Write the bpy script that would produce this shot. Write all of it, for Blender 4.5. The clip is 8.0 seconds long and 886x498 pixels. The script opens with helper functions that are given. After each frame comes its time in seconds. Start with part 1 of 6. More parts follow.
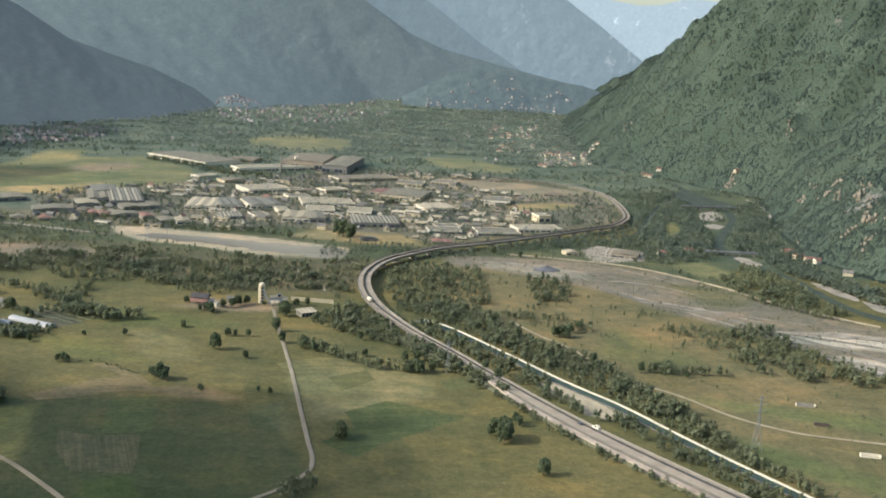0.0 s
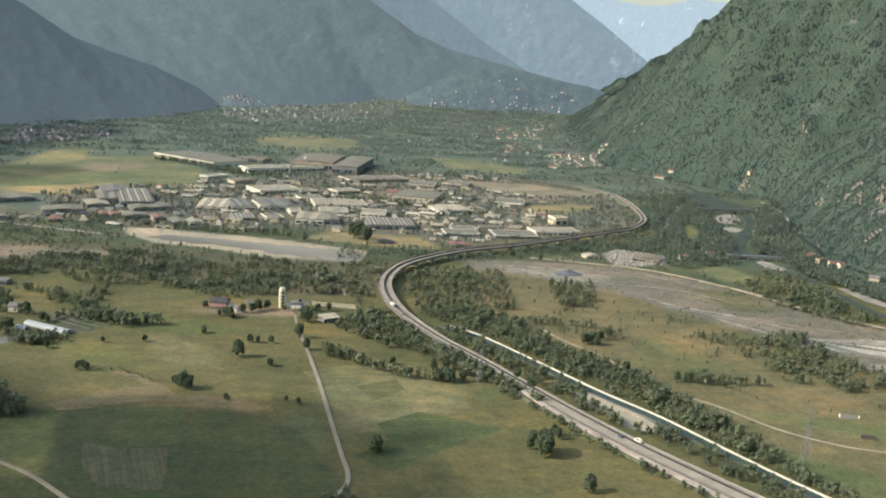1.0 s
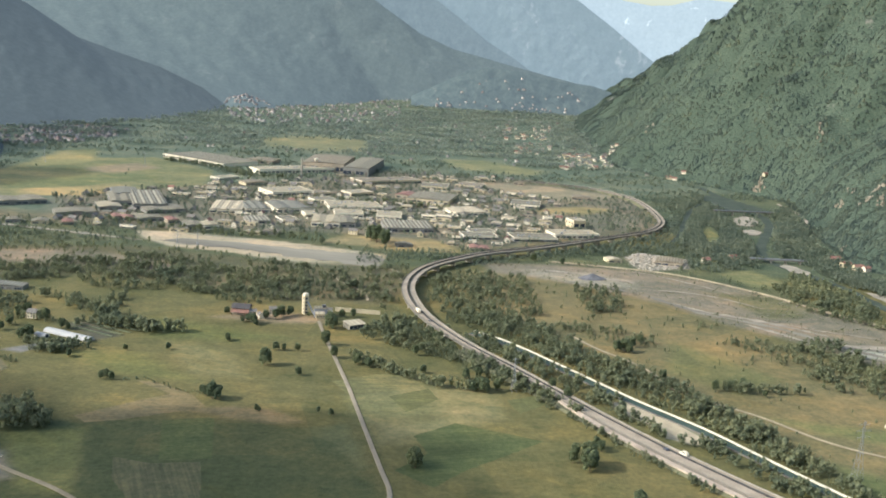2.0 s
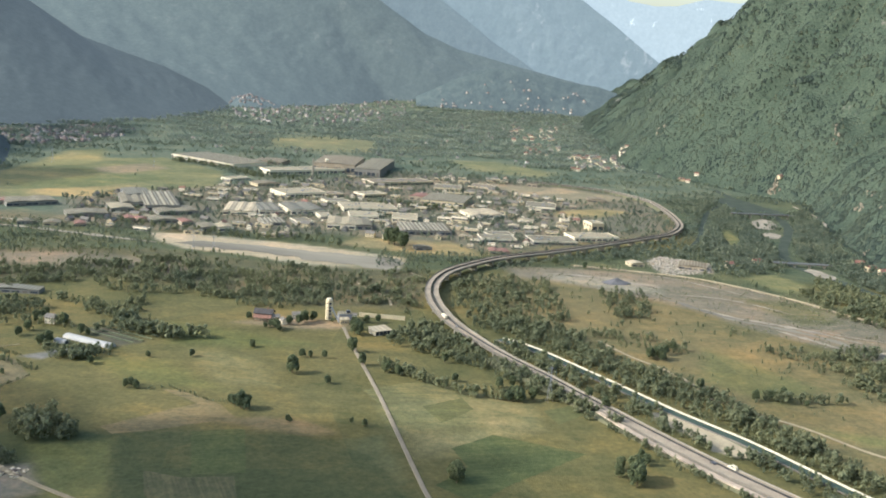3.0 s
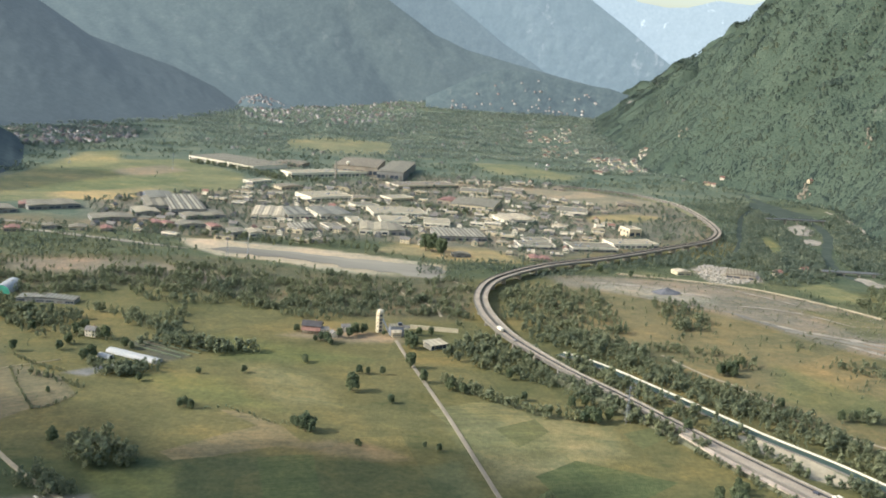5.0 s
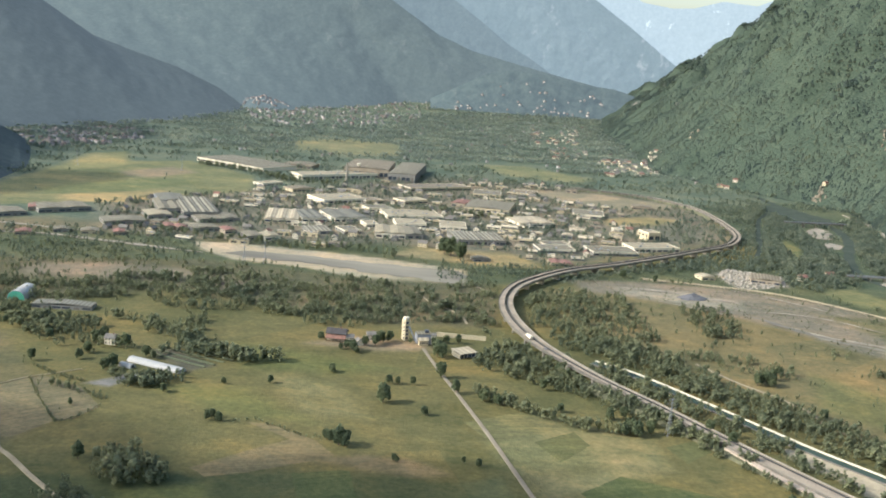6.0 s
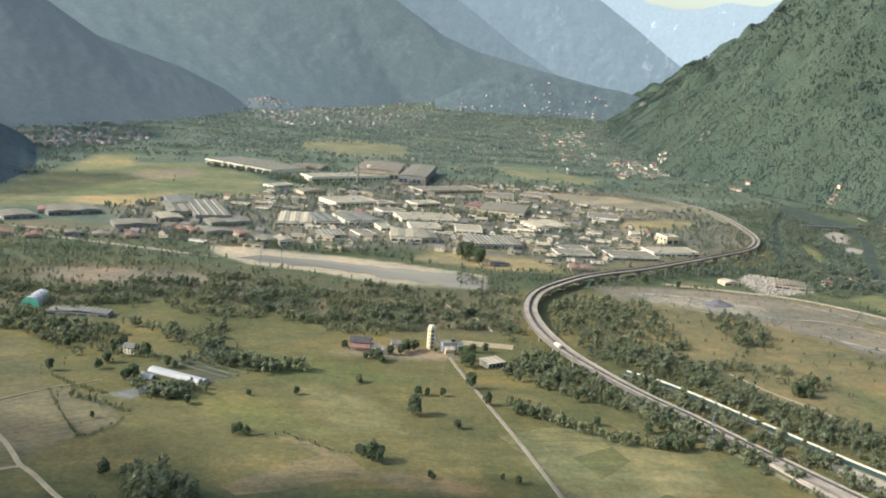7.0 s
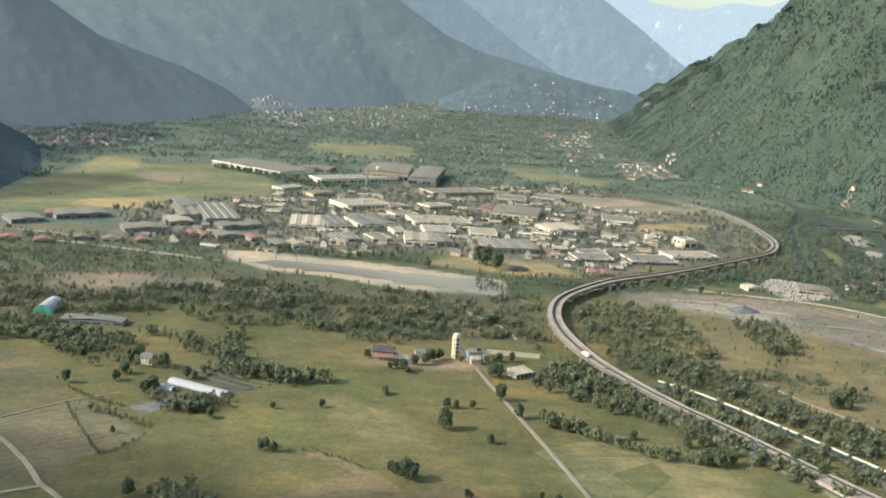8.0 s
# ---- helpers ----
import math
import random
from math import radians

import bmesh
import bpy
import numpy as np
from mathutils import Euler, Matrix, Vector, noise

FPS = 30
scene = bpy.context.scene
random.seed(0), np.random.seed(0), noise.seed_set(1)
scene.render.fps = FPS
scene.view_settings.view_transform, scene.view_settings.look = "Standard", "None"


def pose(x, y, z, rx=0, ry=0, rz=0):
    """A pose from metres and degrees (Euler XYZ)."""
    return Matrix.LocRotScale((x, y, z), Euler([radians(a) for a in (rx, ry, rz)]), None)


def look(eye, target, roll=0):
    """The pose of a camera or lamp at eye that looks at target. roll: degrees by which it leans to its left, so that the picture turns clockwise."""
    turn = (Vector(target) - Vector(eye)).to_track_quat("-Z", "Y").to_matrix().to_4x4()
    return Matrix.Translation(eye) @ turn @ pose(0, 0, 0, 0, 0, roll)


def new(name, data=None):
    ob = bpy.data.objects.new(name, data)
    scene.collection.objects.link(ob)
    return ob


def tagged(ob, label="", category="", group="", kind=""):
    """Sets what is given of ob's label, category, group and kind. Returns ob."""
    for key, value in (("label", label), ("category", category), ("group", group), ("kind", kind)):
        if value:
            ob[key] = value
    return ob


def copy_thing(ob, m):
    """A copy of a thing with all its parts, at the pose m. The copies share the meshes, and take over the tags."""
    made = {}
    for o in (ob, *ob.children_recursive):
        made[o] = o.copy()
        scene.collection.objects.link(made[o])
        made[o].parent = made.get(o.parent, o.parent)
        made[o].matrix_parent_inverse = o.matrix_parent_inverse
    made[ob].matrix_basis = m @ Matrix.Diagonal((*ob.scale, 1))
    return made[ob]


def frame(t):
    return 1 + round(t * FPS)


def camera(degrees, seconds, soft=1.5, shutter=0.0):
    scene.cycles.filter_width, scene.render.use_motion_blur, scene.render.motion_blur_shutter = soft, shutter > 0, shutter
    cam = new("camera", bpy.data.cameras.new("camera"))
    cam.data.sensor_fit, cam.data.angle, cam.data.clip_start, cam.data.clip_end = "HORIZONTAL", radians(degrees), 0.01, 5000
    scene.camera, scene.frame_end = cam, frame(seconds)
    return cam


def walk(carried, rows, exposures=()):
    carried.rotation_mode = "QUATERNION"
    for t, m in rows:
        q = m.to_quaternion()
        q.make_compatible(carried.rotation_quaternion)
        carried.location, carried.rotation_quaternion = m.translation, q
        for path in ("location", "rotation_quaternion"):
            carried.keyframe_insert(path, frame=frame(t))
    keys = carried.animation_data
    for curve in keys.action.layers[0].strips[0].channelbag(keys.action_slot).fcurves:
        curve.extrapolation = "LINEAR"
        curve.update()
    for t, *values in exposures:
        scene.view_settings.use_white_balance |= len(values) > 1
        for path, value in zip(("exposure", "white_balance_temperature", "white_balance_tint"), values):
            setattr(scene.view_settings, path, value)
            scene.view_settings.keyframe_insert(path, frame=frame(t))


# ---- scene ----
cam = camera(50.0, 8.0, 1.85)
PATH = [
    (0, (-1.34, 0.733, 268.843), (-1.379, 2.692, 268.442), 3.3),
    (0.5, (-15.227, 13.465, 267.396), (-15.264, 15.424, 266.995), 3.4),
    (1, (-30.053, 25.204, 266.551), (-30.088, 27.163, 266.15), 3.5),
    (1.5, (-44.257, 35.315, 266.244), (-44.291, 37.274, 265.843), 3.5),
    (3, (-87.269, 68.589, 262.642), (-87.3, 70.549, 262.242), 3.7),
    (3.5, (-101.084, 78.472, 261.572), (-101.113, 80.432, 261.173), 3.8),
    (4, (-115.931, 90.003, 259.918), (-115.959, 91.962, 259.519), 3.8),
    (4.5, (-129.896, 99.629, 259.538), (-129.923, 101.589, 259.139), 3.9),
    (6, (-170.81, 133.582, 256.409), (-170.834, 135.542, 256.013), 4.0),
    (6.5, (-183.468, 144.401, 255.991), (-183.49, 146.361, 255.595), 4.1),
    (7, (-195.996, 156.125, 255.522), (-196.018, 158.085, 255.127), 4.1),
    (7.5, (-207.566, 166.942, 255.193), (-207.587, 168.903, 254.798), 4.1),
    (8, (-219.733, 179.858, 254.765), (-219.752, 181.818, 254.37), 4.1),
]
EXPOSURES = [(0, 0.86, 5620, 12), (1.0, 0.88, 5620, 12), (1.6, 1.06, 5620, 12), (3.0, 1.12, 5620, 12), (8, 1.11, 5620, 12)]
walk(cam, [(t, look(eye, target, roll)) for t, eye, target, roll in PATH], EXPOSURES)

# ---- daylight: low western sun, clear sky with haze ----
SUN_EL, SUN_AZ = 33.0, 256.0          # degrees; azimuth clockwise from +y
world = bpy.data.worlds.new("sky")
scene.world = world
world.use_nodes = True
wn = world.node_tree
sky = wn.nodes.new("ShaderNodeTexSky")
sky.sky_type = "NISHITA"
sky.sun_disc = False
sky.sun_elevation = radians(SUN_EL)
sky.sun_rotation = radians(SUN_AZ)
sky.dust_density = 3.0
sky.air_density = 1.4
wn.nodes["Background"].inputs["Strength"].default_value = 0.134
wn.links.new(sky.outputs["Color"], wn.nodes["Background"].inputs["Color"])
sun = new("sun", bpy.data.lights.new("sun", "SUN"))
sun.data.energy = 2.38
sun.data.angle = radians(0.9)
sun.data.color = (1.0, 0.94, 0.84)
sun_dir = Vector((math.sin(radians(SUN_AZ)) * math.cos(radians(SUN_EL)), math.cos(radians(SUN_AZ)) * math.cos(radians(SUN_EL)), math.sin(radians(SUN_EL))))
sun.matrix_world = look(sun_dir * 900, (0, 0, 0))

# ---- materials ----
def mat(name, rough=0.85, spec=0.2, metal=0.0):
    m = bpy.data.materials.new(name)
    m.use_nodes = True
    b = m.node_tree.nodes["Principled BSDF"]
    b.inputs["Roughness"].default_value = rough
    b.inputs["Specular IOR Level"].default_value = spec
    b.inputs["Metallic"].default_value = metal
    return m, m.node_tree, b


def noise_node(nt, scale, detail=4.0, rough=0.55, stretch=None):
    geo = nt.nodes.new("ShaderNodeNewGeometry")
    n = nt.nodes.new("ShaderNodeTexNoise")
    n.inputs["Scale"].default_value = scale
    n.inputs["Detail"].default_value = detail
    n.inputs["Roughness"].default_value = rough
    if stretch:
        spin = nt.nodes.new("ShaderNodeMapping")
        spin.inputs["Rotation"].default_value = (0, 0, radians(-stretch[3]))
        mp = nt.nodes.new("ShaderNodeMapping")
        mp.inputs["Scale"].default_value = stretch[:3]
        nt.links.new(geo.outputs["Position"], spin.inputs["Vector"])
        nt.links.new(spin.outputs["Vector"], mp.inputs["Vector"])
        nt.links.new(mp.outputs["Vector"], n.inputs["Vector"])
    else:
        nt.links.new(geo.outputs["Position"], n.inputs["Vector"])
    return n.outputs["Fac"]


def ramp(nt, fac, stops):
    r = nt.nodes.new("ShaderNodeValToRGB")
    e = r.color_ramp.elements
    while len(e) < len(stops):
        e.new(0.5)
    for el, (p, c) in zip(e, stops):
        el.position, el.color = p, (*c, 1)
    nt.links.new(fac, r.inputs["Fac"])
    return r.outputs["Color"]


def mix(nt, kind, fac, a, b):
    m = nt.nodes.new("ShaderNodeMix")
    m.data_type, m.blend_type = "RGBA", kind
    for sock, v in ((m.inputs["Factor"], fac), (m.inputs["A"], a), (m.inputs["B"], b)):
        if hasattr(v, "is_linked"):
            nt.links.new(v, sock)
        else:
            sock.default_value = v if isinstance(v, float) else (*v, 1)
    return m.outputs["Result"]


def bump(nt, b, height, strength, dist):
    n = nt.nodes.new("ShaderNodeBump")
    n.inputs["Strength"].default_value = strength
    n.inputs["Distance"].default_value = dist
    nt.links.new(height, n.inputs["Height"])
    nt.links.new(n.outputs["Normal"], b.inputs["Normal"])


def plain(name, col, rough=0.8, var=0.25, scale=0.3, spec=0.2, metal=0.0, bumpy=0.0):
    """A painted, rendered or mineral surface with stains at two scales."""
    m, nt, b = mat(name, rough, spec, metal)
    lo = tuple(c * (1 - var) for c in col)
    hi = tuple(min(1, c * (1 + var)) for c in col)
    big = ramp(nt, noise_node(nt, scale, 5), [(0.3, lo), (0.7, hi)])
    fine = ramp(nt, noise_node(nt, scale * 14, 3), [(0.3, (0.8,) * 3), (0.7, (1.1,) * 3)])
    nt.links.new(mix(nt, "MULTIPLY", 1.0, big, fine), b.inputs["Base Color"])
    if bumpy:
        bump(nt, b, noise_node(nt, scale * 10, 3), 0.6, bumpy)
    return m


def foliage(name, dark, light, yellow, scale=0.02, low=(0.75, 0.8, 0.8), high=(1.2, 1.15, 1.0)):
    m, nt, b = mat(name, 0.75, 0.15)
    geo = nt.nodes.new("ShaderNodeNewGeometry")
    isl = ramp(nt, geo.outputs["Random Per Island"], [(0.0, dark), (0.75, light), (1.0, yellow)])
    wide = ramp(nt, noise_node(nt, scale, 5, 0.65), [(0.32, low), (0.68, high)])
    c = mix(nt, "MULTIPLY", 1.0, isl, wide)
    c = mix(nt, "MULTIPLY", 1.0, c, ramp(nt, noise_node(nt, 0.55, 4, 0.7), [(0.34, (0.78, 0.81, 0.81)), (0.52, (1.0, 1.0, 1.0)), (0.68, (1.26, 1.24, 1.2))]))
    bump(nt, b, noise_node(nt, 0.9, 3, 0.7), 0.9, 0.7)
    nt.links.new(c, b.inputs["Base Color"])
    tr = nt.nodes.new("ShaderNodeBsdfTranslucent")
    ms = nt.nodes.new("ShaderNodeMixShader")
    ms.inputs["Fac"].default_value = 0.42
    nt.links.new(c, tr.inputs["Color"])
    nt.links.new(b.outputs["BSDF"], ms.inputs[1])
    nt.links.new(tr.outputs["BSDF"], ms.inputs[2])
    nt.links.new(ms.outputs["Shader"], nt.nodes["Material Output"].inputs["Surface"])
    return m


def roofing(name, col, width, turn, contrast=0.3):
    """Sheet roof with ribs or rows of skylights as a fine relief, weathered."""
    m, nt, b = mat(name, 0.8, 0.1)
    tc = nt.nodes.new("ShaderNodeTexCoord")
    mp = nt.nodes.new("ShaderNodeMapping")
    mp.inputs["Rotation"].default_value = (0, 0, radians(turn))
    w = nt.nodes.new("ShaderNodeTexWave")
    w.inputs["Scale"].default_value = 0.314 / width
    w.inputs["Distortion"].default_value = 0.3
    nt.links.new(tc.outputs["Object"], mp.inputs["Vector"])
    nt.links.new(mp.outputs["Vector"], w.inputs["Vector"])
    stripe = ramp(nt, w.outputs["Fac"], [(0.35, tuple(c * (1 - contrast) for c in col)), (0.6, col)])
    dirt = ramp(nt, noise_node(nt, 0.12, 5), [(0.3, (0.72, 0.7, 0.68)), (0.65, (1.05, 1.05, 1.05))])
    nt.links.new(mix(nt, "MULTIPLY", 1.0, stripe, dirt), b.inputs["Base Color"])
    return m


M_ASPHALT = plain("asphalt_worn", (0.319, 0.261, 0.176), 0.95, 0.2, 0.08, 0.05)
M_SERVICE = plain("service_road_dust", (0.408, 0.330, 0.230), 0.95, 0.25, 0.06, 0.05)
M_CONCRETE = plain("concrete_grey", (0.299, 0.266, 0.197), 0.85, 0.2, 0.2)
# Darker copy of the concrete, with shade put into its colour.
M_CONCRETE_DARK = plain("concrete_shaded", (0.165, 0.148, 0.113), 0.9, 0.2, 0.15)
M_WHITE_STONE = plain("concrete_pale", (0.66, 0.585, 0.40), 0.8, 0.08, 0.05)
M_GRAVEL = plain("gravel_pale", (0.285, 0.245, 0.170), 0.95, 0.3, 0.05)
M_BLOCKS = plain("quarried_stone", (0.38, 0.335, 0.25), 0.9, 0.2, 0.15)
M_SAND = plain("pale_sand", (0.40, 0.33, 0.20), 0.95, 0.2, 0.08, 0.05, 0.0, 0.3)
M_BARRIER = plain("barrier_weathered", (0.06, 0.058, 0.052), 0.8, 0.3, 0.2, 0.1)
M_HEAP = plain("crushed_stone", (0.135, 0.13, 0.122), 0.95, 0.3, 0.2, 0.1, 0.0, 0.2)
M_SHINGLE = plain("river_shingle", (0.283, 0.241, 0.164), 0.95, 0.35, 0.06)
M_TRACK = plain("dirt_track", (0.315, 0.256, 0.148), 0.95, 0.2, 0.06)
M_LANE = plain("farm_asphalt", (0.265, 0.222, 0.145), 0.95, 0.15, 0.06, 0.05)
M_BANK = plain("grass_bank", (0.12, 0.115, 0.06), 0.95, 0.3, 0.06)
M_WALL_WHITE = plain("wall_white", (0.752, 0.655, 0.449), 0.85, 0.1, 0.1)
M_WALL_CREAM = plain("wall_cream", (0.556, 0.463, 0.277), 0.85, 0.12, 0.1)
M_WALL_GREY = plain("wall_grey", (0.247, 0.231, 0.185), 0.85, 0.15, 0.1)
M_WALL_BROWN = plain("wall_brown", (0.340, 0.281, 0.189), 0.85, 0.2, 0.1)
M_WALL_BLUE = plain("wall_blue", (0.26, 0.265, 0.265), 0.7, 0.15, 0.1)
M_ROOF_PALE = roofing("roof_pale", (0.380, 0.325, 0.201), 3.0, 0)
M_ROOF_GREY = roofing("roof_grey", (0.242, 0.215, 0.140), 3.0, 0)
M_ROOF_STRIPE = roofing("roof_striped", (0.306, 0.276, 0.187), 6.0, 0, 0.5)
M_ROOF_BLUE = roofing("roof_blue_grey", (0.211, 0.200, 0.144), 4.0, 0)
M_ROOF_TAN = roofing("roof_tan", (0.464, 0.389, 0.244), 5.0, 0, 0.25)
M_ROOF_BROWN = roofing("roof_brown", (0.258, 0.215, 0.136), 4.0, 0)
M_TILE = plain("roof_tile_red", (0.23, 0.125, 0.085), 0.85, 0.3, 0.3)
M_ROOF_DARK = plain("roof_dark_stone", (0.075, 0.068, 0.06), 0.85, 0.25, 0.3, 0.1)
M_SLATE = plain("roof_stone", (0.175, 0.158, 0.122), 0.8, 0.25, 0.3)
M_GLASS = plain("dark_glazing", (0.05, 0.06, 0.07), 0.15, 0.1, 0.2, 0.5)
M_STEEL = plain("galvanised_steel", (0.33, 0.34, 0.34), 0.5, 0.1, 0.5, 0.4, 0.6)
M_GREEN = plain("green_sheet", (0.10, 0.36, 0.22), 0.6, 0.1, 0.2)
M_FILM = plain("greenhouse_film", (0.37, 0.355, 0.295), 0.7, 0.06, 0.15, 0.4)
M_RED = plain("red_paint", (0.55, 0.09, 0.05), 0.5, 0.1, 0.5)
M_DARKPAINT = plain("dark_paint", (0.05, 0.055, 0.065), 0.35, 0.1, 0.5, 0.5)
M_TYRE = plain("tyre_rubber", (0.03, 0.03, 0.03), 0.9, 0.1, 0.5)
M_BARK = plain("bark", (0.12, 0.09, 0.065), 0.95, 0.3, 0.8)
M_LEAF = foliage("leaves_broadleaf", (0.10, 0.122, 0.066), (0.142, 0.166, 0.086), (0.18, 0.198, 0.10))
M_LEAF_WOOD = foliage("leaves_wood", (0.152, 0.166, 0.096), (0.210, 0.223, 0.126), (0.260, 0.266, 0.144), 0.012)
# Paler, greyer leaf copies: distance haze is put into their colour.
M_LEAF_HAZED = foliage("leaves_far_hazed", (0.142, 0.168, 0.122), (0.19, 0.215, 0.150), (0.235, 0.255, 0.172), 0.012)
M_LEAF_HAZED_END = foliage("leaves_valley_end_hazed", (0.192, 0.222, 0.180), (0.256, 0.285, 0.224), (0.32, 0.34, 0.25), 0.008)
M_LEAF_SLOPE = foliage("leaves_slope", (0.054, 0.072, 0.056), (0.076, 0.095, 0.068), (0.104, 0.118, 0.076), 0.011, (0.60, 0.68, 0.74), (1.36, 1.28, 1.08))

m, nt, b = mat("river_water", 0.9, 0.02)
nt.links.new(ramp(nt, noise_node(nt, 0.02, 5, 0.6, (0.25, 1.6, 1.0, -14)), [(0.35, (0.155, 0.142, 0.105)), (0.65, (0.25, 0.224, 0.158))]), b.inputs["Base Color"])
bump(nt, b, noise_node(nt, 0.8, 3), 0.25, 0.2)
M_WATER = m
m, nt, b = mat("canal_water", 0.5, 0.05)
nt.links.new(ramp(nt, noise_node(nt, 0.05, 3), [(0.3, (0.042, 0.062, 0.044)), (0.7, (0.06, 0.082, 0.058))]), b.inputs["Base Color"])
bump(nt, b, noise_node(nt, 1.0, 3), 0.2, 0.15)
M_CANAL = m
m, nt, b = mat("river_green", 0.8, 0.03)
nt.links.new(ramp(nt, noise_node(nt, 0.04, 4), [(0.3, (0.050, 0.062, 0.044)), (0.7, (0.076, 0.088, 0.062))]), b.inputs["Base Color"])
bump(nt, b, noise_node(nt, 0.8, 3), 0.25, 0.2)
M_RIVER = m

# The land: cover colours with grass, mowing lines and stones in fine grain.
def land(name, colour=None, furrow=0.0, turn=0):
    m, nt, b = mat(name, 0.95, 0.1)
    if colour is None:
        att = nt.nodes.new("ShaderNodeVertexColor")
        att.layer_name = "cover"
        base = att.outputs["Color"]
    else:
        rgb = nt.nodes.new("ShaderNodeRGB")
        rgb.outputs[0].default_value = (*colour, 1)
        base = rgb.outputs[0]
    patch = ramp(nt, noise_node(nt, 0.009, 8, 0.66), [(0.34, (0.76, 0.81, 0.76)), (0.5, (0.99, 1.0, 0.96)), (0.64, (1.30, 1.17, 1.06))])
    geo = nt.nodes.new("ShaderNodeNewGeometry")
    mp = nt.nodes.new("ShaderNodeMapping")
    mp.inputs["Scale"].default_value = (0.55, 1.25, 0.0)
    spin = nt.nodes.new("ShaderNodeMapping")
    spin.inputs["Rotation"].default_value = (0, 0, radians(-24))
    plot = nt.nodes.new("ShaderNodeTexVoronoi")
    plot.inputs["Scale"].default_value = 0.013
    sep = nt.nodes.new("ShaderNodeSeparateColor")
    nt.links.new(geo.outputs["Position"], spin.inputs["Vector"])
    nt.links.new(spin.outputs["Vector"], mp.inputs["Vector"])
    nt.links.new(mp.outputs["Vector"], plot.inputs["Vector"])
    nt.links.new(plot.outputs["Color"], sep.inputs["Color"])
    parcel = ramp(nt, sep.outputs["Red"], [(0.0, (0.88, 0.915, 0.89)), (0.5, (1.0, 1.0, 1.0)), (1.0, (1.16, 1.08, 1.03))])
    streak = ramp(nt, noise_node(nt, 0.05, 5, 0.6, (0.3, 1.3, 1.0, 12)), [(0.3, (0.82, 0.86, 0.84)), (0.7, (1.16, 1.12, 1.08))])
    tuft = ramp(nt, noise_node(nt, 0.25, 6, 0.75), [(0.3, (0.70, 0.74, 0.72)), (0.7, (1.24, 1.20, 1.18))])
    col = mix(nt, "MULTIPLY", 1.0 if colour is None else 0.55, base, patch)
    col = mix(nt, "MULTIPLY", 1.0 if colour is None else 0.0, col, parcel)
    col = mix(nt, "MULTIPLY", 0.7, col, streak)
    col = mix(nt, "MULTIPLY", 1.0, col, tuft)
    mottle = ramp(nt, noise_node(nt, 0.07, 6, 0.72), [(0.36, (0.84, 0.88, 0.86)), (0.5, (1.0, 1.0, 1.0)), (0.64, (1.17, 1.13, 1.10))])
    col = mix(nt, "MULTIPLY", 1.0, col, mottle)
    dry = ramp(nt, noise_node(nt, 0.022, 4, 0.65, (0.45, 1.0, 1.0, -35)), [(0.52, (1.0, 1.0, 1.0)), (0.62, (1.18, 1.10, 1.02))])
    col = mix(nt, "MULTIPLY", 1.0, col, dry)
    if furrow:
        row = noise_node(nt, 0.6, 2, 0.5, (0.03, 1.0, 1.0, turn))
        col = mix(nt, "MULTIPLY", furrow, col, ramp(nt, row, [(0.4, (0.72, 0.72, 0.74)), (0.6, (1.25, 1.22, 1.15))]))
    nt.links.new(col, b.inputs["Base Color"])
    bump(nt, b, noise_node(nt, 0.35, 5, 0.7), 0.8, 0.8)
    return m


M_LAND = land("land_cover")
M_FIELD_GREEN = land("field_green", (0.080, 0.093, 0.037), 0.3, 20)
M_FIELD_SOFT = land("field_soft_green", (0.108, 0.110, 0.045), 0.3, 20)
M_FIELD_TAN = land("field_mown_tan", (0.152, 0.127, 0.066), 0.3, 15)
M_FIELD_DULL = land("field_stubble", (0.098, 0.096, 0.050), 0.45, 114)
M_FIELD_BROWN = land("field_dry", (0.150, 0.128, 0.070), 0.4, 40)
M_FIELD_STRAW = land("dry_verge", (0.19, 0.155, 0.06), 0.4, 40)
M_FIELD_PALE = land("field_pale_grass", (0.148, 0.138, 0.062), 0.5, 10)


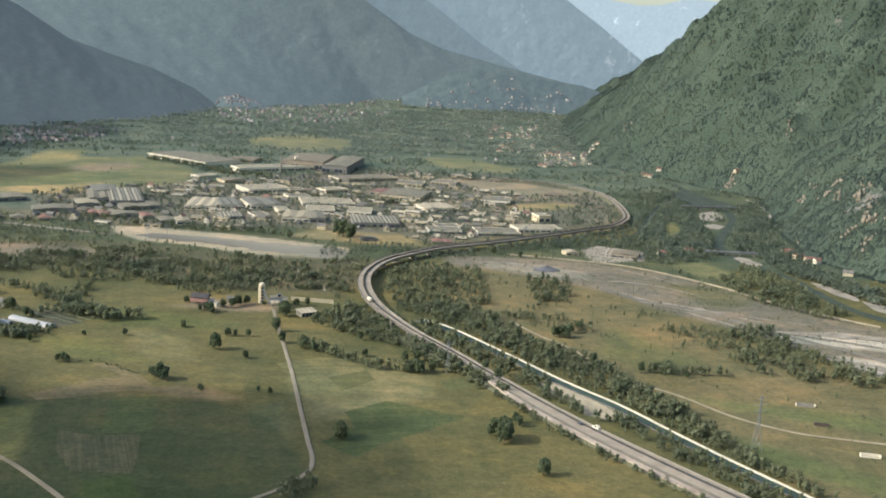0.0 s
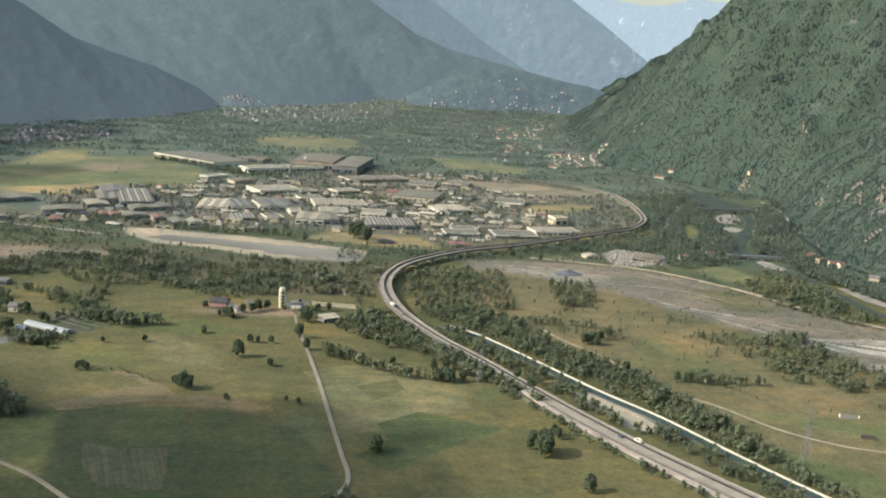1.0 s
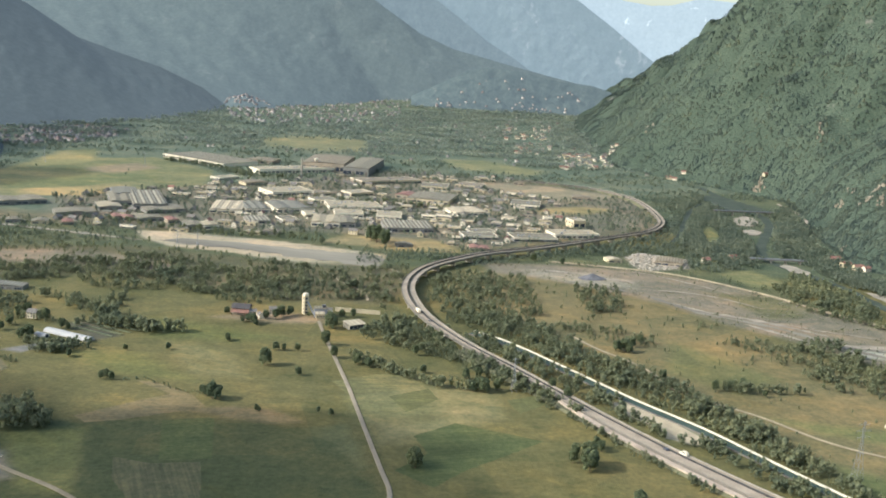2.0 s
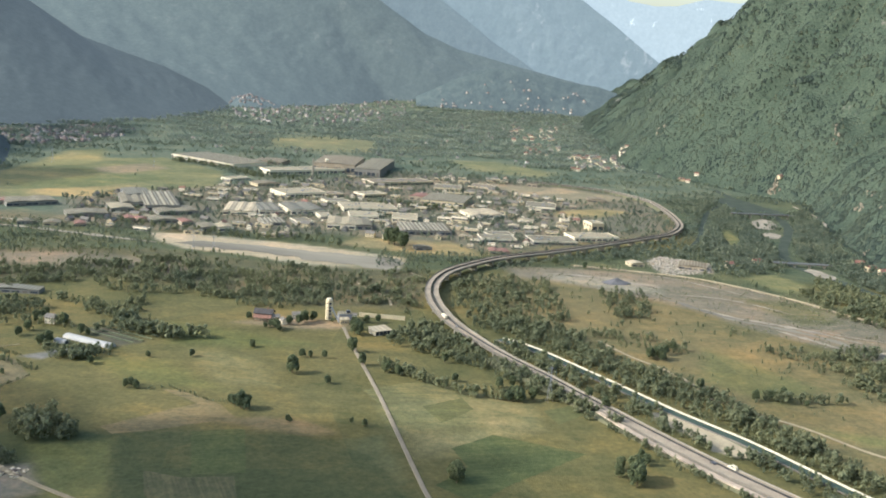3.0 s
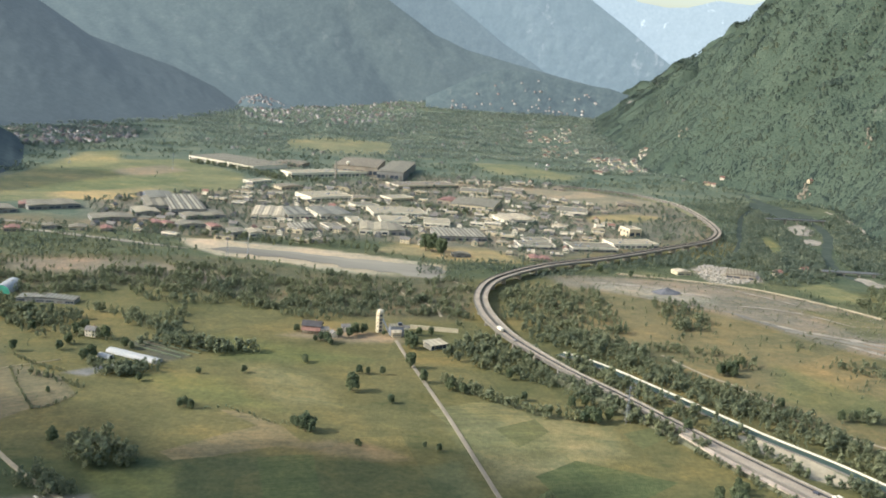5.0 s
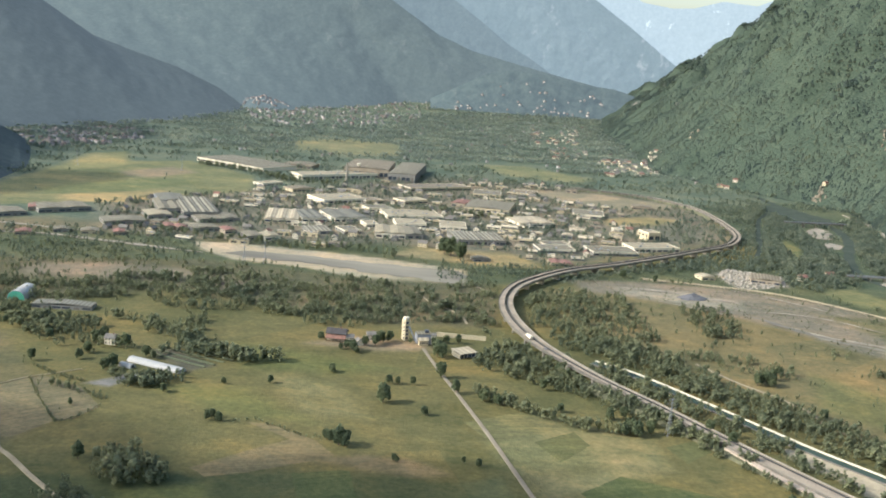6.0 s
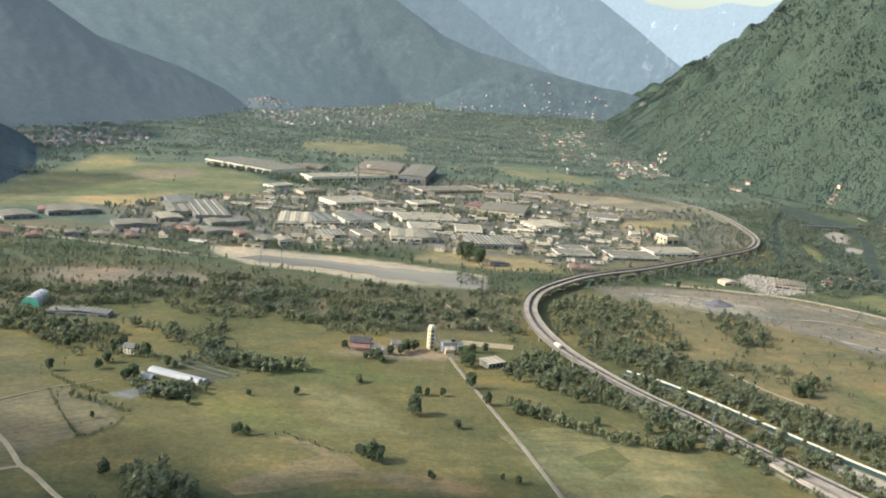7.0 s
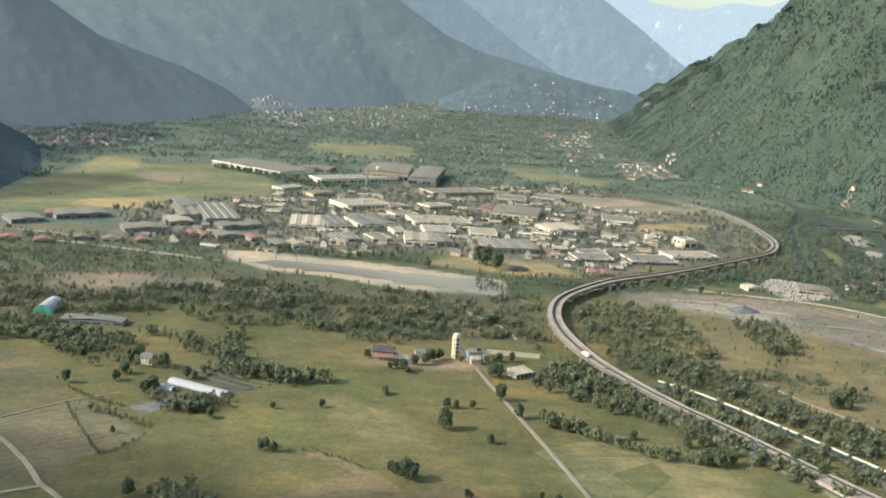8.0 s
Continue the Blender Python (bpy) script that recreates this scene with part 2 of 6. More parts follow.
def rock_and_wood(name, green, green2, rock, amount, size, haze_glow=0.0, haze_tint=(0.45, 0.55, 0.62), relief=1.0, canopy=0.0):
    m, nt, b = mat(name, 0.95, 0.05)
    g1 = ramp(nt, noise_node(nt, size, 8, 0.65), [(0.3, green), (0.7, green2)])
    r1 = ramp(nt, noise_node(nt, size * 0.7, 9, 0.7, (1, 1, 0.6, 20)), [(amount, (0, 0, 0)), (amount + 0.06, (1, 1, 1))])
    c = mix(nt, "MIX", r1, g1, rock)
    nt.links.new(c, b.inputs["Base Color"])
    if canopy:
        geo = nt.nodes.new("ShaderNodeNewGeometry")
        vo = nt.nodes.new("ShaderNodeTexVoronoi")
        vo.inputs["Scale"].default_value = canopy
        vo.inputs["Randomness"].default_value = 1.0
        nt.links.new(geo.outputs["Position"], vo.inputs["Vector"])
        inv = nt.nodes.new("ShaderNodeMath")
        inv.operation = "SUBTRACT"
        inv.inputs[0].default_value = 1.0
        nt.links.new(vo.outputs["Distance"], inv.inputs[1])
        tint = ramp(nt, noise_node(nt, canopy * 1.3, 3), [(0.3, (0.72, 0.78, 0.76)), (0.7, (1.25, 1.2, 1.12))])
        c = mix(nt, "MULTIPLY", 1.0, c, tint)
        nt.links.new(c, b.inputs["Base Color"])
        bump(nt, b, inv.outputs["Value"], 0.5, 0.45 / canopy)
    else:
        speck = ramp(nt, noise_node(nt, 0.055, 5, 0.75), [(0.32, (0.72, 0.75, 0.76)), (0.5, (1.0, 1.0, 1.0)), (0.68, (1.35, 1.32, 1.25))])
        nt.links.new(mix(nt, "MULTIPLY", 1.0, c, speck), b.inputs["Base Color"])
        bump(nt, b, noise_node(nt, size * 4, 6, 0.7), relief, 0.12 / size)
    # Emission stands in for the haze in front of distant ridges.
    if haze_glow:
        b.inputs["Emission Color"].default_value = (*haze_tint, 1)
        b.inputs["Emission Strength"].default_value = haze_glow
    return m


M_SLOPE = rock_and_wood("wooded_slope", (0.042, 0.058, 0.040), (0.068, 0.086, 0.058), (0.19, 0.17, 0.145), 0.63, 0.013, canopy=0.16)
M_ROCK = plain("weathered_rock", (0.20, 0.172, 0.118), 0.95, 0.45, 0.12, 0.1, 0.0, 0.5)
# Flank and spur also carry their shade in darker base colours.
# Ridge haze is put in as emission, stronger for the farther ridges.
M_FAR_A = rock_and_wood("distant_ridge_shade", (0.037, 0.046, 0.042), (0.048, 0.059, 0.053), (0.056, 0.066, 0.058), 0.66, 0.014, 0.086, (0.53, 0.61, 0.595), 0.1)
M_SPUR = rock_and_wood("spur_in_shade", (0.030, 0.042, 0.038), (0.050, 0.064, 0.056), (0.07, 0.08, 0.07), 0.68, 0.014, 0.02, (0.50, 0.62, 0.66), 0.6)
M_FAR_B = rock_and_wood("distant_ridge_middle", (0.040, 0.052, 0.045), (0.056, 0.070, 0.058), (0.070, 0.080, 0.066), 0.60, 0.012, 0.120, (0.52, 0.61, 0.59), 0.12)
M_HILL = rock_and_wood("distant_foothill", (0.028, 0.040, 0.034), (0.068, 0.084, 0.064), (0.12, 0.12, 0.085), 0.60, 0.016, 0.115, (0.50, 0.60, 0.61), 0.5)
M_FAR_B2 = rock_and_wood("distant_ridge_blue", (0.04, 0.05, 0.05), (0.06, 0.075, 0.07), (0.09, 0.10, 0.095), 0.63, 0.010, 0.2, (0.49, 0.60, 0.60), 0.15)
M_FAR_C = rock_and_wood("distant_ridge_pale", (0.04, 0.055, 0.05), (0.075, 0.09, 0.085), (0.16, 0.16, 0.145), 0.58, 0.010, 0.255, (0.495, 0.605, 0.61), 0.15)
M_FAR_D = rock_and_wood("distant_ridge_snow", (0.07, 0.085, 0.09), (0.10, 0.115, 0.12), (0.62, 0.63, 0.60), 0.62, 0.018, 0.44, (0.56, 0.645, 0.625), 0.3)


# ---- mesh helpers ----
def link(name, verts, faces, material, parent=None, smooth=False):
    me = bpy.data.meshes.new(name)
    me.from_pydata([tuple(v) for v in verts], [], [tuple(f) for f in faces])
    me.materials.append(material)
    if smooth:
        me.shade_smooth()
    ob = new(name, me)
    ob.parent = parent
    return ob


def link_np(name, verts, tris, material, parent=None):
    me = bpy.data.meshes.new(name)
    n, k = len(verts), len(tris)
    me.vertices.add(n)
    me.vertices.foreach_set("co", np.asarray(verts, np.float32).ravel())
    me.loops.add(3 * k)
    me.loops.foreach_set("vertex_index", np.asarray(tris, np.int32).ravel())
    me.polygons.add(k)
    me.polygons.foreach_set("loop_start", np.arange(0, 3 * k, 3, dtype=np.int32))
    me.materials.append(material)
    me.update(calc_edges=True)
    me.validate()
    ob = new(name, me)
    ob.parent = parent
    return ob


def part(name, bm, material, parent, label=""):
    me = bpy.data.meshes.new(name)
    bm.to_mesh(me)
    bm.free()
    me.materials.append(material)
    ob = new(name, me)
    ob.parent = parent
    if label:
        tagged(ob, label)
    return ob


def box_bm(x0, y0, z0, x1, y1, z1, bm=None):
    bm = bm or bmesh.new()
    v = [bm.verts.new(p) for p in ((x0, y0, z0), (x1, y0, z0), (x1, y1, z0), (x0, y1, z0), (x0, y0, z1), (x1, y0, z1), (x1, y1, z1), (x0, y1, z1))]
    for f in ((0, 3, 2, 1), (4, 5, 6, 7), (0, 1, 5, 4), (1, 2, 6, 5), (2, 3, 7, 6), (3, 0, 4, 7)):
        bm.faces.new([v[i] for i in f])
    return bm


def prism_bm(section, x0, x1, bm=None):
    """A section of (y, z) points drawn out along x."""
    bm = bm or bmesh.new()
    a = [bm.verts.new((x0, y, z)) for y, z in section]
    c = [bm.verts.new((x1, y, z)) for y, z in section]
    n = len(section)
    for i in range(n):
        bm.faces.new((a[i], a[(i + 1) % n], c[(i + 1) % n], c[i]))
    bm.faces.new(a[::-1])
    bm.faces.new(c)
    bmesh.ops.recalc_face_normals(bm, faces=bm.faces)
    return bm


def tube_bm(points, radii, sides=6, bm=None):
    bm = bm or bmesh.new()
    rings = []
    for i, (p, r) in enumerate(zip(points, radii)):
        p = Vector(p)
        d = (Vector(points[min(i + 1, len(points) - 1)]) - Vector(points[max(i - 1, 0)])).normalized()
        q = d.to_track_quat("Z", "Y")
        rings.append([bm.verts.new(p + q @ Vector((r * math.cos(a), r * math.sin(a), 0))) for a in (2 * math.pi * k / sides for k in range(sides))])
    for r0, r1 in zip(rings, rings[1:]):
        for k in range(sides):
            bm.faces.new((r0[k], r0[(k + 1) % sides], r1[(k + 1) % sides], r1[k]))
    bm.faces.new(rings[0][::-1])
    bm.faces.new(rings[-1])
    return bm


def spline(points, step=6.0):
    """A smooth line through the points, at even steps."""
    p = np.array([(q[0], q[1], q[2] if len(q) > 2 else 0.0) for q in points], float)
    p = np.vstack([2 * p[0] - p[1], p, 2 * p[-1] - p[-2]])
    out = []
    for i in range(1, len(p) - 2):
        n = max(2, int(np.linalg.norm(p[i + 1] - p[i]) / step))
        for k in range(n):
            t = k / n
            out.append(0.5 * (2 * p[i] + (p[i + 1] - p[i - 1]) * t + (2 * p[i - 1] - 5 * p[i] + 4 * p[i + 1] - p[i + 2]) * t * t + (3 * p[i] - p[i - 1] - 3 * p[i + 1] + p[i + 2]) * t ** 3))
    out.append(p[-2])
    return np.array(out)


def sides_of(line):
    d = np.gradient(line[:, :2], axis=0)
    d /= np.linalg.norm(d, axis=1)[:, None] + 1e-9
    return np.c_[d[:, 1], -d[:, 0]]           # to the right of travel


def sweep(name, line, section, material, parent=None, closed=True, wide=None):
    """A section of (offset to the right, height) pairs carried along a line."""
    nrm, n = sides_of(line), len(section)
    if wide is not None:
        nrm = nrm * wide[:, None]
    verts = [(p[0] + s[0] * o, p[1] + s[1] * o, p[2] + h) for p, s in zip(line, nrm) for o, h in section]
    faces = []
    for i in range(len(line) - 1):
        for k in range(n if closed else n - 1):
            a, c = i * n + k, i * n + (k + 1) % n
            faces.append((a, c, c + n, a + n))
    return link(name, verts, faces, material, parent)


def inside(px, py, poly):
    """Which of the points lie in the polygon."""
    hit = np.zeros(np.shape(px), bool)
    for (x0, y0), (x1, y1) in zip(poly, poly[1:] + poly[:1]):
        if y0 != y1:
            hit ^= ((y0 > py) != (y1 > py)) & (px < (x1 - x0) * (py - y0) / (y1 - y0) + x0)
    return hit


def edge_gap(px, py, poly, closed=True):
    """Distance to the polygon's outline or to a line."""
    best = np.full(np.shape(px), 1e9)
    pairs = zip(poly, poly[1:] + poly[:1]) if closed else zip(poly, poly[1:])
    for (x0, y0), (x1, y1) in pairs:
        dx, dy = x1 - x0, y1 - y0
        t = np.clip(((px - x0) * dx + (py - y0) * dy) / (dx * dx + dy * dy + 1e-9), 0, 1)
        best = np.minimum(best, np.hypot(px - x0 - t * dx, py - y0 - t * dy))
    return best


WAVES = [(random.uniform(0, 6.28), random.uniform(0, 6.28), random.uniform(0.6, 1.6)) for _ in range(10)]


def rough(px, py, size):
    """Cheap smooth unevenness, about -1 to 1."""
    s = 0
    for a, p, k in WAVES:
        s = s + np.sin((px * math.cos(a) + py * math.sin(a)) * k * 6.28 / size + p + 1.7 * np.sin((px * math.sin(a) - py * math.cos(a)) * k * 2.2 / size + a))
    return s / 4.5


# ---- the plan: lines and patches of the valley floor, in metres ----
MOTORWAY = [(244, 494, 3), (216, 531, 3), (183, 570, 3), (148, 612, 3), (108, 663, 3), (70, 718, 3), (31, 779, 3), (-4, 832, 4), (-38, 879, 5), (-63, 920, 6), (-88, 970, 7), (-104, 1023, 7.5), (-112, 1074, 8), (-111, 1125, 8), (-99, 1180, 8), (-73, 1230, 8), (-27, 1291, 8), (41, 1349, 8), (111, 1416, 8), (188, 1495, 8), (238, 1552, 7), (265, 1600, 7), (286, 1668, 6), (293, 1754, 6), (293, 1858, 5), (284, 1938, 5), (263, 1995, 5), (216, 2071, 4), (144, 2105, 4), (69, 2129, 4)]
CANAL = [(291, 498), (266, 538), (235, 581), (199, 630), (169, 675), (135, 728), (94, 779), (48, 845), (-6, 919), (-38, 947)]
LANE = [(-130, 514), (-117, 530), (-103, 547), (-92, 571), (-92, 591), (-100, 620), (-117, 683), (-139, 765), (-159, 833), (-180, 904), (-192, 948)]
TRACKS = [
    [(55, 962), (79, 918), (104, 885), (121, 852), (122, 831)],
    [(128, 818), (150, 794), (188, 763), (223, 721), (260, 697), (292, 689), (340, 682)],
    [(-560, 770), (-505, 745), (-474, 717), (-457, 697), (-445, 681), (-433, 671), (-405, 643), (-372, 614), (-335, 588), (-289, 563), (-261, 542), (-222, 508), (-195, 480)],
    [(-475, 657), (-463, 666), (-453, 673), (-443, 679)],
    [(-520, 763), (-505, 779), (-482, 808), (-474, 814), (-453, 832)],
    [(-210, 1156), (-195, 1120), (-176, 1095), (-159, 1067), (-153, 1039)],
    [(-144, 1200), (-127, 1176), (-126, 1146)],
]
BANK_ROAD = [(65, 1307), (125, 1298), (202, 1283), (246, 1261), (288, 1225), (331, 1180), (366, 1129), (416, 1074), (468, 1030)]
RIVER = [(486, 2243), (493, 2087), (497, 1949), (510, 1839), (487, 1715), (447, 1611), (410, 1509), (390, 1422), (400, 1371), (422, 1321), (442, 1254), (451, 1173), (463, 1106), (487, 1062), (535, 989)]
RIVER_ARM = [(493, 2087), (436, 1987), (382, 1866), (338, 1722), (303, 1594), (274, 1513)]
REACH = [(467, 2107), (501, 2105), (523, 2023), (546, 1955), (530, 1892), (470, 1881), (434, 1910), (439, 2019)]
POND = [(-457, 1279), (-432, 1301), (-378, 1300), (-324, 1293), (-265, 1284), (-195, 1277), (-161, 1266), (-162, 1209), (-221, 1218), (-277, 1231), (-336, 1254), (-400, 1266), (-434, 1270)]

# cover patches: outline, colour, soft edge
COVER = [
    # The valley woods floor is lightened to carry distance haze.
    ("valley woods", [(-901, 1196), (610, 2164), (1118, 7178), (-1018, 5166), (-1966, 2651)], (0.105, 0.125, 0.085), 60),
    ("west scrub", [(-981, 1308), (-753, 1427), (-577, 1427), (-490, 1351), (-540, 1233), (-844, 1102)], (0.122, 0.112, 0.066), 20),
    ("works yards", [(-722, 1556), (-672, 1780), (-455, 1865), (-242, 2167), (96, 2174), (310, 1951), (273, 1634), (126, 1493), (-32, 1350), (-222, 1408), (-439, 1334), (-632, 1361)], (0.162, 0.146, 0.102), 25),
    ("fields west", [(-943, 1558), (-944, 1785), (-954, 2030), (-977, 2181), (-919, 2260), (-862, 2091), (-755, 2163), (-578, 1999), (-536, 1790), (-652, 1686), (-765, 1555), (-860, 1489)], (0.162, 0.158, 0.078), 8),
    ("field strip", [(-940, 1941), (-957, 2160), (-891, 2160), (-853, 2016), (-900, 1921)], (0.23, 0.20, 0.10), 10),
    ("straw strip", [(-810, 1625), (-668, 1742), (-648, 1670), (-776, 1561)], (0.27, 0.21, 0.10), 10),
    ("field north", [(-636, 2788), (-504, 2936), (-344, 2849), (-335, 2549), (-459, 2516), (-598, 2556)], (0.175, 0.167, 0.090), 15),
    ("field east", [(-125, 2484), (-11, 2532), (143, 2347), (91, 2250), (-67, 2297)], (0.155, 0.156, 0.082), 15),
    ("straw field", [(82, 1771), (171, 1826), (231, 1812), (158, 1727), (80, 1706)], (0.27, 0.21, 0.10), 8),
    ("dry yards", [(-60, 2058), (115, 2092), (262, 1993), (163, 1883), (17, 1947)], (0.24, 0.20, 0.13), 12),
    ("bank field", [(-298, 1368), (-204, 1402), (-99, 1410), (-70, 1336), (-148, 1317), (-246, 1328)], (0.25, 0.195, 0.095), 8),
    ("scrub north bank", [(-852, 1235), (-686, 1367), (-513, 1355), (-257, 1411), (-158, 1310), (17, 1324), (252, 1495), (363, 1397), (361, 1156), (218, 1278), (25, 1276), (-131, 1212), (-290, 1193), (-462, 1221), (-796, 1152)], (0.085, 0.095, 0.05), 14),
    ("gravel west", [(-511, 1337), (-452, 1348), (-379, 1339), (-282, 1321), (-154, 1284), (-156, 1190), (-220, 1191), (-288, 1205), (-345, 1235), (-439, 1252), (-489, 1295)], (0.33, 0.28, 0.19), 3),
    ("scrub south bank", [(-843, 1118), (-601, 1196), (-469, 1238), (-285, 1201), (-132, 1218), (-117, 1089), (-135, 1030), (-240, 1016), (-370, 1063), (-476, 1078), (-706, 931)], (0.11, 0.10, 0.055), 12),
    ("stony ground", [(-652, 1153), (-555, 1192), (-456, 1185), (-376, 1140), (-397, 1101), (-488, 1123), (-629, 1111)], (0.19, 0.155, 0.105), 10),
    ("dry meadow", [(-85, 1191), (10, 1246), (98, 1209), (190, 1091), (284, 967), (332, 883), (431, 781), (364, 515), (248, 554), (176, 755), (83, 894), (-20, 1008)], (0.150, 0.128, 0.062), 14),
    ("river gravel", [(-29, 1271), (64, 1288), (180, 1281), (287, 1235), (352, 1126), (412, 1063), (530, 980), (431, 781), (397, 850), (367, 890), (330, 947), (289, 990), (233, 1040), (180, 1110), (116, 1166), (46, 1201), (-13, 1218)], (0.182, 0.156, 0.110), 8),
    ("pale gravel", [(25, 1250), (108, 1253), (166, 1221), (160, 1178), (104, 1184), (32, 1217)], (0.27, 0.235, 0.170), 8),
    ("pale gravel", [(334, 978), (407, 999), (473, 984), (451, 934), (397, 942), (343, 950)], (0.42, 0.38, 0.30), 5),
    ("pale gravel", [(374, 909), (419, 901), (445, 872), (421, 821), (385, 868)], (0.40, 0.36, 0.29), 5),
    ("river woods floor", [(330, 1300), (560, 1270), (640, 1700), (690, 2100), (620, 2220), (300, 2000), (280, 1600)], (0.082, 0.098, 0.058), 12),
    ("stone yard", [(175, 1373), (204, 1407), (267, 1376), (256, 1318), (188, 1283), (177, 1321)], (0.24, 0.21, 0.155), 5),
    ("sand by the canal", [(73, 776), (84, 774), (97, 762), (113, 743), (130, 716), (140, 698), (120, 698), (103, 706), (94, 732), (79, 750), (73, 763)], (0.37, 0.315, 0.215), 2),
    ("river clearing", [(349, 1643), (372, 1686), (369, 1612), (349, 1522), (326, 1515)], (0.16, 0.155, 0.07), 3),
    ("bank meadow", [(290, 1298), (340, 1335), (367, 1284), (350, 1232), (315, 1229)], (0.155, 0.15, 0.07), 6),
    ("green islands", [(248, 1186), (339, 1180), (344, 1097), (291, 1072)], (0.135, 0.125, 0.065), 10),
    # This field's colour is lowered to deepen the cloud shade on it.
    ("pale field", [(-608, 894), (-554, 915), (-486, 817), (-434, 736), (-447, 678), (-475, 645)], (0.118, 0.106, 0.052), 4),
    ("tan margin", [(-222, 712), (-188, 710), (-162, 691), (-190, 682), (-234, 694), (-263, 697)], (0.160, 0.132, 0.07), 3),
    ("dull field", [(-162, 678), (-132, 693), (-108, 621), (-139, 581), (-173, 596)], (0.118, 0.118, 0.055), 3),
    ("pale strip", [(-140, 749), (-85, 795), (-21, 772), (-18, 724), (-70, 724), (-121, 695)], (0.155, 0.145, 0.068), 6),
    ("pale strip", [(-313, 855), (-257, 843), (-225, 776), (-271, 777)], (0.16, 0.142, 0.064), 8),
    ("green strip", [(-399, 813), (-324, 818), (-261, 760), (-329, 765)], (0.116, 0.117, 0.043), 10),
    ("green strip", [(-352, 927), (-285, 913), (-212, 889), (-254, 867), (-332, 863)], (0.118, 0.119, 0.044), 10),
    ("green strip", [(158, 960), (235, 863), (188, 814), (134, 860)], (0.142, 0.134, 0.058), 8),
    ("green strip", [(188, 763), (351, 741), (335, 703), (228, 738)], (0.135, 0.138, 0.056), 8),
    ("green strip", [(213, 683), (299, 618), (288, 590), (213, 637)], (0.125, 0.132, 0.054), 8),
    ("pale field", [(-115, 708), (-73, 709), (-54, 746), (-20, 725), (-69, 679), (-106, 662)], (0.19, 0.165, 0.08), 10),
    # Cloud shade is put into this meadow's colour, over the cloud's footprint.
    ("shaded meadow", [(-451, 640), (-279, 675), (-206, 688), (-160, 680), (-120, 632), (-94, 575), (-75, 502), (-172, 446), (-323, 449)], (0.072, 0.080, 0.036), 5),
    ("green field", [(-227, 538), (-200, 550), (-175, 508), (-202, 484)], (0.068, 0.088, 0.030), 2.5),
    ("grassy strip", [(-355, 636), (-307, 653), (-276, 560), (-308, 556)], (0.125, 0.128, 0.05), 4),
    ("farm yard", [(-298, 940), (-262, 972), (-188, 966), (-184, 944), (-231, 933)], (0.20, 0.16, 0.10), 6),
    ("nursery plots", [(-421, 889), (-402, 900), (-358, 864), (-374, 842)], (0.095, 0.088, 0.06), 4),
    ("hay block", [(-967, 2069), (-903, 2186), (-843, 2039), (-868, 1940), (-915, 1931)], (0.22, 0.195, 0.09), 4),
    ("green crop", [(-866, 1671), (-790, 1822), (-683, 1883), (-642, 1854), (-724, 1702), (-820, 1611)], (0.140, 0.147, 0.068), 4),
    ("brown crop", [(-820, 1931), (-758, 2050), (-683, 1994), (-738, 1887), (-788, 1875)], (0.20, 0.165, 0.105), 4),
    ("straw crop", [(-788, 1601), (-720, 1690), (-654, 1668), (-678, 1604), (-755, 1567)], (0.29, 0.225, 0.105), 4),
    ("bank field", [(-153, 1387), (-89, 1403), (-70, 1368), (-57, 1328), (-107, 1318), (-145, 1317)], (0.25, 0.195, 0.095), 4),
    ("bank field", [(-244, 1376), (-182, 1384), (-154, 1353), (-197, 1332), (-247, 1341)], (0.21, 0.175, 0.09), 4),
    ("grey plot", [(-440, 804), (-416, 830), (-404, 830), (-419, 800)], (0.18, 0.17, 0.155), 2),
    ("yard", [(-391, 598), (-343, 609), (-318, 574), (-365, 547)], (0.20, 0.175, 0.13), 4),
]

# ---- ground: one sheet to the horizon ----
def steps(stops):
    out = [stops[0][0]]
    for (a, da), (c, dc) in zip(stops, stops[1:]):
        x = a
        while x < c:
            x += da + (dc - da) * (x - a) / (c - a)
            out.append(x)
    return np.array(out)


xs = steps([(-6000, 500), (-1400, 30), (-680, 4), (300, 4), (420, 7), (720, 14), (1400, 70), (6000, 500)])
ys = steps([(-1800, 300), (320, 25), (500, 3.2), (900, 4), (1250, 7), (1700, 11), (2900, 32), (6500, 250)])
gx, gy = np.meshgrid(xs, ys)
def rise(px, py):
    """The valley floor climbs gently towards its far end."""
    return np.maximum(0, py - 4300) * 0.075 * np.clip((px + 900) / 500, 0, 1)


gz = rough(gx, gy, 420) * 0.06 + rise(gx, gy)
wx, wy = gx + rough(gx, gy, 35) * 1.0, gy + rough(gy, gx, 35) * 1.0
cover = np.empty(gx.shape + (3,))
cover[:] = (0.118, 0.107, 0.044)
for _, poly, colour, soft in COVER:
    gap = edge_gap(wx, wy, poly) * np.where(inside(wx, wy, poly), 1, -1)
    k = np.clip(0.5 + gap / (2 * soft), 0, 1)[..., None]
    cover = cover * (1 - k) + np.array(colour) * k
nx, ny = len(xs), len(ys)
idx = np.arange(nx * ny).reshape(ny, nx)
quads = np.stack([idx[:-1, :-1], idx[:-1, 1:], idx[1:, 1:], idx[1:, :-1]], -1).reshape(-1, 4)
tris = np.vstack([quads[:, :3], quads[:, [0, 2, 3]]])
ground = link_np("ground", np.c_[gx.ravel(), gy.ravel(), gz.ravel() - 0.6], tris, M_LAND)
layer = ground.data.color_attributes.new("cover", "FLOAT_COLOR", "POINT")
layer.data.foreach_set("color", np.c_[cover.reshape(-1, 3), np.ones(nx * ny)].astype(np.float32).ravel())
ground.data.shade_smooth()
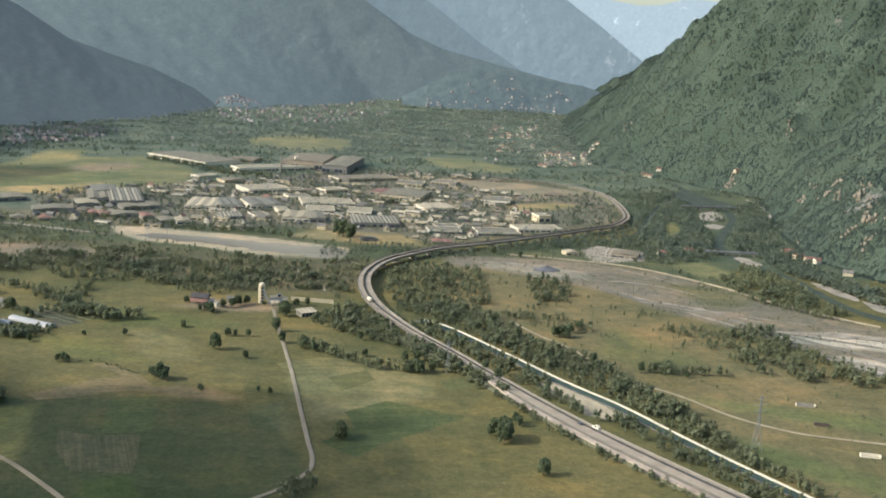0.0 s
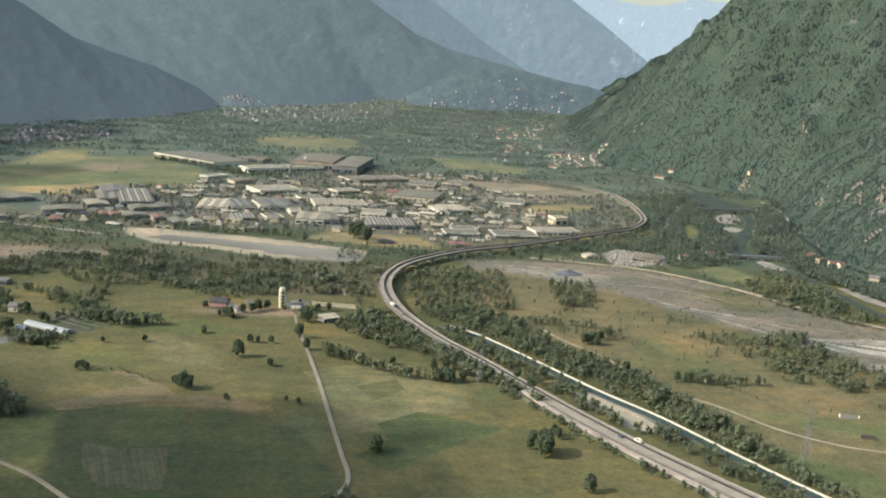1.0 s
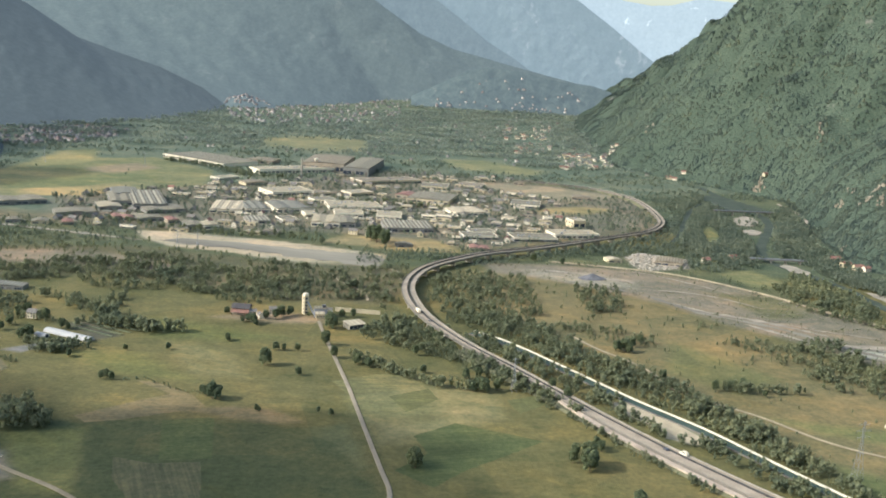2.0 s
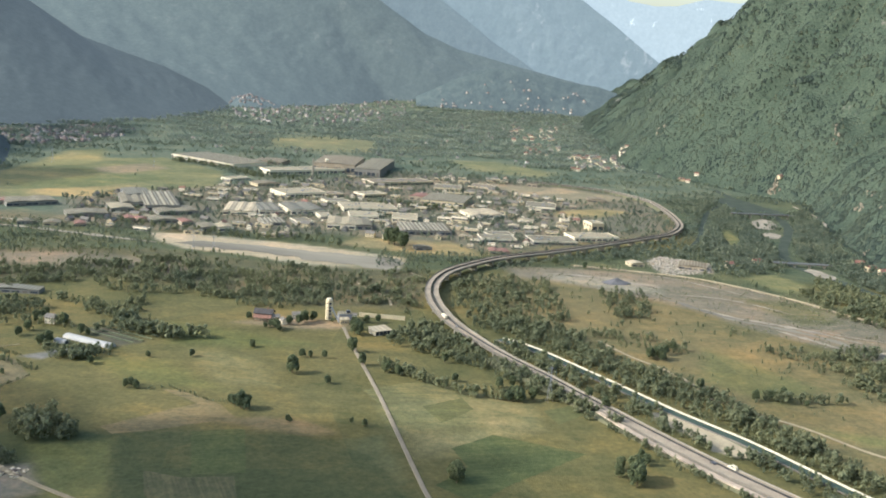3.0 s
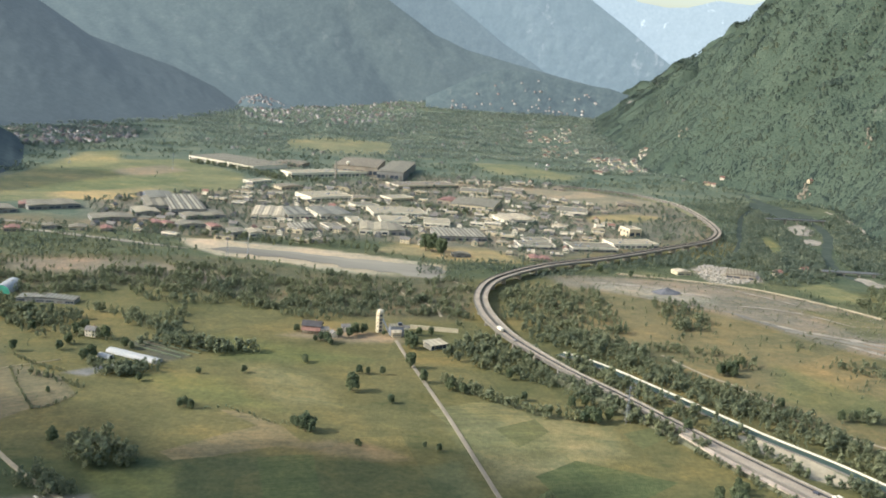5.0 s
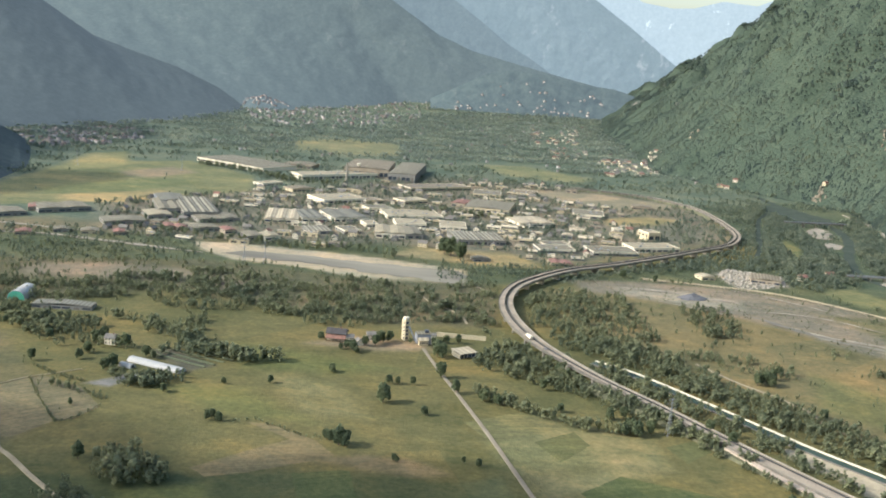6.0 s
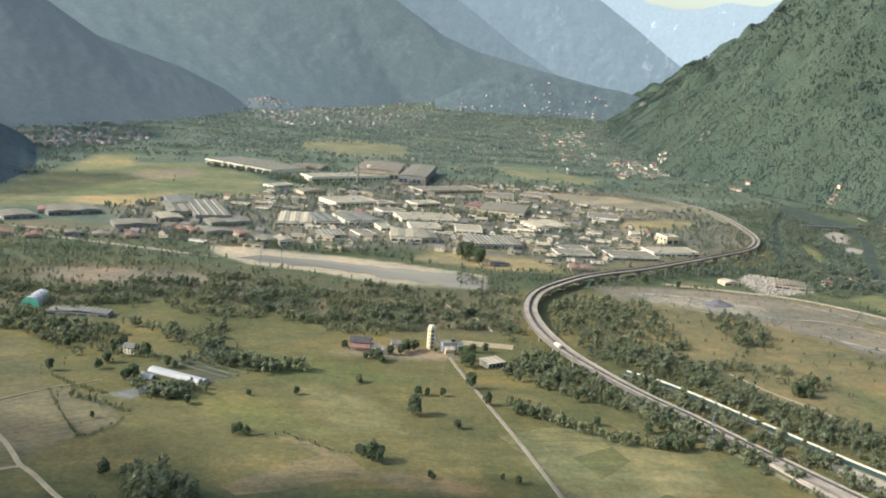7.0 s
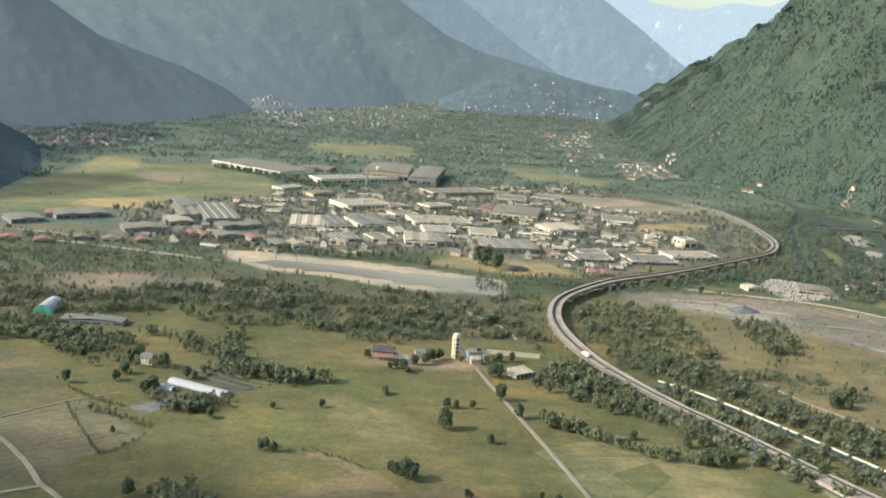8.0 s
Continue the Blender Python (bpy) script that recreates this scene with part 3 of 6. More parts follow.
tagged(ground, "wide valley floor of meadows, fields, scrub and river gravel", "ground", kind="structure")

# ---- fields with crisp edges, laid on the ground ----
def field(poly, material, label):
    v = []
    for (ax, ay), (cx, cy) in zip(poly, poly[1:] + poly[:1]):
        n = max(1, int(math.hypot(cx - ax, cy - ay) / 4))
        v += [(ax + (cx - ax) * k / n, ay + (cy - ay) * k / n) for k in range(n)]
    p = np.array(v, float)
    w = p + np.c_[rough(p[:, 0], p[:, 1], 9), rough(p[:, 1], p[:, 0], 9)] * 0.5
    z = rough(w[:, 0], w[:, 1], 420) * 0.06 - 0.6 + 0.12
    tagged(link("field", np.c_[w, z].tolist(), [list(range(len(w)))], material), label, "field", kind="structure")


field([(-82, 679), (-53, 708), (11, 685), (-44, 628), (-65, 599), (-91, 620), (-71, 651)], M_FIELD_GREEN, "dark green clover field with straight edges")
field([(-13, 762), (10, 778), (19, 760), (-4, 736)], M_FIELD_SOFT, "small darker green plot of grass")
field([(-106, 754), (-76, 778), (-67, 755), (-90, 723)], M_FIELD_SOFT, "small darker green plot of grass")
field([(-323, 674), (-288, 712), (-271, 728), (-306, 752), (-289, 751), (-254, 729), (-238, 707), (-252, 696), (-263, 689), (-290, 672), (-311, 663)], M_FIELD_TAN, "freshly mown tan strip of meadow")
field([(-261, 676), (-235, 685), (-226, 686), (-210, 619), (-242, 611)], M_FIELD_GREEN, "dark green field in long narrow plots")
field([(-272, 612), (-246, 606), (-216, 613), (-207, 585), (-200, 553), (-238, 550), (-262, 582)], M_FIELD_DULL, "dull stubble field with fine mowing lines")
field([(-155, 781), (-112, 809), (-65, 799), (-55, 778), (-85, 782), (-115, 761), (-140, 754)], M_FIELD_PALE, "pale dry strip of meadow")
field([(-482, 806), (-430, 728), (-420, 735), (-411, 760), (-439, 795), (-474, 812)], M_FIELD_BROWN, "dry brownish field between hedges")
field([(-532, 743), (-504, 777), (-483, 805), (-431, 728), (-445, 699), (-506, 696)], M_FIELD_BROWN, "dry brownish hayfield")

field([(73, 776), (84, 774), (97, 762), (112, 743), (126, 718), (136, 698), (120, 698), (103, 706), (94, 732), (79, 750), (73, 763)], M_SAND, "bare pale sand and spoil beside the canal")

# ---- mountains ----
def between(points, u):
    p = np.array(points, float)
    s = np.r_[0, np.cumsum(np.linalg.norm(np.diff(p, axis=0), axis=1))]
    return np.stack([np.interp(u * s[-1], s, p[:, k]) for k in range(3)], -1)


def ridge(name, foot, crest, material, label, wav, nu=160, nv=50, bulge=0.0):
    """A mountain side between its foot line and its crest, with gullies and spurs."""
    u, v = np.meshgrid(np.linspace(0, 1, nu), np.linspace(0, 1, nv))
    f, c = between(foot, u.ravel()), between(crest, u.ravel())
    w = v.ravel()[:, None]
    p = f * (1 - w) + c * w
    amp = np.sin(np.pi * np.clip(w[:, 0], 0, 1)) ** 0.7 * wav
    n1 = np.array([0.75 * noise.fractal(Vector(((a + 0.9 * z) / (wav * 15), z / (wav * 26), 3.3)), 0.8, 2.1, 6) + 0.5 * noise.fractal(Vector((a / (wav * 4), z / (wav * 4), 8.1)), 0.7, 2.2, 5)
                   for a, z in zip(p[:, 0] + 0.5 * p[:, 1], p[:, 2])])
    p[:, 2] += amp * n1 * 0.5 + np.where(w[:, 0] > 0.98, n1 * wav * 0.12, 0)
    p[:, 1] -= amp * n1 * 0.6 + bulge * amp
    i = np.arange(nu * nv).reshape(nv, nu)
    q = np.stack([i[:-1, :-1], i[:-1, 1:], i[1:, 1:], i[1:, :-1]], -1).reshape(-1, 4)
    ob = link_np(name, p, np.vstack([q[:, :3], q[:, [0, 2, 3]]]), material)
    ob.data.shade_smooth()
    return tagged(ob, label, "mountain", kind="structure")


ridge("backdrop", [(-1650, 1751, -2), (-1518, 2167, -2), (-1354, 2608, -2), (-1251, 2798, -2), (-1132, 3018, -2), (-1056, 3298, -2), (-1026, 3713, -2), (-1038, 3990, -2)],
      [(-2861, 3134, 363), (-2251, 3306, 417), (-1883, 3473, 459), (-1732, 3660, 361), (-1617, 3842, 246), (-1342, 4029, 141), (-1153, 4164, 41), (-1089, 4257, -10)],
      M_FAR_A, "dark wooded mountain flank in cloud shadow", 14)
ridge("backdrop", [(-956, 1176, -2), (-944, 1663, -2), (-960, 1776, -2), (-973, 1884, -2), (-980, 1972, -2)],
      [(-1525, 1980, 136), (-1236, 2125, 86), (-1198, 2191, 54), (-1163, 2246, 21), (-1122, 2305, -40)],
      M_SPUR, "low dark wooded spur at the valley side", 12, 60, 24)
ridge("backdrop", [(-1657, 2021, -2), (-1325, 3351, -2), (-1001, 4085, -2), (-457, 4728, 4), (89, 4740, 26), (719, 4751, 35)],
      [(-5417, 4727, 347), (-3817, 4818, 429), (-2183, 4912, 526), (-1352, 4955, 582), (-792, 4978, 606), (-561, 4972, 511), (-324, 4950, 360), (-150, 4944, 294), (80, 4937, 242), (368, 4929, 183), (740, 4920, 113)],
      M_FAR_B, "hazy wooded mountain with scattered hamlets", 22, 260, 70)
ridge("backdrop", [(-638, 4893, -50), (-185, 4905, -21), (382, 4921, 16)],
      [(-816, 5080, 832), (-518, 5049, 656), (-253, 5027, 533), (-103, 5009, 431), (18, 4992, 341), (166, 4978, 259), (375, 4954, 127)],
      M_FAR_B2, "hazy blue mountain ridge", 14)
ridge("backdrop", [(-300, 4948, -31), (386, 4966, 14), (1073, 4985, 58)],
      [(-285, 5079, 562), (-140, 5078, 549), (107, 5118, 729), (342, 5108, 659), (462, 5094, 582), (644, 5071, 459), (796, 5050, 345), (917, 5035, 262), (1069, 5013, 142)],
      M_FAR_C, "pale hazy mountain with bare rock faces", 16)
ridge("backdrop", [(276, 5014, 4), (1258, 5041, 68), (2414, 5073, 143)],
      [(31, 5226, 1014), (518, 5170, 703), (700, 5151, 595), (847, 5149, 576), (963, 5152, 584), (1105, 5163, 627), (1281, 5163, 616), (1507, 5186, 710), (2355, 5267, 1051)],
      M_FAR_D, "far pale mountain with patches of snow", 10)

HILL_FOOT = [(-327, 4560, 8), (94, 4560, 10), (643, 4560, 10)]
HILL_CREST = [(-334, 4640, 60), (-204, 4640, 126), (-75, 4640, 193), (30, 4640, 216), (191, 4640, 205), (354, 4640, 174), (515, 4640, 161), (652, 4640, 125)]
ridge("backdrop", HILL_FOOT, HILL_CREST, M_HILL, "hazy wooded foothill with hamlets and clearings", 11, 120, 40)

FOOT = [(576, 1273), (530, 1398), (561, 1706), (641, 2071), (510, 2295), (356, 2578)] + [(372, 3943), (503, 4950), (596, 5651)]
FOOT = [(910, 390), (680, 900)] + FOOT
fy = np.array([p[1] for p in FOOT], float)
fx = np.array([p[0] for p in FOOT], float)


def slope_height(px, py):
    """Height of the wooded mountain east of the valley."""
    s = px - np.interp(py, fy, fx) - rough(px, py, 260) * 14
    k = np.interp(py, [0, 1170, 1950, 2600, 3050, 3640, 4420, 5460], [0.75, 0.8, 0.95, 1.12, 1.02, 0.75, 0.55, 0.42])
    h = k * np.maximum(s, 0) ** 1.02
    gully = rough(px * 0.55 + py, py * 0.3, 430) * 0.14 + (0.5 - np.abs(rough(px + 300 + py * 0.4, py, 240))) * 0.1 + rough(px, py + 90, 90) * 0.03
    h = h * (1 + gully)
    ease = np.clip(s / 140, 0, 1)
    # rounded ribs and sharp gullies running down the fall line
    q = py + 0.22 * px + rough(px, py, 420) * 55 + rough(px, py, 150) * 14
    h = h + ease * ((np.abs(np.sin(q * math.pi / 265 + 0.6)) - 0.64) * 72 * np.clip(s / 260, 0.3, 1.1) + (np.abs(np.sin(q * math.pi / 88 + 1.9 + rough(px, py, 500))) - 0.64) * 14)
    h = h + ease * (rough(px - 0.5 * py, 0.6 * py + px, 260) * 13 + rough(px + 0.4 * py, py, 105) * 7 + rough(py, px, 48) * 1.5)
    return np.where(s > 0, h, s * 0.4) + rise(px, py)


hx = steps([(200, 11), (950, 13), (1560, 38), (3400, 150)])
hy = steps([(320, 50), (1150, 15), (3250, 15), (4200, 50), (6000, 150)])
mx, my = np.meshgrid(hx, hy)
mz = slope_height(mx, my)
i = np.arange(mx.size).reshape(mx.shape)
q = np.stack([i[:-1, :-1], i[:-1, 1:], i[1:, 1:], i[1:, :-1]], -1).reshape(-1, 4)
keep = mz.ravel()[q].max(1) > -3
q = q[keep]
mountain = link_np("mountain", np.c_[mx.ravel(), my.ravel(), mz.ravel()], np.vstack([q[:, :3], q[:, [0, 2, 3]]]), M_SLOPE)
mountain.data.shade_smooth()
tagged(mountain, "steep sunlit mountain side with woods and rock outcrops", "mountain", kind="structure")

# ---- water ----
def sheet(name, poly, z, material, label, category, wav=2.0):
    p = spline([(x, y, 0) for x, y in poly] + [(*poly[0], 0)], 6)[:-1]
    off = rough(p[:, 0], p[:, 1], 40) * wav
    v = [(a + o, c + o * 0.6, z) for (a, c, _), o in zip(p, off)]
    return tagged(link(name, v, [list(range(len(v)))], material), label, category, kind="structure")


sheet("water", POND, -0.1, M_WATER, "still grey water between gravel banks", "water", 5.0)
sheet("water", REACH, 0.02, M_RIVER, "broad green reach of the river above the bridge", "water", 3.0)
line = spline(RIVER, 8)
o = sweep("water", line, [(-8.5, -0.02), (8.5, -0.02)], M_RIVER, None, False, 1 + 0.3 * rough(line[:, 0], line[:, 1], 60))
tagged(o, "broad slow dark green river", "water", kind="structure")
line = spline(RIVER_ARM, 8)
o = sweep("water", line, [(-4.2, -0.02), (4.2, -0.02)], M_RIVER, None, False, 1 + 0.3 * rough(line[:, 0], line[:, 1], 40))
tagged(o, "narrow side arm of the river between trees", "water", kind="structure")
# pale shingle tongues and the shallow braids between them
for pts, wid in (([(192, 1116), (222, 1086), (257, 1071), (298, 1046), (334, 1017)], 6), ([(254, 1046), (280, 1018), (302, 990)], 4.5), ([(336, 983), (378, 984), (424, 982), (489, 967)], 9),
                 ([(360, 896), (386, 886), (406, 871), (437, 833)], 9), ([(32, 1249), (78, 1244), (125, 1223), (164, 1208)], 7), ([(150, 1287), (200, 1258), (246, 1217), (276, 1184)], 2.2),
                 ([(167, 1174), (210, 1176), (256, 1158), (296, 1117)], 2.6), ([(363, 1099), (393, 1084), (423, 1059), (470, 1035)], 2.2), ([(274, 1080), (322, 1042), (367, 1025), (422, 1006)], 2.0), ([(61, 1192), (103, 1172), (142, 1143)], 1.6),
                 ([(-830, 1372), (-747, 1369), (-706, 1361), (-650, 1354)], 5), ([(-800, 1300), (-717, 1319), (-673, 1317), (-625, 1306), (-579, 1297), (-533, 1286), (-480, 1275)], 7)):
    line = spline(pts, 6)
    ends = np.sin(np.pi * np.linspace(0.04, 0.96, len(line))) ** 0.6
    o = sweep("gravel_bar", line, [(-wid * 0.8, 0.0), (wid * 0.8, 0.0)], M_SHINGLE, None, False, ends * (1 + 0.55 * rough(line[:, 0], line[:, 1], 22)))
    tagged(o, "pale shingle tongue on the river plain", "gravel bar", kind="structure")
for pts, wid in (([(170, 1141), (195, 1105), (223, 1075), (255, 1058), (287, 1036), (308, 1014), (325, 985), (357, 959), (392, 928), (430, 886)], 4.2), ([(118, 1182), (170, 1141)], 2.5), ([(325, 985), (373, 970), (437, 945), (487, 914)], 2.6)):
    line = spline(pts, 6)
    o = sweep("water", line, [(-wid, 0.05), (wid, 0.05)], M_WATER, None, False, 1 + 0.5 * rough(line[:, 0], line[:, 1], 30))
    tagged(o, "shallow river braid over gravel", "water", kind="structure")

# ---- canal with its bright concrete edge ----
cl = spline(CANAL, 8)
o = sweep("water", cl, [(-9.0, 0.2), (-1.0, 0.2)], M_CANAL, None, False)
tagged(o, "green water in a straight concrete canal", "water", kind="structure")
canal = tagged(new("canal_wall"), "long straight pale concrete canal wall", "canal wall", kind="structure")
sweep("parapet", cl, [(-1.0, -0.6), (-1.0, 1.1), (0.7, 1.1), (0.7, -0.6)], M_WHITE_STONE, canal)
sweep("bank", cl, [(-10.2, -0.6), (-10.2, 0.5), (-9.3, 0.5), (-8.6, -0.6)], M_CONCRETE_DARK, canal)

sweep("verge", cl, [(0.75, -0.5), (0.9, 0.4), (3.4, 0.25), (4.4, -0.5)], M_FIELD_STRAW, canal, False)

# ---- motorway: deck, parapets, piers ----
ml = spline(MOTORWAY, 6)
reach = np.r_[0, np.cumsum(np.linalg.norm(np.diff(ml[:, :2], axis=0), axis=1))]
wide = np.interp(reach, [0, 150, 270, 470, 620, 1000, 1300], [0.70, 0.68, 0.46, 0.46, 0.84, 0.84, 0.66])
motorway = tagged(new("motorway"), "curving dual carriageway of pale worn asphalt on a viaduct", "road", kind="structure")
def ribbon(name, line, lo, hi, top, deep, material, parent):
    """A slab along a line between two offsets that change on the way."""
    s_, lo, hi = sides_of(line), np.broadcast_to(lo, len(line)), np.broadcast_to(hi, len(line))
    v = [(p[0] + n_[0] * o_, p[1] + n_[1] * o_, p[2] + z_) for p, n_, a_, c_ in zip(line, s_, lo, hi) for o_, z_ in ((a_, top), (c_, top), (c_, top - deep), (a_, top - deep))]
    f = [(4 * i_ + k_, 4 * i_ + (k_ + 1) % 4, 4 * i_ + 4 + (k_ + 1) % 4, 4 * i_ + 4 + k_) for i_ in range(len(line) - 1) for k_ in range(4)]
    return link(name, v, f, material, parent)


# the near carriageway is broad on the straight and draws in towards the viaduct
near_lo = np.interp(reach, [0, 280, 350, 470, 620, 1000, 1300], [-11.0, -11.0, -8.0, -4.6, -7.5, -7.5, -5.9])
ribbon("carriageway", ml, near_lo, -1.7 * wide, 0, 0.9, M_ASPHALT, motorway)
ribbon("carriageway", ml, 1.7 * wide, 8.3 * wide, 0, 0.9, M_ASPHALT, motorway)
# Only the far parapet takes lit concrete; the others carry shade in colour.
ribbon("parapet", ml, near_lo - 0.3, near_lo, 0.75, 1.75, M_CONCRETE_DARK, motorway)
ribbon("median_barrier", ml, -1.7 * wide, -1.7 * wide + 0.5, 1.1, 2.1, M_BARRIER, motorway)
ribbon("parapet", ml, 1.7 * wide - 0.25, 1.7 * wide, 0.75, 1.75, M_CONCRETE_DARK, motorway)
ribbon("parapet", ml, 8.3 * wide, 8.3 * wide + 0.3, 0.75, 1.75, M_CONCRETE, motorway)
ribbon("verge", ml, -1.7 * wide + 0.26, 1.7 * wide - 0.26, -0.35, 0.5, M_BANK, motorway)
# The dark gap over the deck is put into its colour.
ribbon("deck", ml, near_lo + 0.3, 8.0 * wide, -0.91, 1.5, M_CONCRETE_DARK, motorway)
yard_ml = ml[reach < 345]
ribbon("service_road", yard_ml, np.interp(reach[reach < 345], [0, 300, 345], [-16.6, -16.4, -11.5]), np.interp(reach[reach < 345], [0, 280, 345], [-11.9, -11.9, -8.9]), -0.9, 1.2, M_SERVICE, motorway)
low = ml[ml[:, 2] < 5.2]
split = int(np.argmax(np.abs(np.diff(low[:, 1])) > 40)) + 1
for piece in (low[:split], low[split:]):
    if len(piece) > 3:
        flat = piece.copy()
        flat[:, 2] -= 2.0
        sweep("embankment", flat, [(-17.2 if piece[0][1] < 900 else -6.6, 0), (6.2, 0), (10, -4), (-21 if piece[0][1] < 900 else -10, -4)], M_BANK, motorway)
pier_bm = box_bm(-5.4, -1.0, -0.8, 5.4, 1.0, 1.0)
pier_mesh = None
nrm = sides_of(ml)
for k in range(0, len(ml), 6):
    if ml[k, 2] > 5.2:
        if pier_mesh is None:
            first = part("pier", pier_bm, M_CONCRETE, motorway)
            pier_mesh = first.data
            ob = first
        else:
            ob = new("pier", pier_mesh)
            ob.parent = motorway
        ob.location = (ml[k, 0], ml[k, 1], 0)
        ob.rotation_euler = (0, 0, math.atan2(nrm[k, 1], nrm[k, 0]))
        ob.scale = (1, 1, ml[k, 2] - 2.1)

# ---- lanes and tracks ----
o = sweep("road", spline(LANE, 5), [(-1.7, -0.1), (-1.35, 0.12), (1.35, 0.12), (1.7, -0.1)], M_LANE, None, False)
tagged(o, "narrow straight pale farm road across the meadows", "road", kind="structure")
for k, pts in enumerate(TRACKS):
    o = sweep("road", spline(pts, 5), [(-1.8, -0.15), (-1.4, 0.08), (1.4, 0.08), (1.8, -0.15)], M_TRACK, None, False, np.full(len(spline(pts, 5)), (1, 1, 1.0, 0.9, 0.28, 0.8, 0.8)[k]))
    tagged(o, "pale dirt track through the grass", "track", kind="structure")
line = spline(BANK_ROAD, 5)
o = sweep("road", line, [(-3.2, -0.3), (-1.9, 0.6), (1.9, 0.6), (3.2, -0.3)], M_TRACK, None, False, 0.85 + 0.35 * rough(line[:, 0], line[:, 1], 25))
tagged(o, "gravel road on the river bank", "road", kind="structure")

# ---- trees ----
OCT_V = np.array([(1, 0, 0), (-1, 0, 0), (0, 1, 0), (0, -1, 0), (0, 0, 1), (0, 0, -1)], float)
OCT_F = np.array([(0, 2, 4), (2, 1, 4), (1, 3, 4), (3, 0, 4), (2, 0, 5), (1, 2, 5), (3, 1, 5), (0, 3, 5)])
rng = np.random.default_rng(7)


PHI = (1 + 5 ** 0.5) / 2
ICO_V = np.array([(-1, PHI, 0), (1, PHI, 0), (-1, -PHI, 0), (1, -PHI, 0), (0, -1, PHI), (0, 1, PHI), (0, -1, -PHI), (0, 1, -PHI), (PHI, 0, -1), (PHI, 0, 1), (-PHI, 0, -1), (-PHI, 0, 1)]) / 1.902
ICO_F = np.array([(0, 11, 5), (0, 5, 1), (0, 1, 7), (0, 7, 10), (0, 10, 11), (1, 5, 9), (5, 11, 4), (11, 10, 2), (10, 7, 6), (7, 1, 8), (3, 9, 4), (3, 4, 2), (3, 2, 6), (3, 6, 8), (3, 8, 9), (4, 9, 5), (2, 4, 11), (6, 2, 10), (8, 6, 7), (9, 8, 1)])


def crown(height, width, lobes, sprays, leaf, base=0.14, dome=False):
    """A crown of lobes up a stem, each clothed in small leaf sprays round a dim heart: verts and triangles. leaf: spray size against its lobe."""
    V, T, n = [], [], 0
    for k in range(lobes):
        h = base + (0.92 - base) * (k + rng.uniform(0.1, 0.9)) / lobes
        env = max(0.2, 1 - ((h - 0.45) / 0.62) ** 2) ** 0.5 if dome else (1 - h) ** 0.45 * 0.85 + 0.2
        a = k * 2.4 + rng.uniform(-0.5, 0.5)
        s = width * rng.uniform(0.21, 0.3) * (0.55 + 0.5 * env) * (6 / max(lobes, 6)) ** 0.3
        rad = width * 0.36 * env * rng.uniform(0.3, 1.0)
        c = np.array((rad * math.cos(a), rad * math.sin(a), min(h * height, height - s * 0.8)))
        tall = rng.uniform(1.0, 1.5)
        V.append(OCT_V * (s * rng.uniform(0.7, 0.9, (6, 1))) * (1, 1, tall) + c), T.append(OCT_F + n)
        n += 6
        for _ in range(sprays):
            d = rng.normal(size=3) + np.array((c[0], c[1], 0.25 * width)) / (width * 0.4)
            d /= np.linalg.norm(d)
            p = c + d * s * rng.uniform(0.85, 1.15) * (1, 1, tall)
            t = np.cross(d + rng.normal(size=3) * 0.45, rng.normal(size=3))
            t /= np.linalg.norm(t) + 1e-9
            u = np.cross(d + rng.normal(size=3) * 0.4, t)
            u /= np.linalg.norm(u) + 1e-9
            r = s * leaf * rng.uniform(0.7, 1.25)
            V.append(np.array([p + t * r, p - t * r * 0.6 + u * r * 0.9, p - t * r * 0.5 - u * r * 0.9]))
            T.append(np.array([(n, n + 1, n + 2)]))
            n += 3
    return np.vstack(V), np.vstack(T)


WOOD = [crown(1, w_, 5, 9, 0.66, 0.14, d_) for w_, d_ in ((0.52, False), (0.45, False), (0.37, False), (0.6, True), (0.66, True), (0.44, False))]
MID = [crown(1, w_, 3, 6, 0.8, 0.2, d_) for w_, d_ in ((0.5, False), (0.44, True), (0.6, True), (0.7, True))]
FAR = [crown(1, w_, 1, 5, 0.9, 0.35, True) for w_ in (1.15, 1.0, 1.3, 1.1)]


def forest(name, spots, protos, material, label, category="trees"):
    """Many trees joined into one mesh. Spots: x, y, z, height."""
    V, T, n = [], [], 0
    for x, y, z, h in spots:
        v, t = protos[rng.integers(len(protos))]
        a = rng.uniform(0, 6.283)
        c, s = math.cos(a) * h, math.sin(a) * h
        w = rng.uniform(0.85, 1.2)
        V.append(np.c_[(v[:, 0] * c - v[:, 1] * s) * w + x, (v[:, 0] * s + v[:, 1] * c) * w + y, v[:, 2] * h + z])
        T.append(t + n)
        n += len(v)
    ob = link_np(name, np.vstack(V), np.vstack(T), material)
    ob.data.shade_smooth()
    return tagged(ob, label, category, kind="stuff")


def fill(poly, spacing, hmin, hmax, ragged=0.35, thin=0.0, size=60):
    """Tree spots over a patch, with ragged outline and gaps."""
    xs_, ys_ = [p[0] for p in poly], [p[1] for p in poly]
    n = int((max(xs_) - min(xs_)) * (max(ys_) - min(ys_)) / spacing ** 2)
    x, y = rng.uniform(min(xs_), max(xs_), n), rng.uniform(min(ys_), max(ys_), n)
    wx, wy = x + rough(x, y, 30) * spacing * 0.8, y + rough(y, x, 30) * spacing * 0.8
    ok = inside(wx, wy, poly) & (rough(x, y, size) * 0.5 + 0.5 > thin + rng.uniform(-0.15, 0.15, n))
    x, y = x[ok], y[ok]
    h = rng.uniform(hmin, hmax, len(x)) * (1 + 0.2 * rough(x, y, 45))
    return np.c_[x, y, np.full(len(x), -0.5), h]


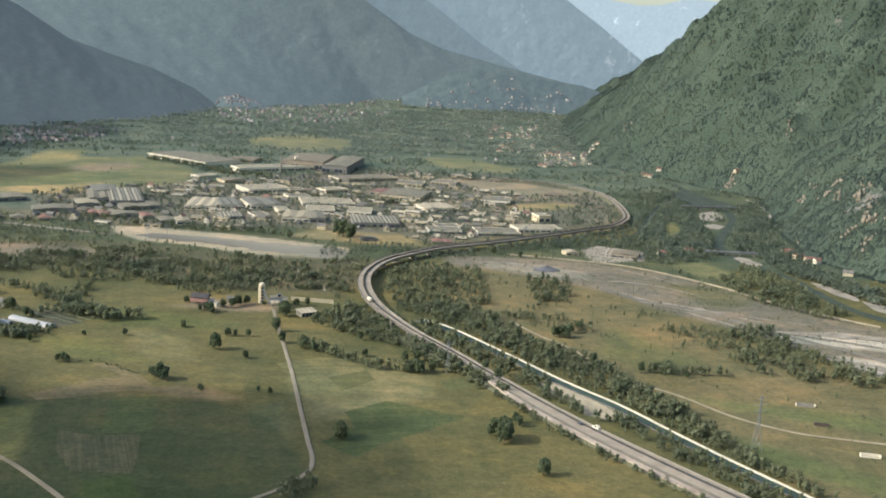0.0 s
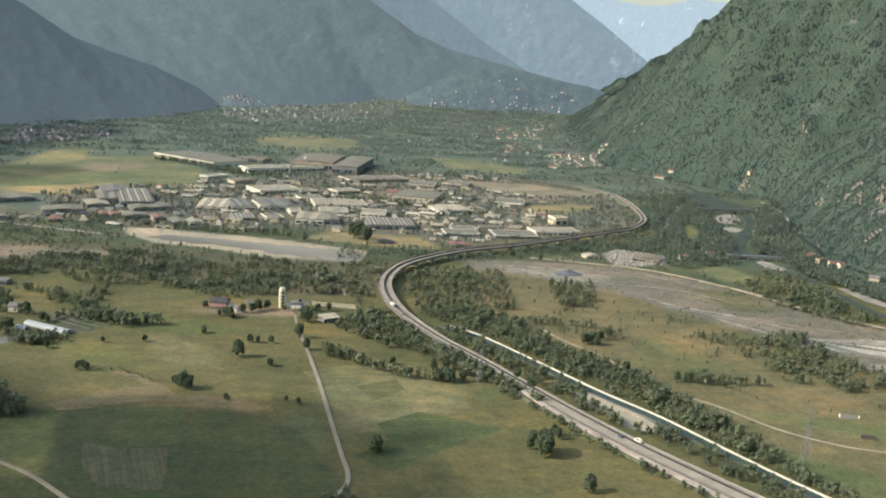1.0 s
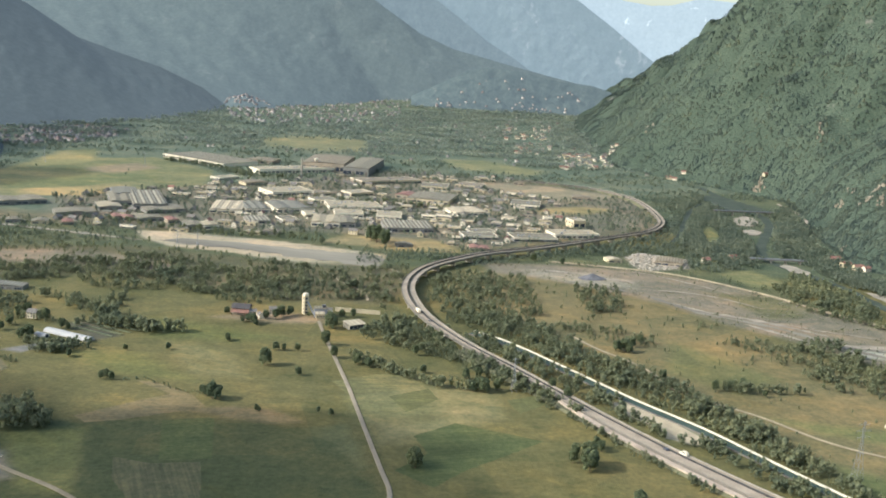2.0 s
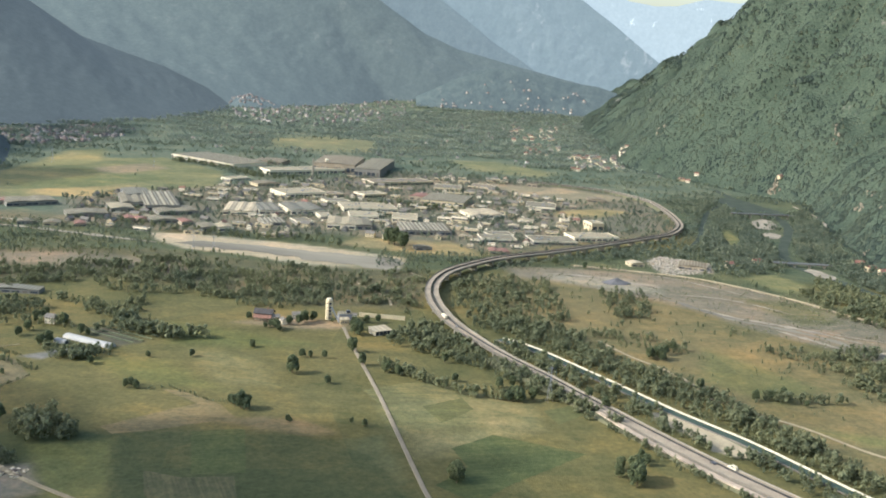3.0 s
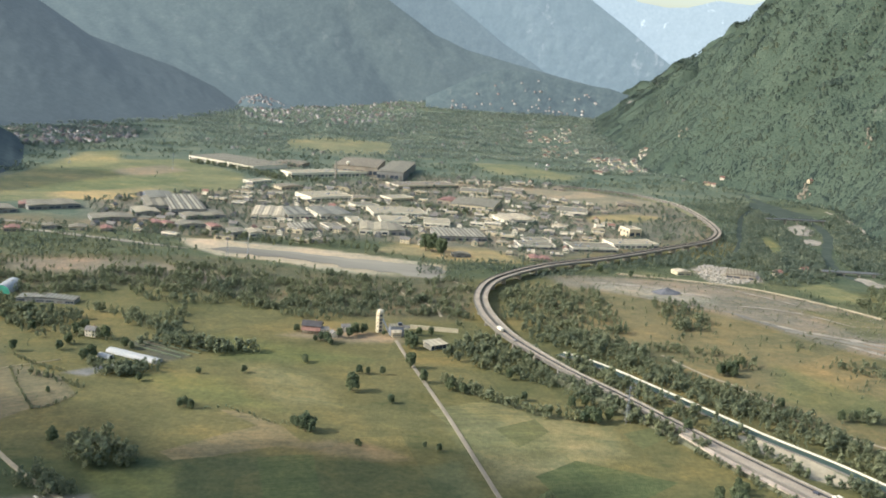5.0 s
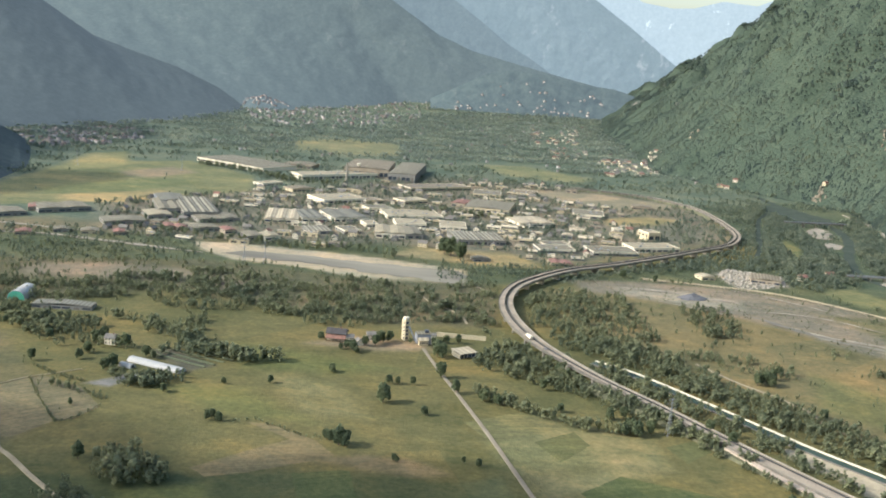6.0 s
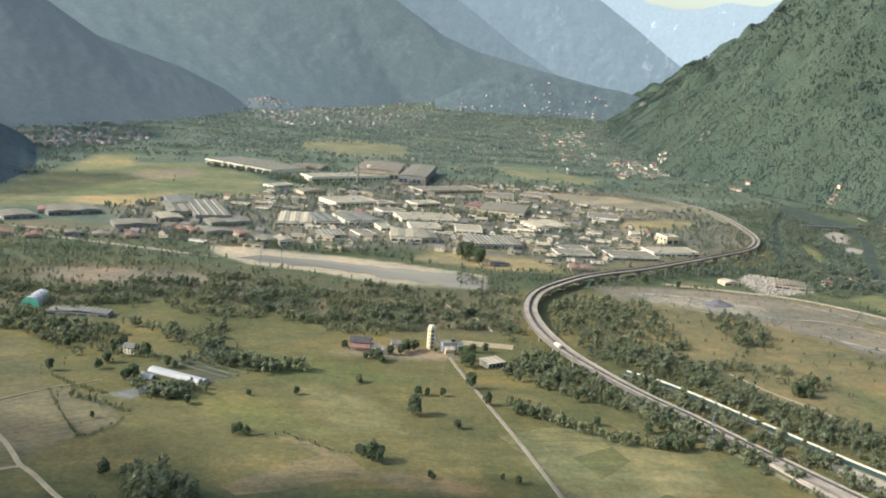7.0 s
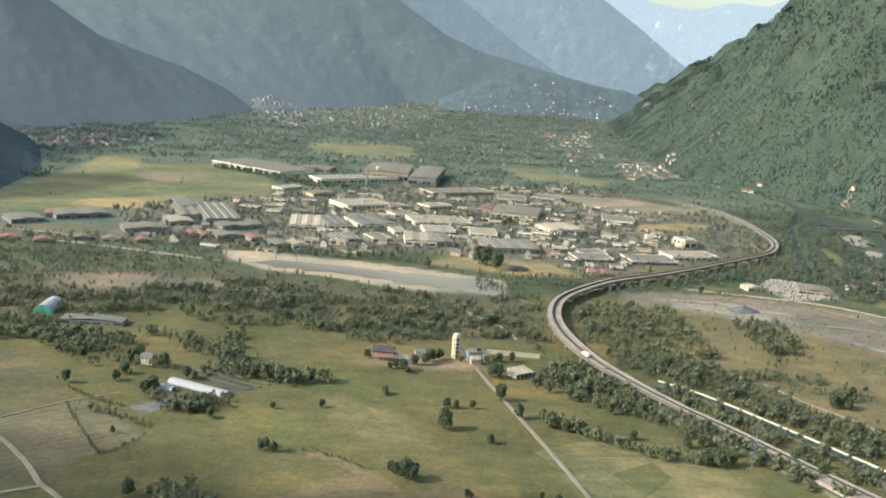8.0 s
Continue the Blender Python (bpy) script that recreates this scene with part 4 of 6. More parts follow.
def along(pts, spacing, hmin, hmax, spread):
    line = spline(pts, spacing)
    n = len(line)
    keep = rng.uniform(size=n) > 0.08
    return np.c_[line[:, 0] + rng.normal(0, spread, n), line[:, 1] + rng.normal(0, spread, n), rise(line[:, 0], line[:, 1]) - 0.5, rng.uniform(hmin, hmax, n)][keep]


# ~~~~ woods ~~~~
ROAD_GAP = [(p[0], p[1]) for p in ml[::2]]
CANAL_GAP = [(p[0], p[1]) for p in cl[::2]]


def clear(s, road=10, water=13):
    for w_, lim in ((RIVER, 9.5), (RIVER_ARM, 5)):
        s = s[edge_gap(s[:, 0], s[:, 1], w_, False) > lim]
    s = s[edge_gap(s[:, 0], s[:, 1], ROAD_GAP, False) > road]
    s = s[~inside(s[:, 0], s[:, 1], REACH)]
    n = sides_of(cl)
    mid = [(p[0] - q[0] * 5, p[1] - q[1] * 5) for p, q in zip(cl, n)][::2]
    return s[edge_gap(s[:, 0], s[:, 1], mid, False) > water * 0.62]


WOODS = [
    ([(-413, 962), (-412, 984), (-400, 987), (-388, 969), (-393, 953), (-405, 951)], 5.5, 10, 13, 0.0),
    ([(-737, 1065), (-560, 1112), (-529, 1134), (-429, 1131), (-334, 1119), (-290, 1193), (-229, 1183), (-137, 1089), (-123, 1033), (-188, 1037), (-240, 1016), (-324, 1020), (-393, 1072), (-478, 1084), (-510, 1011), (-656, 945)], 8.5, 7, 13, 0.25),
    ([(-535, 1121), (-495, 1143), (-451, 1183), (-376, 1181), (-307, 1112), (-220, 1104), (-214, 1030), (-264, 993), (-320, 999), (-362, 1034), (-406, 995), (-464, 1036)], 8.5, 7, 13, 0.2),
    ([(-152, 906), (-127, 970), (-103, 969), (-74, 918), (-37, 866), (-4, 815), (26, 772), (21, 746), (-13, 790), (-63, 850), (-115, 883)], 7.5, 7, 12, 0.12),
    ([(-43, 991), (-8, 1011), (35, 975), (67, 904), (121, 840), (176, 750), (203, 676), (225, 624), (255, 570), (266, 515), (233, 579), (198, 628), (134, 725), (48, 842), (-6, 915)], 7.5, 7, 12, 0.1),
    ([(-38, 936), (-6, 903), (48, 835), (75, 782), (107, 762), (137, 716), (168, 669), (196, 620), (232, 566), (209, 541), (187, 585), (153, 637), (122, 684), (88, 713), (46, 776), (-4, 852), (-33, 897)], 7.5, 6, 11, 0.2),
    ([(-89, 1157), (-42, 1203), (24, 1188), (36, 1022), (-8, 999), (-42, 957), (-68, 978), (-93, 1067)], 9, 6, 11, 0.3),
    ([(-182, 1163), (-147, 1224), (-123, 1207), (-122, 1087), (-108, 1011), (-129, 982), (-155, 1078)], 9, 6, 12, 0.35),
    ([(272, 969), (328, 998), (336, 929), (367, 890), (397, 850), (414, 805), (381, 810), (315, 819), (262, 844), (259, 894)], 9, 7, 12, 0.45),
    ([(203, 981), (286, 978), (266, 901), (224, 911)], 13, 5, 9, 0.4),
    ([(80, 1156), (139, 1182), (127, 1057), (81, 1045)], 10, 7, 12, 0.3),
    ([(29, 996), (114, 994), (144, 936), (86, 933)], 9, 5, 9, 0.35),
    ([(-864, 1253), (-697, 1389), (-513, 1355), (-479, 1256), (-593, 1179), (-756, 1092)], 11, 5, 10, 0.25),
    ([(-817, 1263), (-660, 1288), (-523, 1239), (-507, 1187), (-622, 1162), (-747, 1134)], 10, 4, 8, 0.3),
    ([(-739, 1165), (-617, 1151), (-577, 1066), (-683, 1057)], 10, 5, 9, 0.35),
    ([(-633, 961), (-584, 983), (-513, 967), (-474, 940), (-510, 889), (-564, 937), (-615, 927)], 8.5, 7, 12, 0.25),
    ([(-533, 1114), (-493, 1080), (-493, 1028), (-554, 1021), (-590, 1085)], 9, 7, 11, 0.25),
    ([(-186, 1397), (-116, 1375), (17, 1332), (10, 1271), (-127, 1242), (-190, 1212)], 11, 5, 9, 0.4),
    ([(25, 1303), (258, 1537), (351, 1633), (411, 1454), (317, 1270), (248, 1315), (150, 1373), (65, 1323)], 10, 6, 11, 0.3),
    ([(322, 1956), (459, 2055), (418, 1715), (383, 1445), (309, 1422), (279, 1554), (320, 1710)], 11, 7, 13, 0.25),
    ([(334, 1275), (380, 1221), (419, 1143), (447, 1072), (416, 1041), (348, 1111)], 9, 7, 12, 0.25),
    ([(537, 1891), (612, 1995), (521, 1584), (504, 1322), (533, 1171), (508, 1111), (448, 1272), (430, 1396), (448, 1560)], 10, 7, 13, 0.25),
    ([(387, 1311), (415, 1290), (432, 1226), (440, 1142), (427, 1118), (397, 1137), (380, 1196), (371, 1245)], 8, 8, 13, 0.05),
    ([(483, 1691), (570, 1889), (526, 1682), (461, 1470), (413, 1429), (424, 1504)], 8, 8, 13, 0.08),
    ([(272, 1512), (330, 1626), (355, 1692), (323, 1499), (349, 1508), (389, 1675), (428, 1749), (406, 1597), (410, 1547), (376, 1422), (313, 1362), (273, 1411)], 8, 7, 12, 0.1),
    ([(382, 1817), (452, 1994), (452, 1887), (428, 1755), (388, 1692), (366, 1708)], 8, 7, 12, 0.1),
    ([(440, 1360), (480, 1323), (518, 1258), (540, 1187), (520, 1140), (490, 1166), (471, 1252), (442, 1277)], 8, 7, 12, 0.1),
    ([(-859, 1395), (-795, 1387), (-720, 1385), (-637, 1378), (-563, 1380), (-561, 1346), (-643, 1337), (-740, 1329), (-818, 1317)], 11, 5, 9, 0.35),
    ([(-387, 676), (-365, 687), (-338, 666), (-328, 649), (-353, 640), (-370, 646)], 7, 11, 15, 0.0),
    ([(-402, 632), (-378, 640), (-361, 618), (-348, 612), (-354, 602), (-391, 609)], 7, 7, 10, 0.15),
    ([(-106, 542), (-90, 563), (-82, 544), (-89, 528), (-105, 522)], 7, 7, 11, 0.1),
    ([(-424, 812), (-400, 824), (-378, 839), (-370, 820), (-392, 801), (-410, 797)], 5.5, 6, 9, 0.0),
]
MEADOWS = [c[1] for c in COVER if c[0] in ("river clearing", "bank meadow", "sand by the canal", "bank field", "grey plot", "stone yard")]
for poly, gap, a, c, thin in WOODS:
    west = np.mean([p[0] for p in poly]) < -130 and np.mean([p[1] for p in poly]) > 950
    s = clear(fill(poly, gap * 0.62, a * (0.5 if west else 0.62), c * (0.68 if west else 0.9), thin=thin * 1.2 + 0.12 if west else thin * 0.8, size=45))
    for f in MEADOWS:
        s = s[~inside(s[:, 0], s[:, 1], f)]
    if len(s):
        forest("wood", s, WOOD if s[:, 1].mean() < 1150 else MID, M_LEAF_WOOD if s[:, 1].mean() < 1250 else M_LEAF_HAZED, "dense green broadleaf wood with a ragged edge")
SCRUB = [
    (COVER[11][1], 10, 3, 7, 0.45), (COVER[13][1], 8.5, 2.5, 6, 0.45), (COVER[15][1], 20, 2, 5, 0.5), (COVER[16][1], 6.2, 1.0, 2.6, 0.45),
    ([(-586, 871), (-490, 894), (-420, 844), (-436, 828), (-493, 816)], 22, 2, 5, 0.5), ([(-500, 814), (-404, 790), (-417, 740), (-454, 751)], 16, 1, 2.5, 0.5), ([(32, 1224), (185, 1058), (278, 946), (207, 858), (82, 964)], 17, 3, 7, 0.45),
    ([(107, 1339), (354, 1154), (347, 1085), (214, 1248)], 9, 2, 4.5, 0.4),
]
for poly, gap, a, c, thin in SCRUB:
    s = clear(fill(poly, gap * 1.1, a, c, thin=thin), 16, 13)
    for f in [q[1] for q in COVER[3:11]] + [COVER[12][1], POND] + MEADOWS:
        s = s[~inside(s[:, 0], s[:, 1], f)]
    forest("scrub", s, WOOD if s[:, 1].mean() < 1150 else MID, M_LEAF_WOOD, "scattered bushes and young trees", "bushes")
HEDGES = [
    ([(-438, 945), (-422, 936), (-404, 921), (-391, 908)], 5, 6, 9, 3),
    ([(-146, 844), (-122, 820), (-93, 797), (-62, 783), (-30, 779)], 5, 5, 9, 1.5),
    ([(-393, 900), (-348, 885), (-306, 885)], 4.5, 6, 10, 3),
    ([(-386, 890), (-357, 881), (-328, 877)], 4.5, 6, 10, 3.5),
    ([(174, 819), (200, 821), (236, 825)], 7, 6, 9, 1.5),
    ([(-71, 950), (-27, 879), (22, 796), (58, 746), (87, 701), (122, 647), (146, 603), (165, 571)][:1] + [(-27, 879), (0, 832), (22, 796)], 6, 4, 7.5, 2.5),
    ([(-413, 877), (-393, 902), (-379, 920)], 6, 5, 8, 2),
    ([(-319, 751), (-297, 753), (-274, 740), (-248, 729)], 5, 1.2, 2.2, 1),
    ([(-482, 806), (-458, 768), (-430, 728)], 3, 1.2, 2.2, 0.5),
    ([(-430, 728), (-420, 735), (-411, 760)], 3, 1.2, 2.6, 0.6),
    ([(-467, 800), (-452, 792), (-441, 787)], 3.5, 3, 6, 2.2),
    ([(-433, 782), (-420, 775), (-409, 772)], 3.5, 2.5, 4.5, 1.8),
    ([(-494, 835), (-471, 818), (-449, 808), (-439, 806)], 3, 1.5, 3, 0.8),
    ([(-425, 816), (-406, 820), (-390, 828)], 4, 5, 8, 3.5),
    ([(-502, 891), (-478, 897), (-436, 892)], 7, 5, 9, 4),
    ([(-720, 2112), (-653, 2084), (-567, 2024), (-482, 1944), (-398, 1951)], 7, 7, 10, 3),
    ([(-196, 1717), (-150, 1698), (-78, 1681)], 7, 6, 9, 3),
    ([(-477, 1356), (-389, 1342), (-304, 1355), (-239, 1324)], 8, 5, 9, 5),
    ([(-588, 1390), (-510, 1373), (-448, 1352)], 9, 5, 9, 5),
    ([(-442, 1685), (-316, 1708), (-205, 1702)], 12, 5, 8, 6),
    ([(-376, 906), (-414, 946), (-453, 965), (-486, 974)], 8, 5, 9, 4),
]
# young trees on the bank below the straight of the motorway
k_ = np.arange(0, len(ml) - 1)
k_ = k_[(reach[k_] > 20) & (reach[k_] < 470)]
side = sides_of(ml)
bank = []
for k in k_:
    for j in range(3):
        if rng.uniform() < np.interp(reach[k], [20, 200, 320, 470], [0.6, 0.8, 1.3, 1.3]) * (0.75 + 0.5 * math.sin(k * 0.9)):
            o_ = -rng.uniform(*((19.0, 25.0) if reach[k] < 315 else (9.0, 14.0)))
            bank.append((ml[k, 0] + side[k, 0] * o_ + rng.uniform(-3, 3), ml[k, 1] + side[k, 1] * o_ + rng.uniform(-3, 3), -0.5, rng.uniform(4.0, 7.5) if reach[k] < 315 else rng.uniform(6.0, 9.5)))
forest("hedgerow", np.array(bank), WOOD, M_LEAF_WOOD, "young trees on the bank below the motorway", "hedge")
far_bank = []
for k in np.arange(0, len(ml) - 1)[(reach[:-1] > 880) & (reach[:-1] < 1500)]:
    for j in range(3):
        o_ = rng.uniform(11, 30) * (1 if j < 2 else -1)
        if rng.uniform() < 0.75:
            far_bank.append((ml[k, 0] + side[k, 0] * o_ + rng.uniform(-3, 3), ml[k, 1] + side[k, 1] * o_ + rng.uniform(-3, 3), -0.5, rng.uniform(5.0, 9.5)))
forest("hedgerow", np.array(far_bank), MID, M_LEAF_HAZED, "trees growing close along the foot of the viaduct", "hedge")
for pts, gap, a, c, spread in HEDGES:
    forest("hedgerow", clear(along(pts, gap * 0.42, a * 1.25, c * 1.3, spread * 1.3), 9, 10), WOOD, M_LEAF_WOOD, "uneven row of hedge trees between meadows", "hedge")

def canopy_dome():
    """A low domed crown top, as seen from the air in a closed wood."""
    a = np.linspace(0, 6.283, 7)[:6] + rng.uniform(-0.3, 0.3, 6)
    w = rng.uniform(0.5, 0.72, 6)
    v = np.vstack([np.c_[np.cos(a) * w, np.sin(a) * w, rng.uniform(-0.75, -0.45, 6)], [(rng.uniform(-0.12, 0.12), rng.uniform(-0.12, 0.12), rng.uniform(0.34, 0.52))]])
    return v, np.array([(k, (k + 1) % 6, 6) for k in range(6)])


SLOPE = [canopy_dome() for _ in range(8)]

# wide valley woods, thinner among the works and between far fields
def valley_woods():
    n = 112000
    y = 1620 + 4000 * rng.uniform(size=n) ** 1.5
    left = np.interp(y, [1620, 2000, 2380, 2860, 3180, 3960, 4420, 5270, 5980], [-1040, -1120, -1300, -1430, -1360, -1300, -1170, -650, -60])
    right = np.interp(y, fy, fx) + 15
    x = left + (right - left) * rng.uniform(size=n)
    ok = rough(x * 0.4, y, 190) * 0.55 + 0.44 + 0.25 * rough(x, y, 90) > rng.uniform(0.25, 0.75, n)
    works, fields = COVER[2][1], [c[1] for c in COVER[3:11]]
    in_works = inside(x, y, works)
    ok &= ~in_works
    for f in fields:
        ok &= ~inside(x, y, f) | (rng.uniform(size=n) < 0.006)
    ok &= (edge_gap(x, y, ROAD_GAP, False) > 16) & ~inside(x, y, REACH)
    ok &= (edge_gap(x, y, RIVER, False) > 10) & (edge_gap(x, y, RIVER_ARM, False) > 6)
    ok &= rng.uniform(size=n) < np.interp(y, [1620, 2340, 2600, 3900, 5850], [0.36, 0.36, 0.75, 0.8, 0.7])
    x, y = x[ok], y[ok]
    h = rng.uniform(4, 8, len(x)) * np.interp(y, [1620, 3250, 5850], [1.0, 1.35, 1.6])
    return np.c_[x, y, rise(x, y) - 0.6, h]


VILLAGES = [[(98, 3917), (283, 3975), (215, 3288), (57, 3164)], [(210, 2781), (416, 2948), (348, 2539), (177, 2397)], [(-1087, 4063), (-901, 4648), (-332, 5150), (-347, 4000), (-609, 3231), (-881, 3403)]]
vw = valley_woods()
for v_ in VILLAGES:
    vw = vw[~inside(vw[:, 0], vw[:, 1], v_) | (rng.uniform(size=len(vw)) < 0.3)]
# Trees past this distance take the leaf copy with most haze in its colour.
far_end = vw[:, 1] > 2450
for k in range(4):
    forest("valley_wood", vw[~far_end][k % 2::2] if k < 2 else vw[far_end][k % 2::2], FAR, M_LEAF_HAZED if k < 2 else M_LEAF_HAZED_END, "scattered broadleaf woods across the far valley floor")


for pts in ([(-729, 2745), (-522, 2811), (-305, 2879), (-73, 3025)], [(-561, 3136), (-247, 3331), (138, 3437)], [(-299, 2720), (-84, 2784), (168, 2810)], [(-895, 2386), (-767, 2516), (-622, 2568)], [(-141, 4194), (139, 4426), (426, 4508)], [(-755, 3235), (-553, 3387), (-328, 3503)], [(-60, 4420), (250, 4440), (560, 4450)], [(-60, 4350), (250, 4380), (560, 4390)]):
    forest("tree_belt", along(pts, 7, 8, 13, 7), FAR, M_LEAF_HAZED_END, "dark belt of trees across the far valley", "trees")


def slope_woods():
    n = 78000
    y = 1100 + 3900 * rng.uniform(0, 1, n) ** 1.25
    x = np.interp(y, fy, fx) - 12 + rng.uniform(0, 1, n) ** 1.25 * np.interp(y, [1100, 2600, 4300, 5000], [540, 800, 650, 500])
    z = slope_height(x, y)
    bare = rough(x, y, 170) + 0.7 * rough(y, x, 47)
    ok = (bare > rng.uniform(-2.2, -1.2, n))
    x, y, z = x[ok], y[ok], z[ok]
    return np.c_[x, y, np.maximum(z, -0.4) - 0.6, rng.uniform(4.0, 8.0, len(x)) * (1 + 0.3 * rough(x, y, 70))]


sw = slope_woods()
for k in range(3):
    forest("slope_wood", sw[k::3], SLOPE, M_LEAF_SLOPE, "broadleaf woods clinging to the steep sunlit slope")

# single trees in the meadows
def tree_thing(height, width, clumps, leaves, leaf, name="tree"):
    root = new(name)
    pts = [(0, 0, -0.6), (0.1, 0.05, height * 0.25), (0.0, 0.12, height * 0.55), (0.1, 0.0, height * 0.85)]
    bm = tube_bm(pts, [height * 0.028, height * 0.022, height * 0.014, height * 0.004])
    for a in range(4):
        an = a * 1.6 + 0.4
        h0 = height * (0.25 + 0.1 * a)
        tube_bm([(0.05, 0.08, h0), (math.cos(an) * width * 0.18, math.sin(an) * width * 0.18, h0 + height * 0.12), (math.cos(an) * width * 0.34, math.sin(an) * width * 0.34, h0 + height * 0.2)],
                [height * 0.012, height * 0.008, height * 0.003], 5, bm)
    part("trunk", bm, M_BARK, root)
    v, t = crown(1, width / height, clumps, leaves, leaf, 0.3, True)
    link_np("crown", v * height, t, M_LEAF, root).data.shade_smooth()
    return tagged(root, "lone broadleaf tree with a full dark green crown in the meadow", "tree", "meadow trees")


TREES = [tree_thing(10, 8.8, 26, 36, 0.46), tree_thing(10, 7.2, 24, 36, 0.46), tree_thing(10, 9.8, 28, 36, 0.46), tree_thing(10, 5.6, 20, 34, 0.48)]
LONE = ([(-216, 809, 14.1), (38, 640, 14.1), (28, 651, 9.8), (50, 673, 8.5), (62, 590, 11.2), (-78, 626, 11.1), (-244, 728, 9.2), (-238, 724, 13.7), (-234, 723, 10.9), (-248, 733, 6.5), (-200, 705, 5.8), (-155, 710, 4.9), (-145, 707, 5.3), (-306, 833, 5.7), (-379, 799, 6.5)]
        + [(-92, 862, 9.6), (-82, 815, 7.1), (-215, 851, 6.9), (-208, 851, 6.4), (-196, 852, 7.4), (-184, 789, 6.9), (-263, 871, 6.0), (-174, 874, 13.5), (-162, 840, 11.0), (-179, 929, 13.0), (-175, 927, 12.0), (-325, 750, 7.1), (-335, 757, 4.8), (108, 914, 10.1), (126, 841, 8.3), (36, 774, 10.6), (26, 796, 9.9)]
        + [(-262, 867, 5.6), (-340, 823, 4.9), (-378, 796, 7.0), (-333, 750, 6.5), (-324, 750, 5.1), (-331, 756, 5.9), (-198, 704, 4.4), (-498, 844, 10.0), (-508, 901, 9.0), (-465, 856, 7.7), (-432, 759, 5.2), (98, 922, 8.3), (104, 916, 11.9), (125, 949, 7.6), (-464, 908, 11.5), (-440, 892, 12.5)]
        + [(-468, 899, 10.8), (-464, 872, 8.7), (-416, 872, 9.6), (-409, 869, 6.9), (-432, 841, 10.8), (-436, 835, 9.1), (-76, 906, 9.0), (-35, 812, 9.5), (-46, 808, 8.7), (-35, 783, 10.7), (-175, 1359, 25.8), (-162, 1338, 24.0), (-184, 1370, 21.7), (43, 1306, 9.6), (80, 1289, 9.5), (-564, 937, 6.6)]
        + [(-259, 934, 7.5), (-253, 928, 9.3), (-244, 945, 9.5), (-235, 947, 10.5), (-231, 956, 11.6), (-224, 964, 8.8), (-179, 944, 11.4), (-183, 958, 8.7), (-172, 970, 7.8), (-285, 955, 6.8), (-161, 972, 8.8), (-205, 962, 4.9), (-264, 930, 5.6), (-249, 922, 5.6)]
        + [(31, 663, 9.4), (47, 679, 8.9), (38, 648, 15.6), (-79, 630, 11.7), (-392, 674, 11.2), (206, 812, 6.3), (192, 829, 9.2), (181, 824, 8.2), (166, 819, 10.0), (-20, 784, 10.4), (-31, 778, 11.2), (-40, 778, 7.8), (96, 914, 11.2), (114, 931, 10.4), (-140, 827, 10.1), (-130, 821, 8.2)])
TREES_USED = []
for k, (x, y, h) in enumerate(LONE):
    proto = TREES[(0, 1, 2, 1, 0, 2, 3)[(k * 5 + k // 4) % 7]]
    s = h / 10
    m = pose(x, y, -0.5, 0, 0, (k * 77) % 360) @ Matrix.Diagonal((s, s, s, 1))
    if proto not in TREES_USED:
        TREES_USED.append(proto)
        proto.matrix_basis = m
    else:
        ob = copy_thing(proto, Matrix())
        ob.matrix_basis = m

# ---- buildings ----
WALLS = {"w": M_WALL_WHITE, "c": M_WALL_CREAM, "g": M_WALL_GREY, "b": M_WALL_BROWN, "u": M_WALL_BLUE}
ROOFS = {"p": M_ROOF_PALE, "g": M_ROOF_GREY, "s": M_ROOF_STRIPE, "u": M_ROOF_BLUE, "t": M_ROOF_TAN, "b": M_ROOF_BROWN, "r": M_TILE}
WALL_WORD = {"w": "white", "c": "cream", "g": "grey", "b": "brown", "u": "blue-grey"}
ROOF_WORD = {"p": "pale sheet", "g": "grey sheet", "s": "striped skylight", "u": "blue-grey sheet", "t": "tan sheet", "b": "brown sheet", "r": "red tiled"}


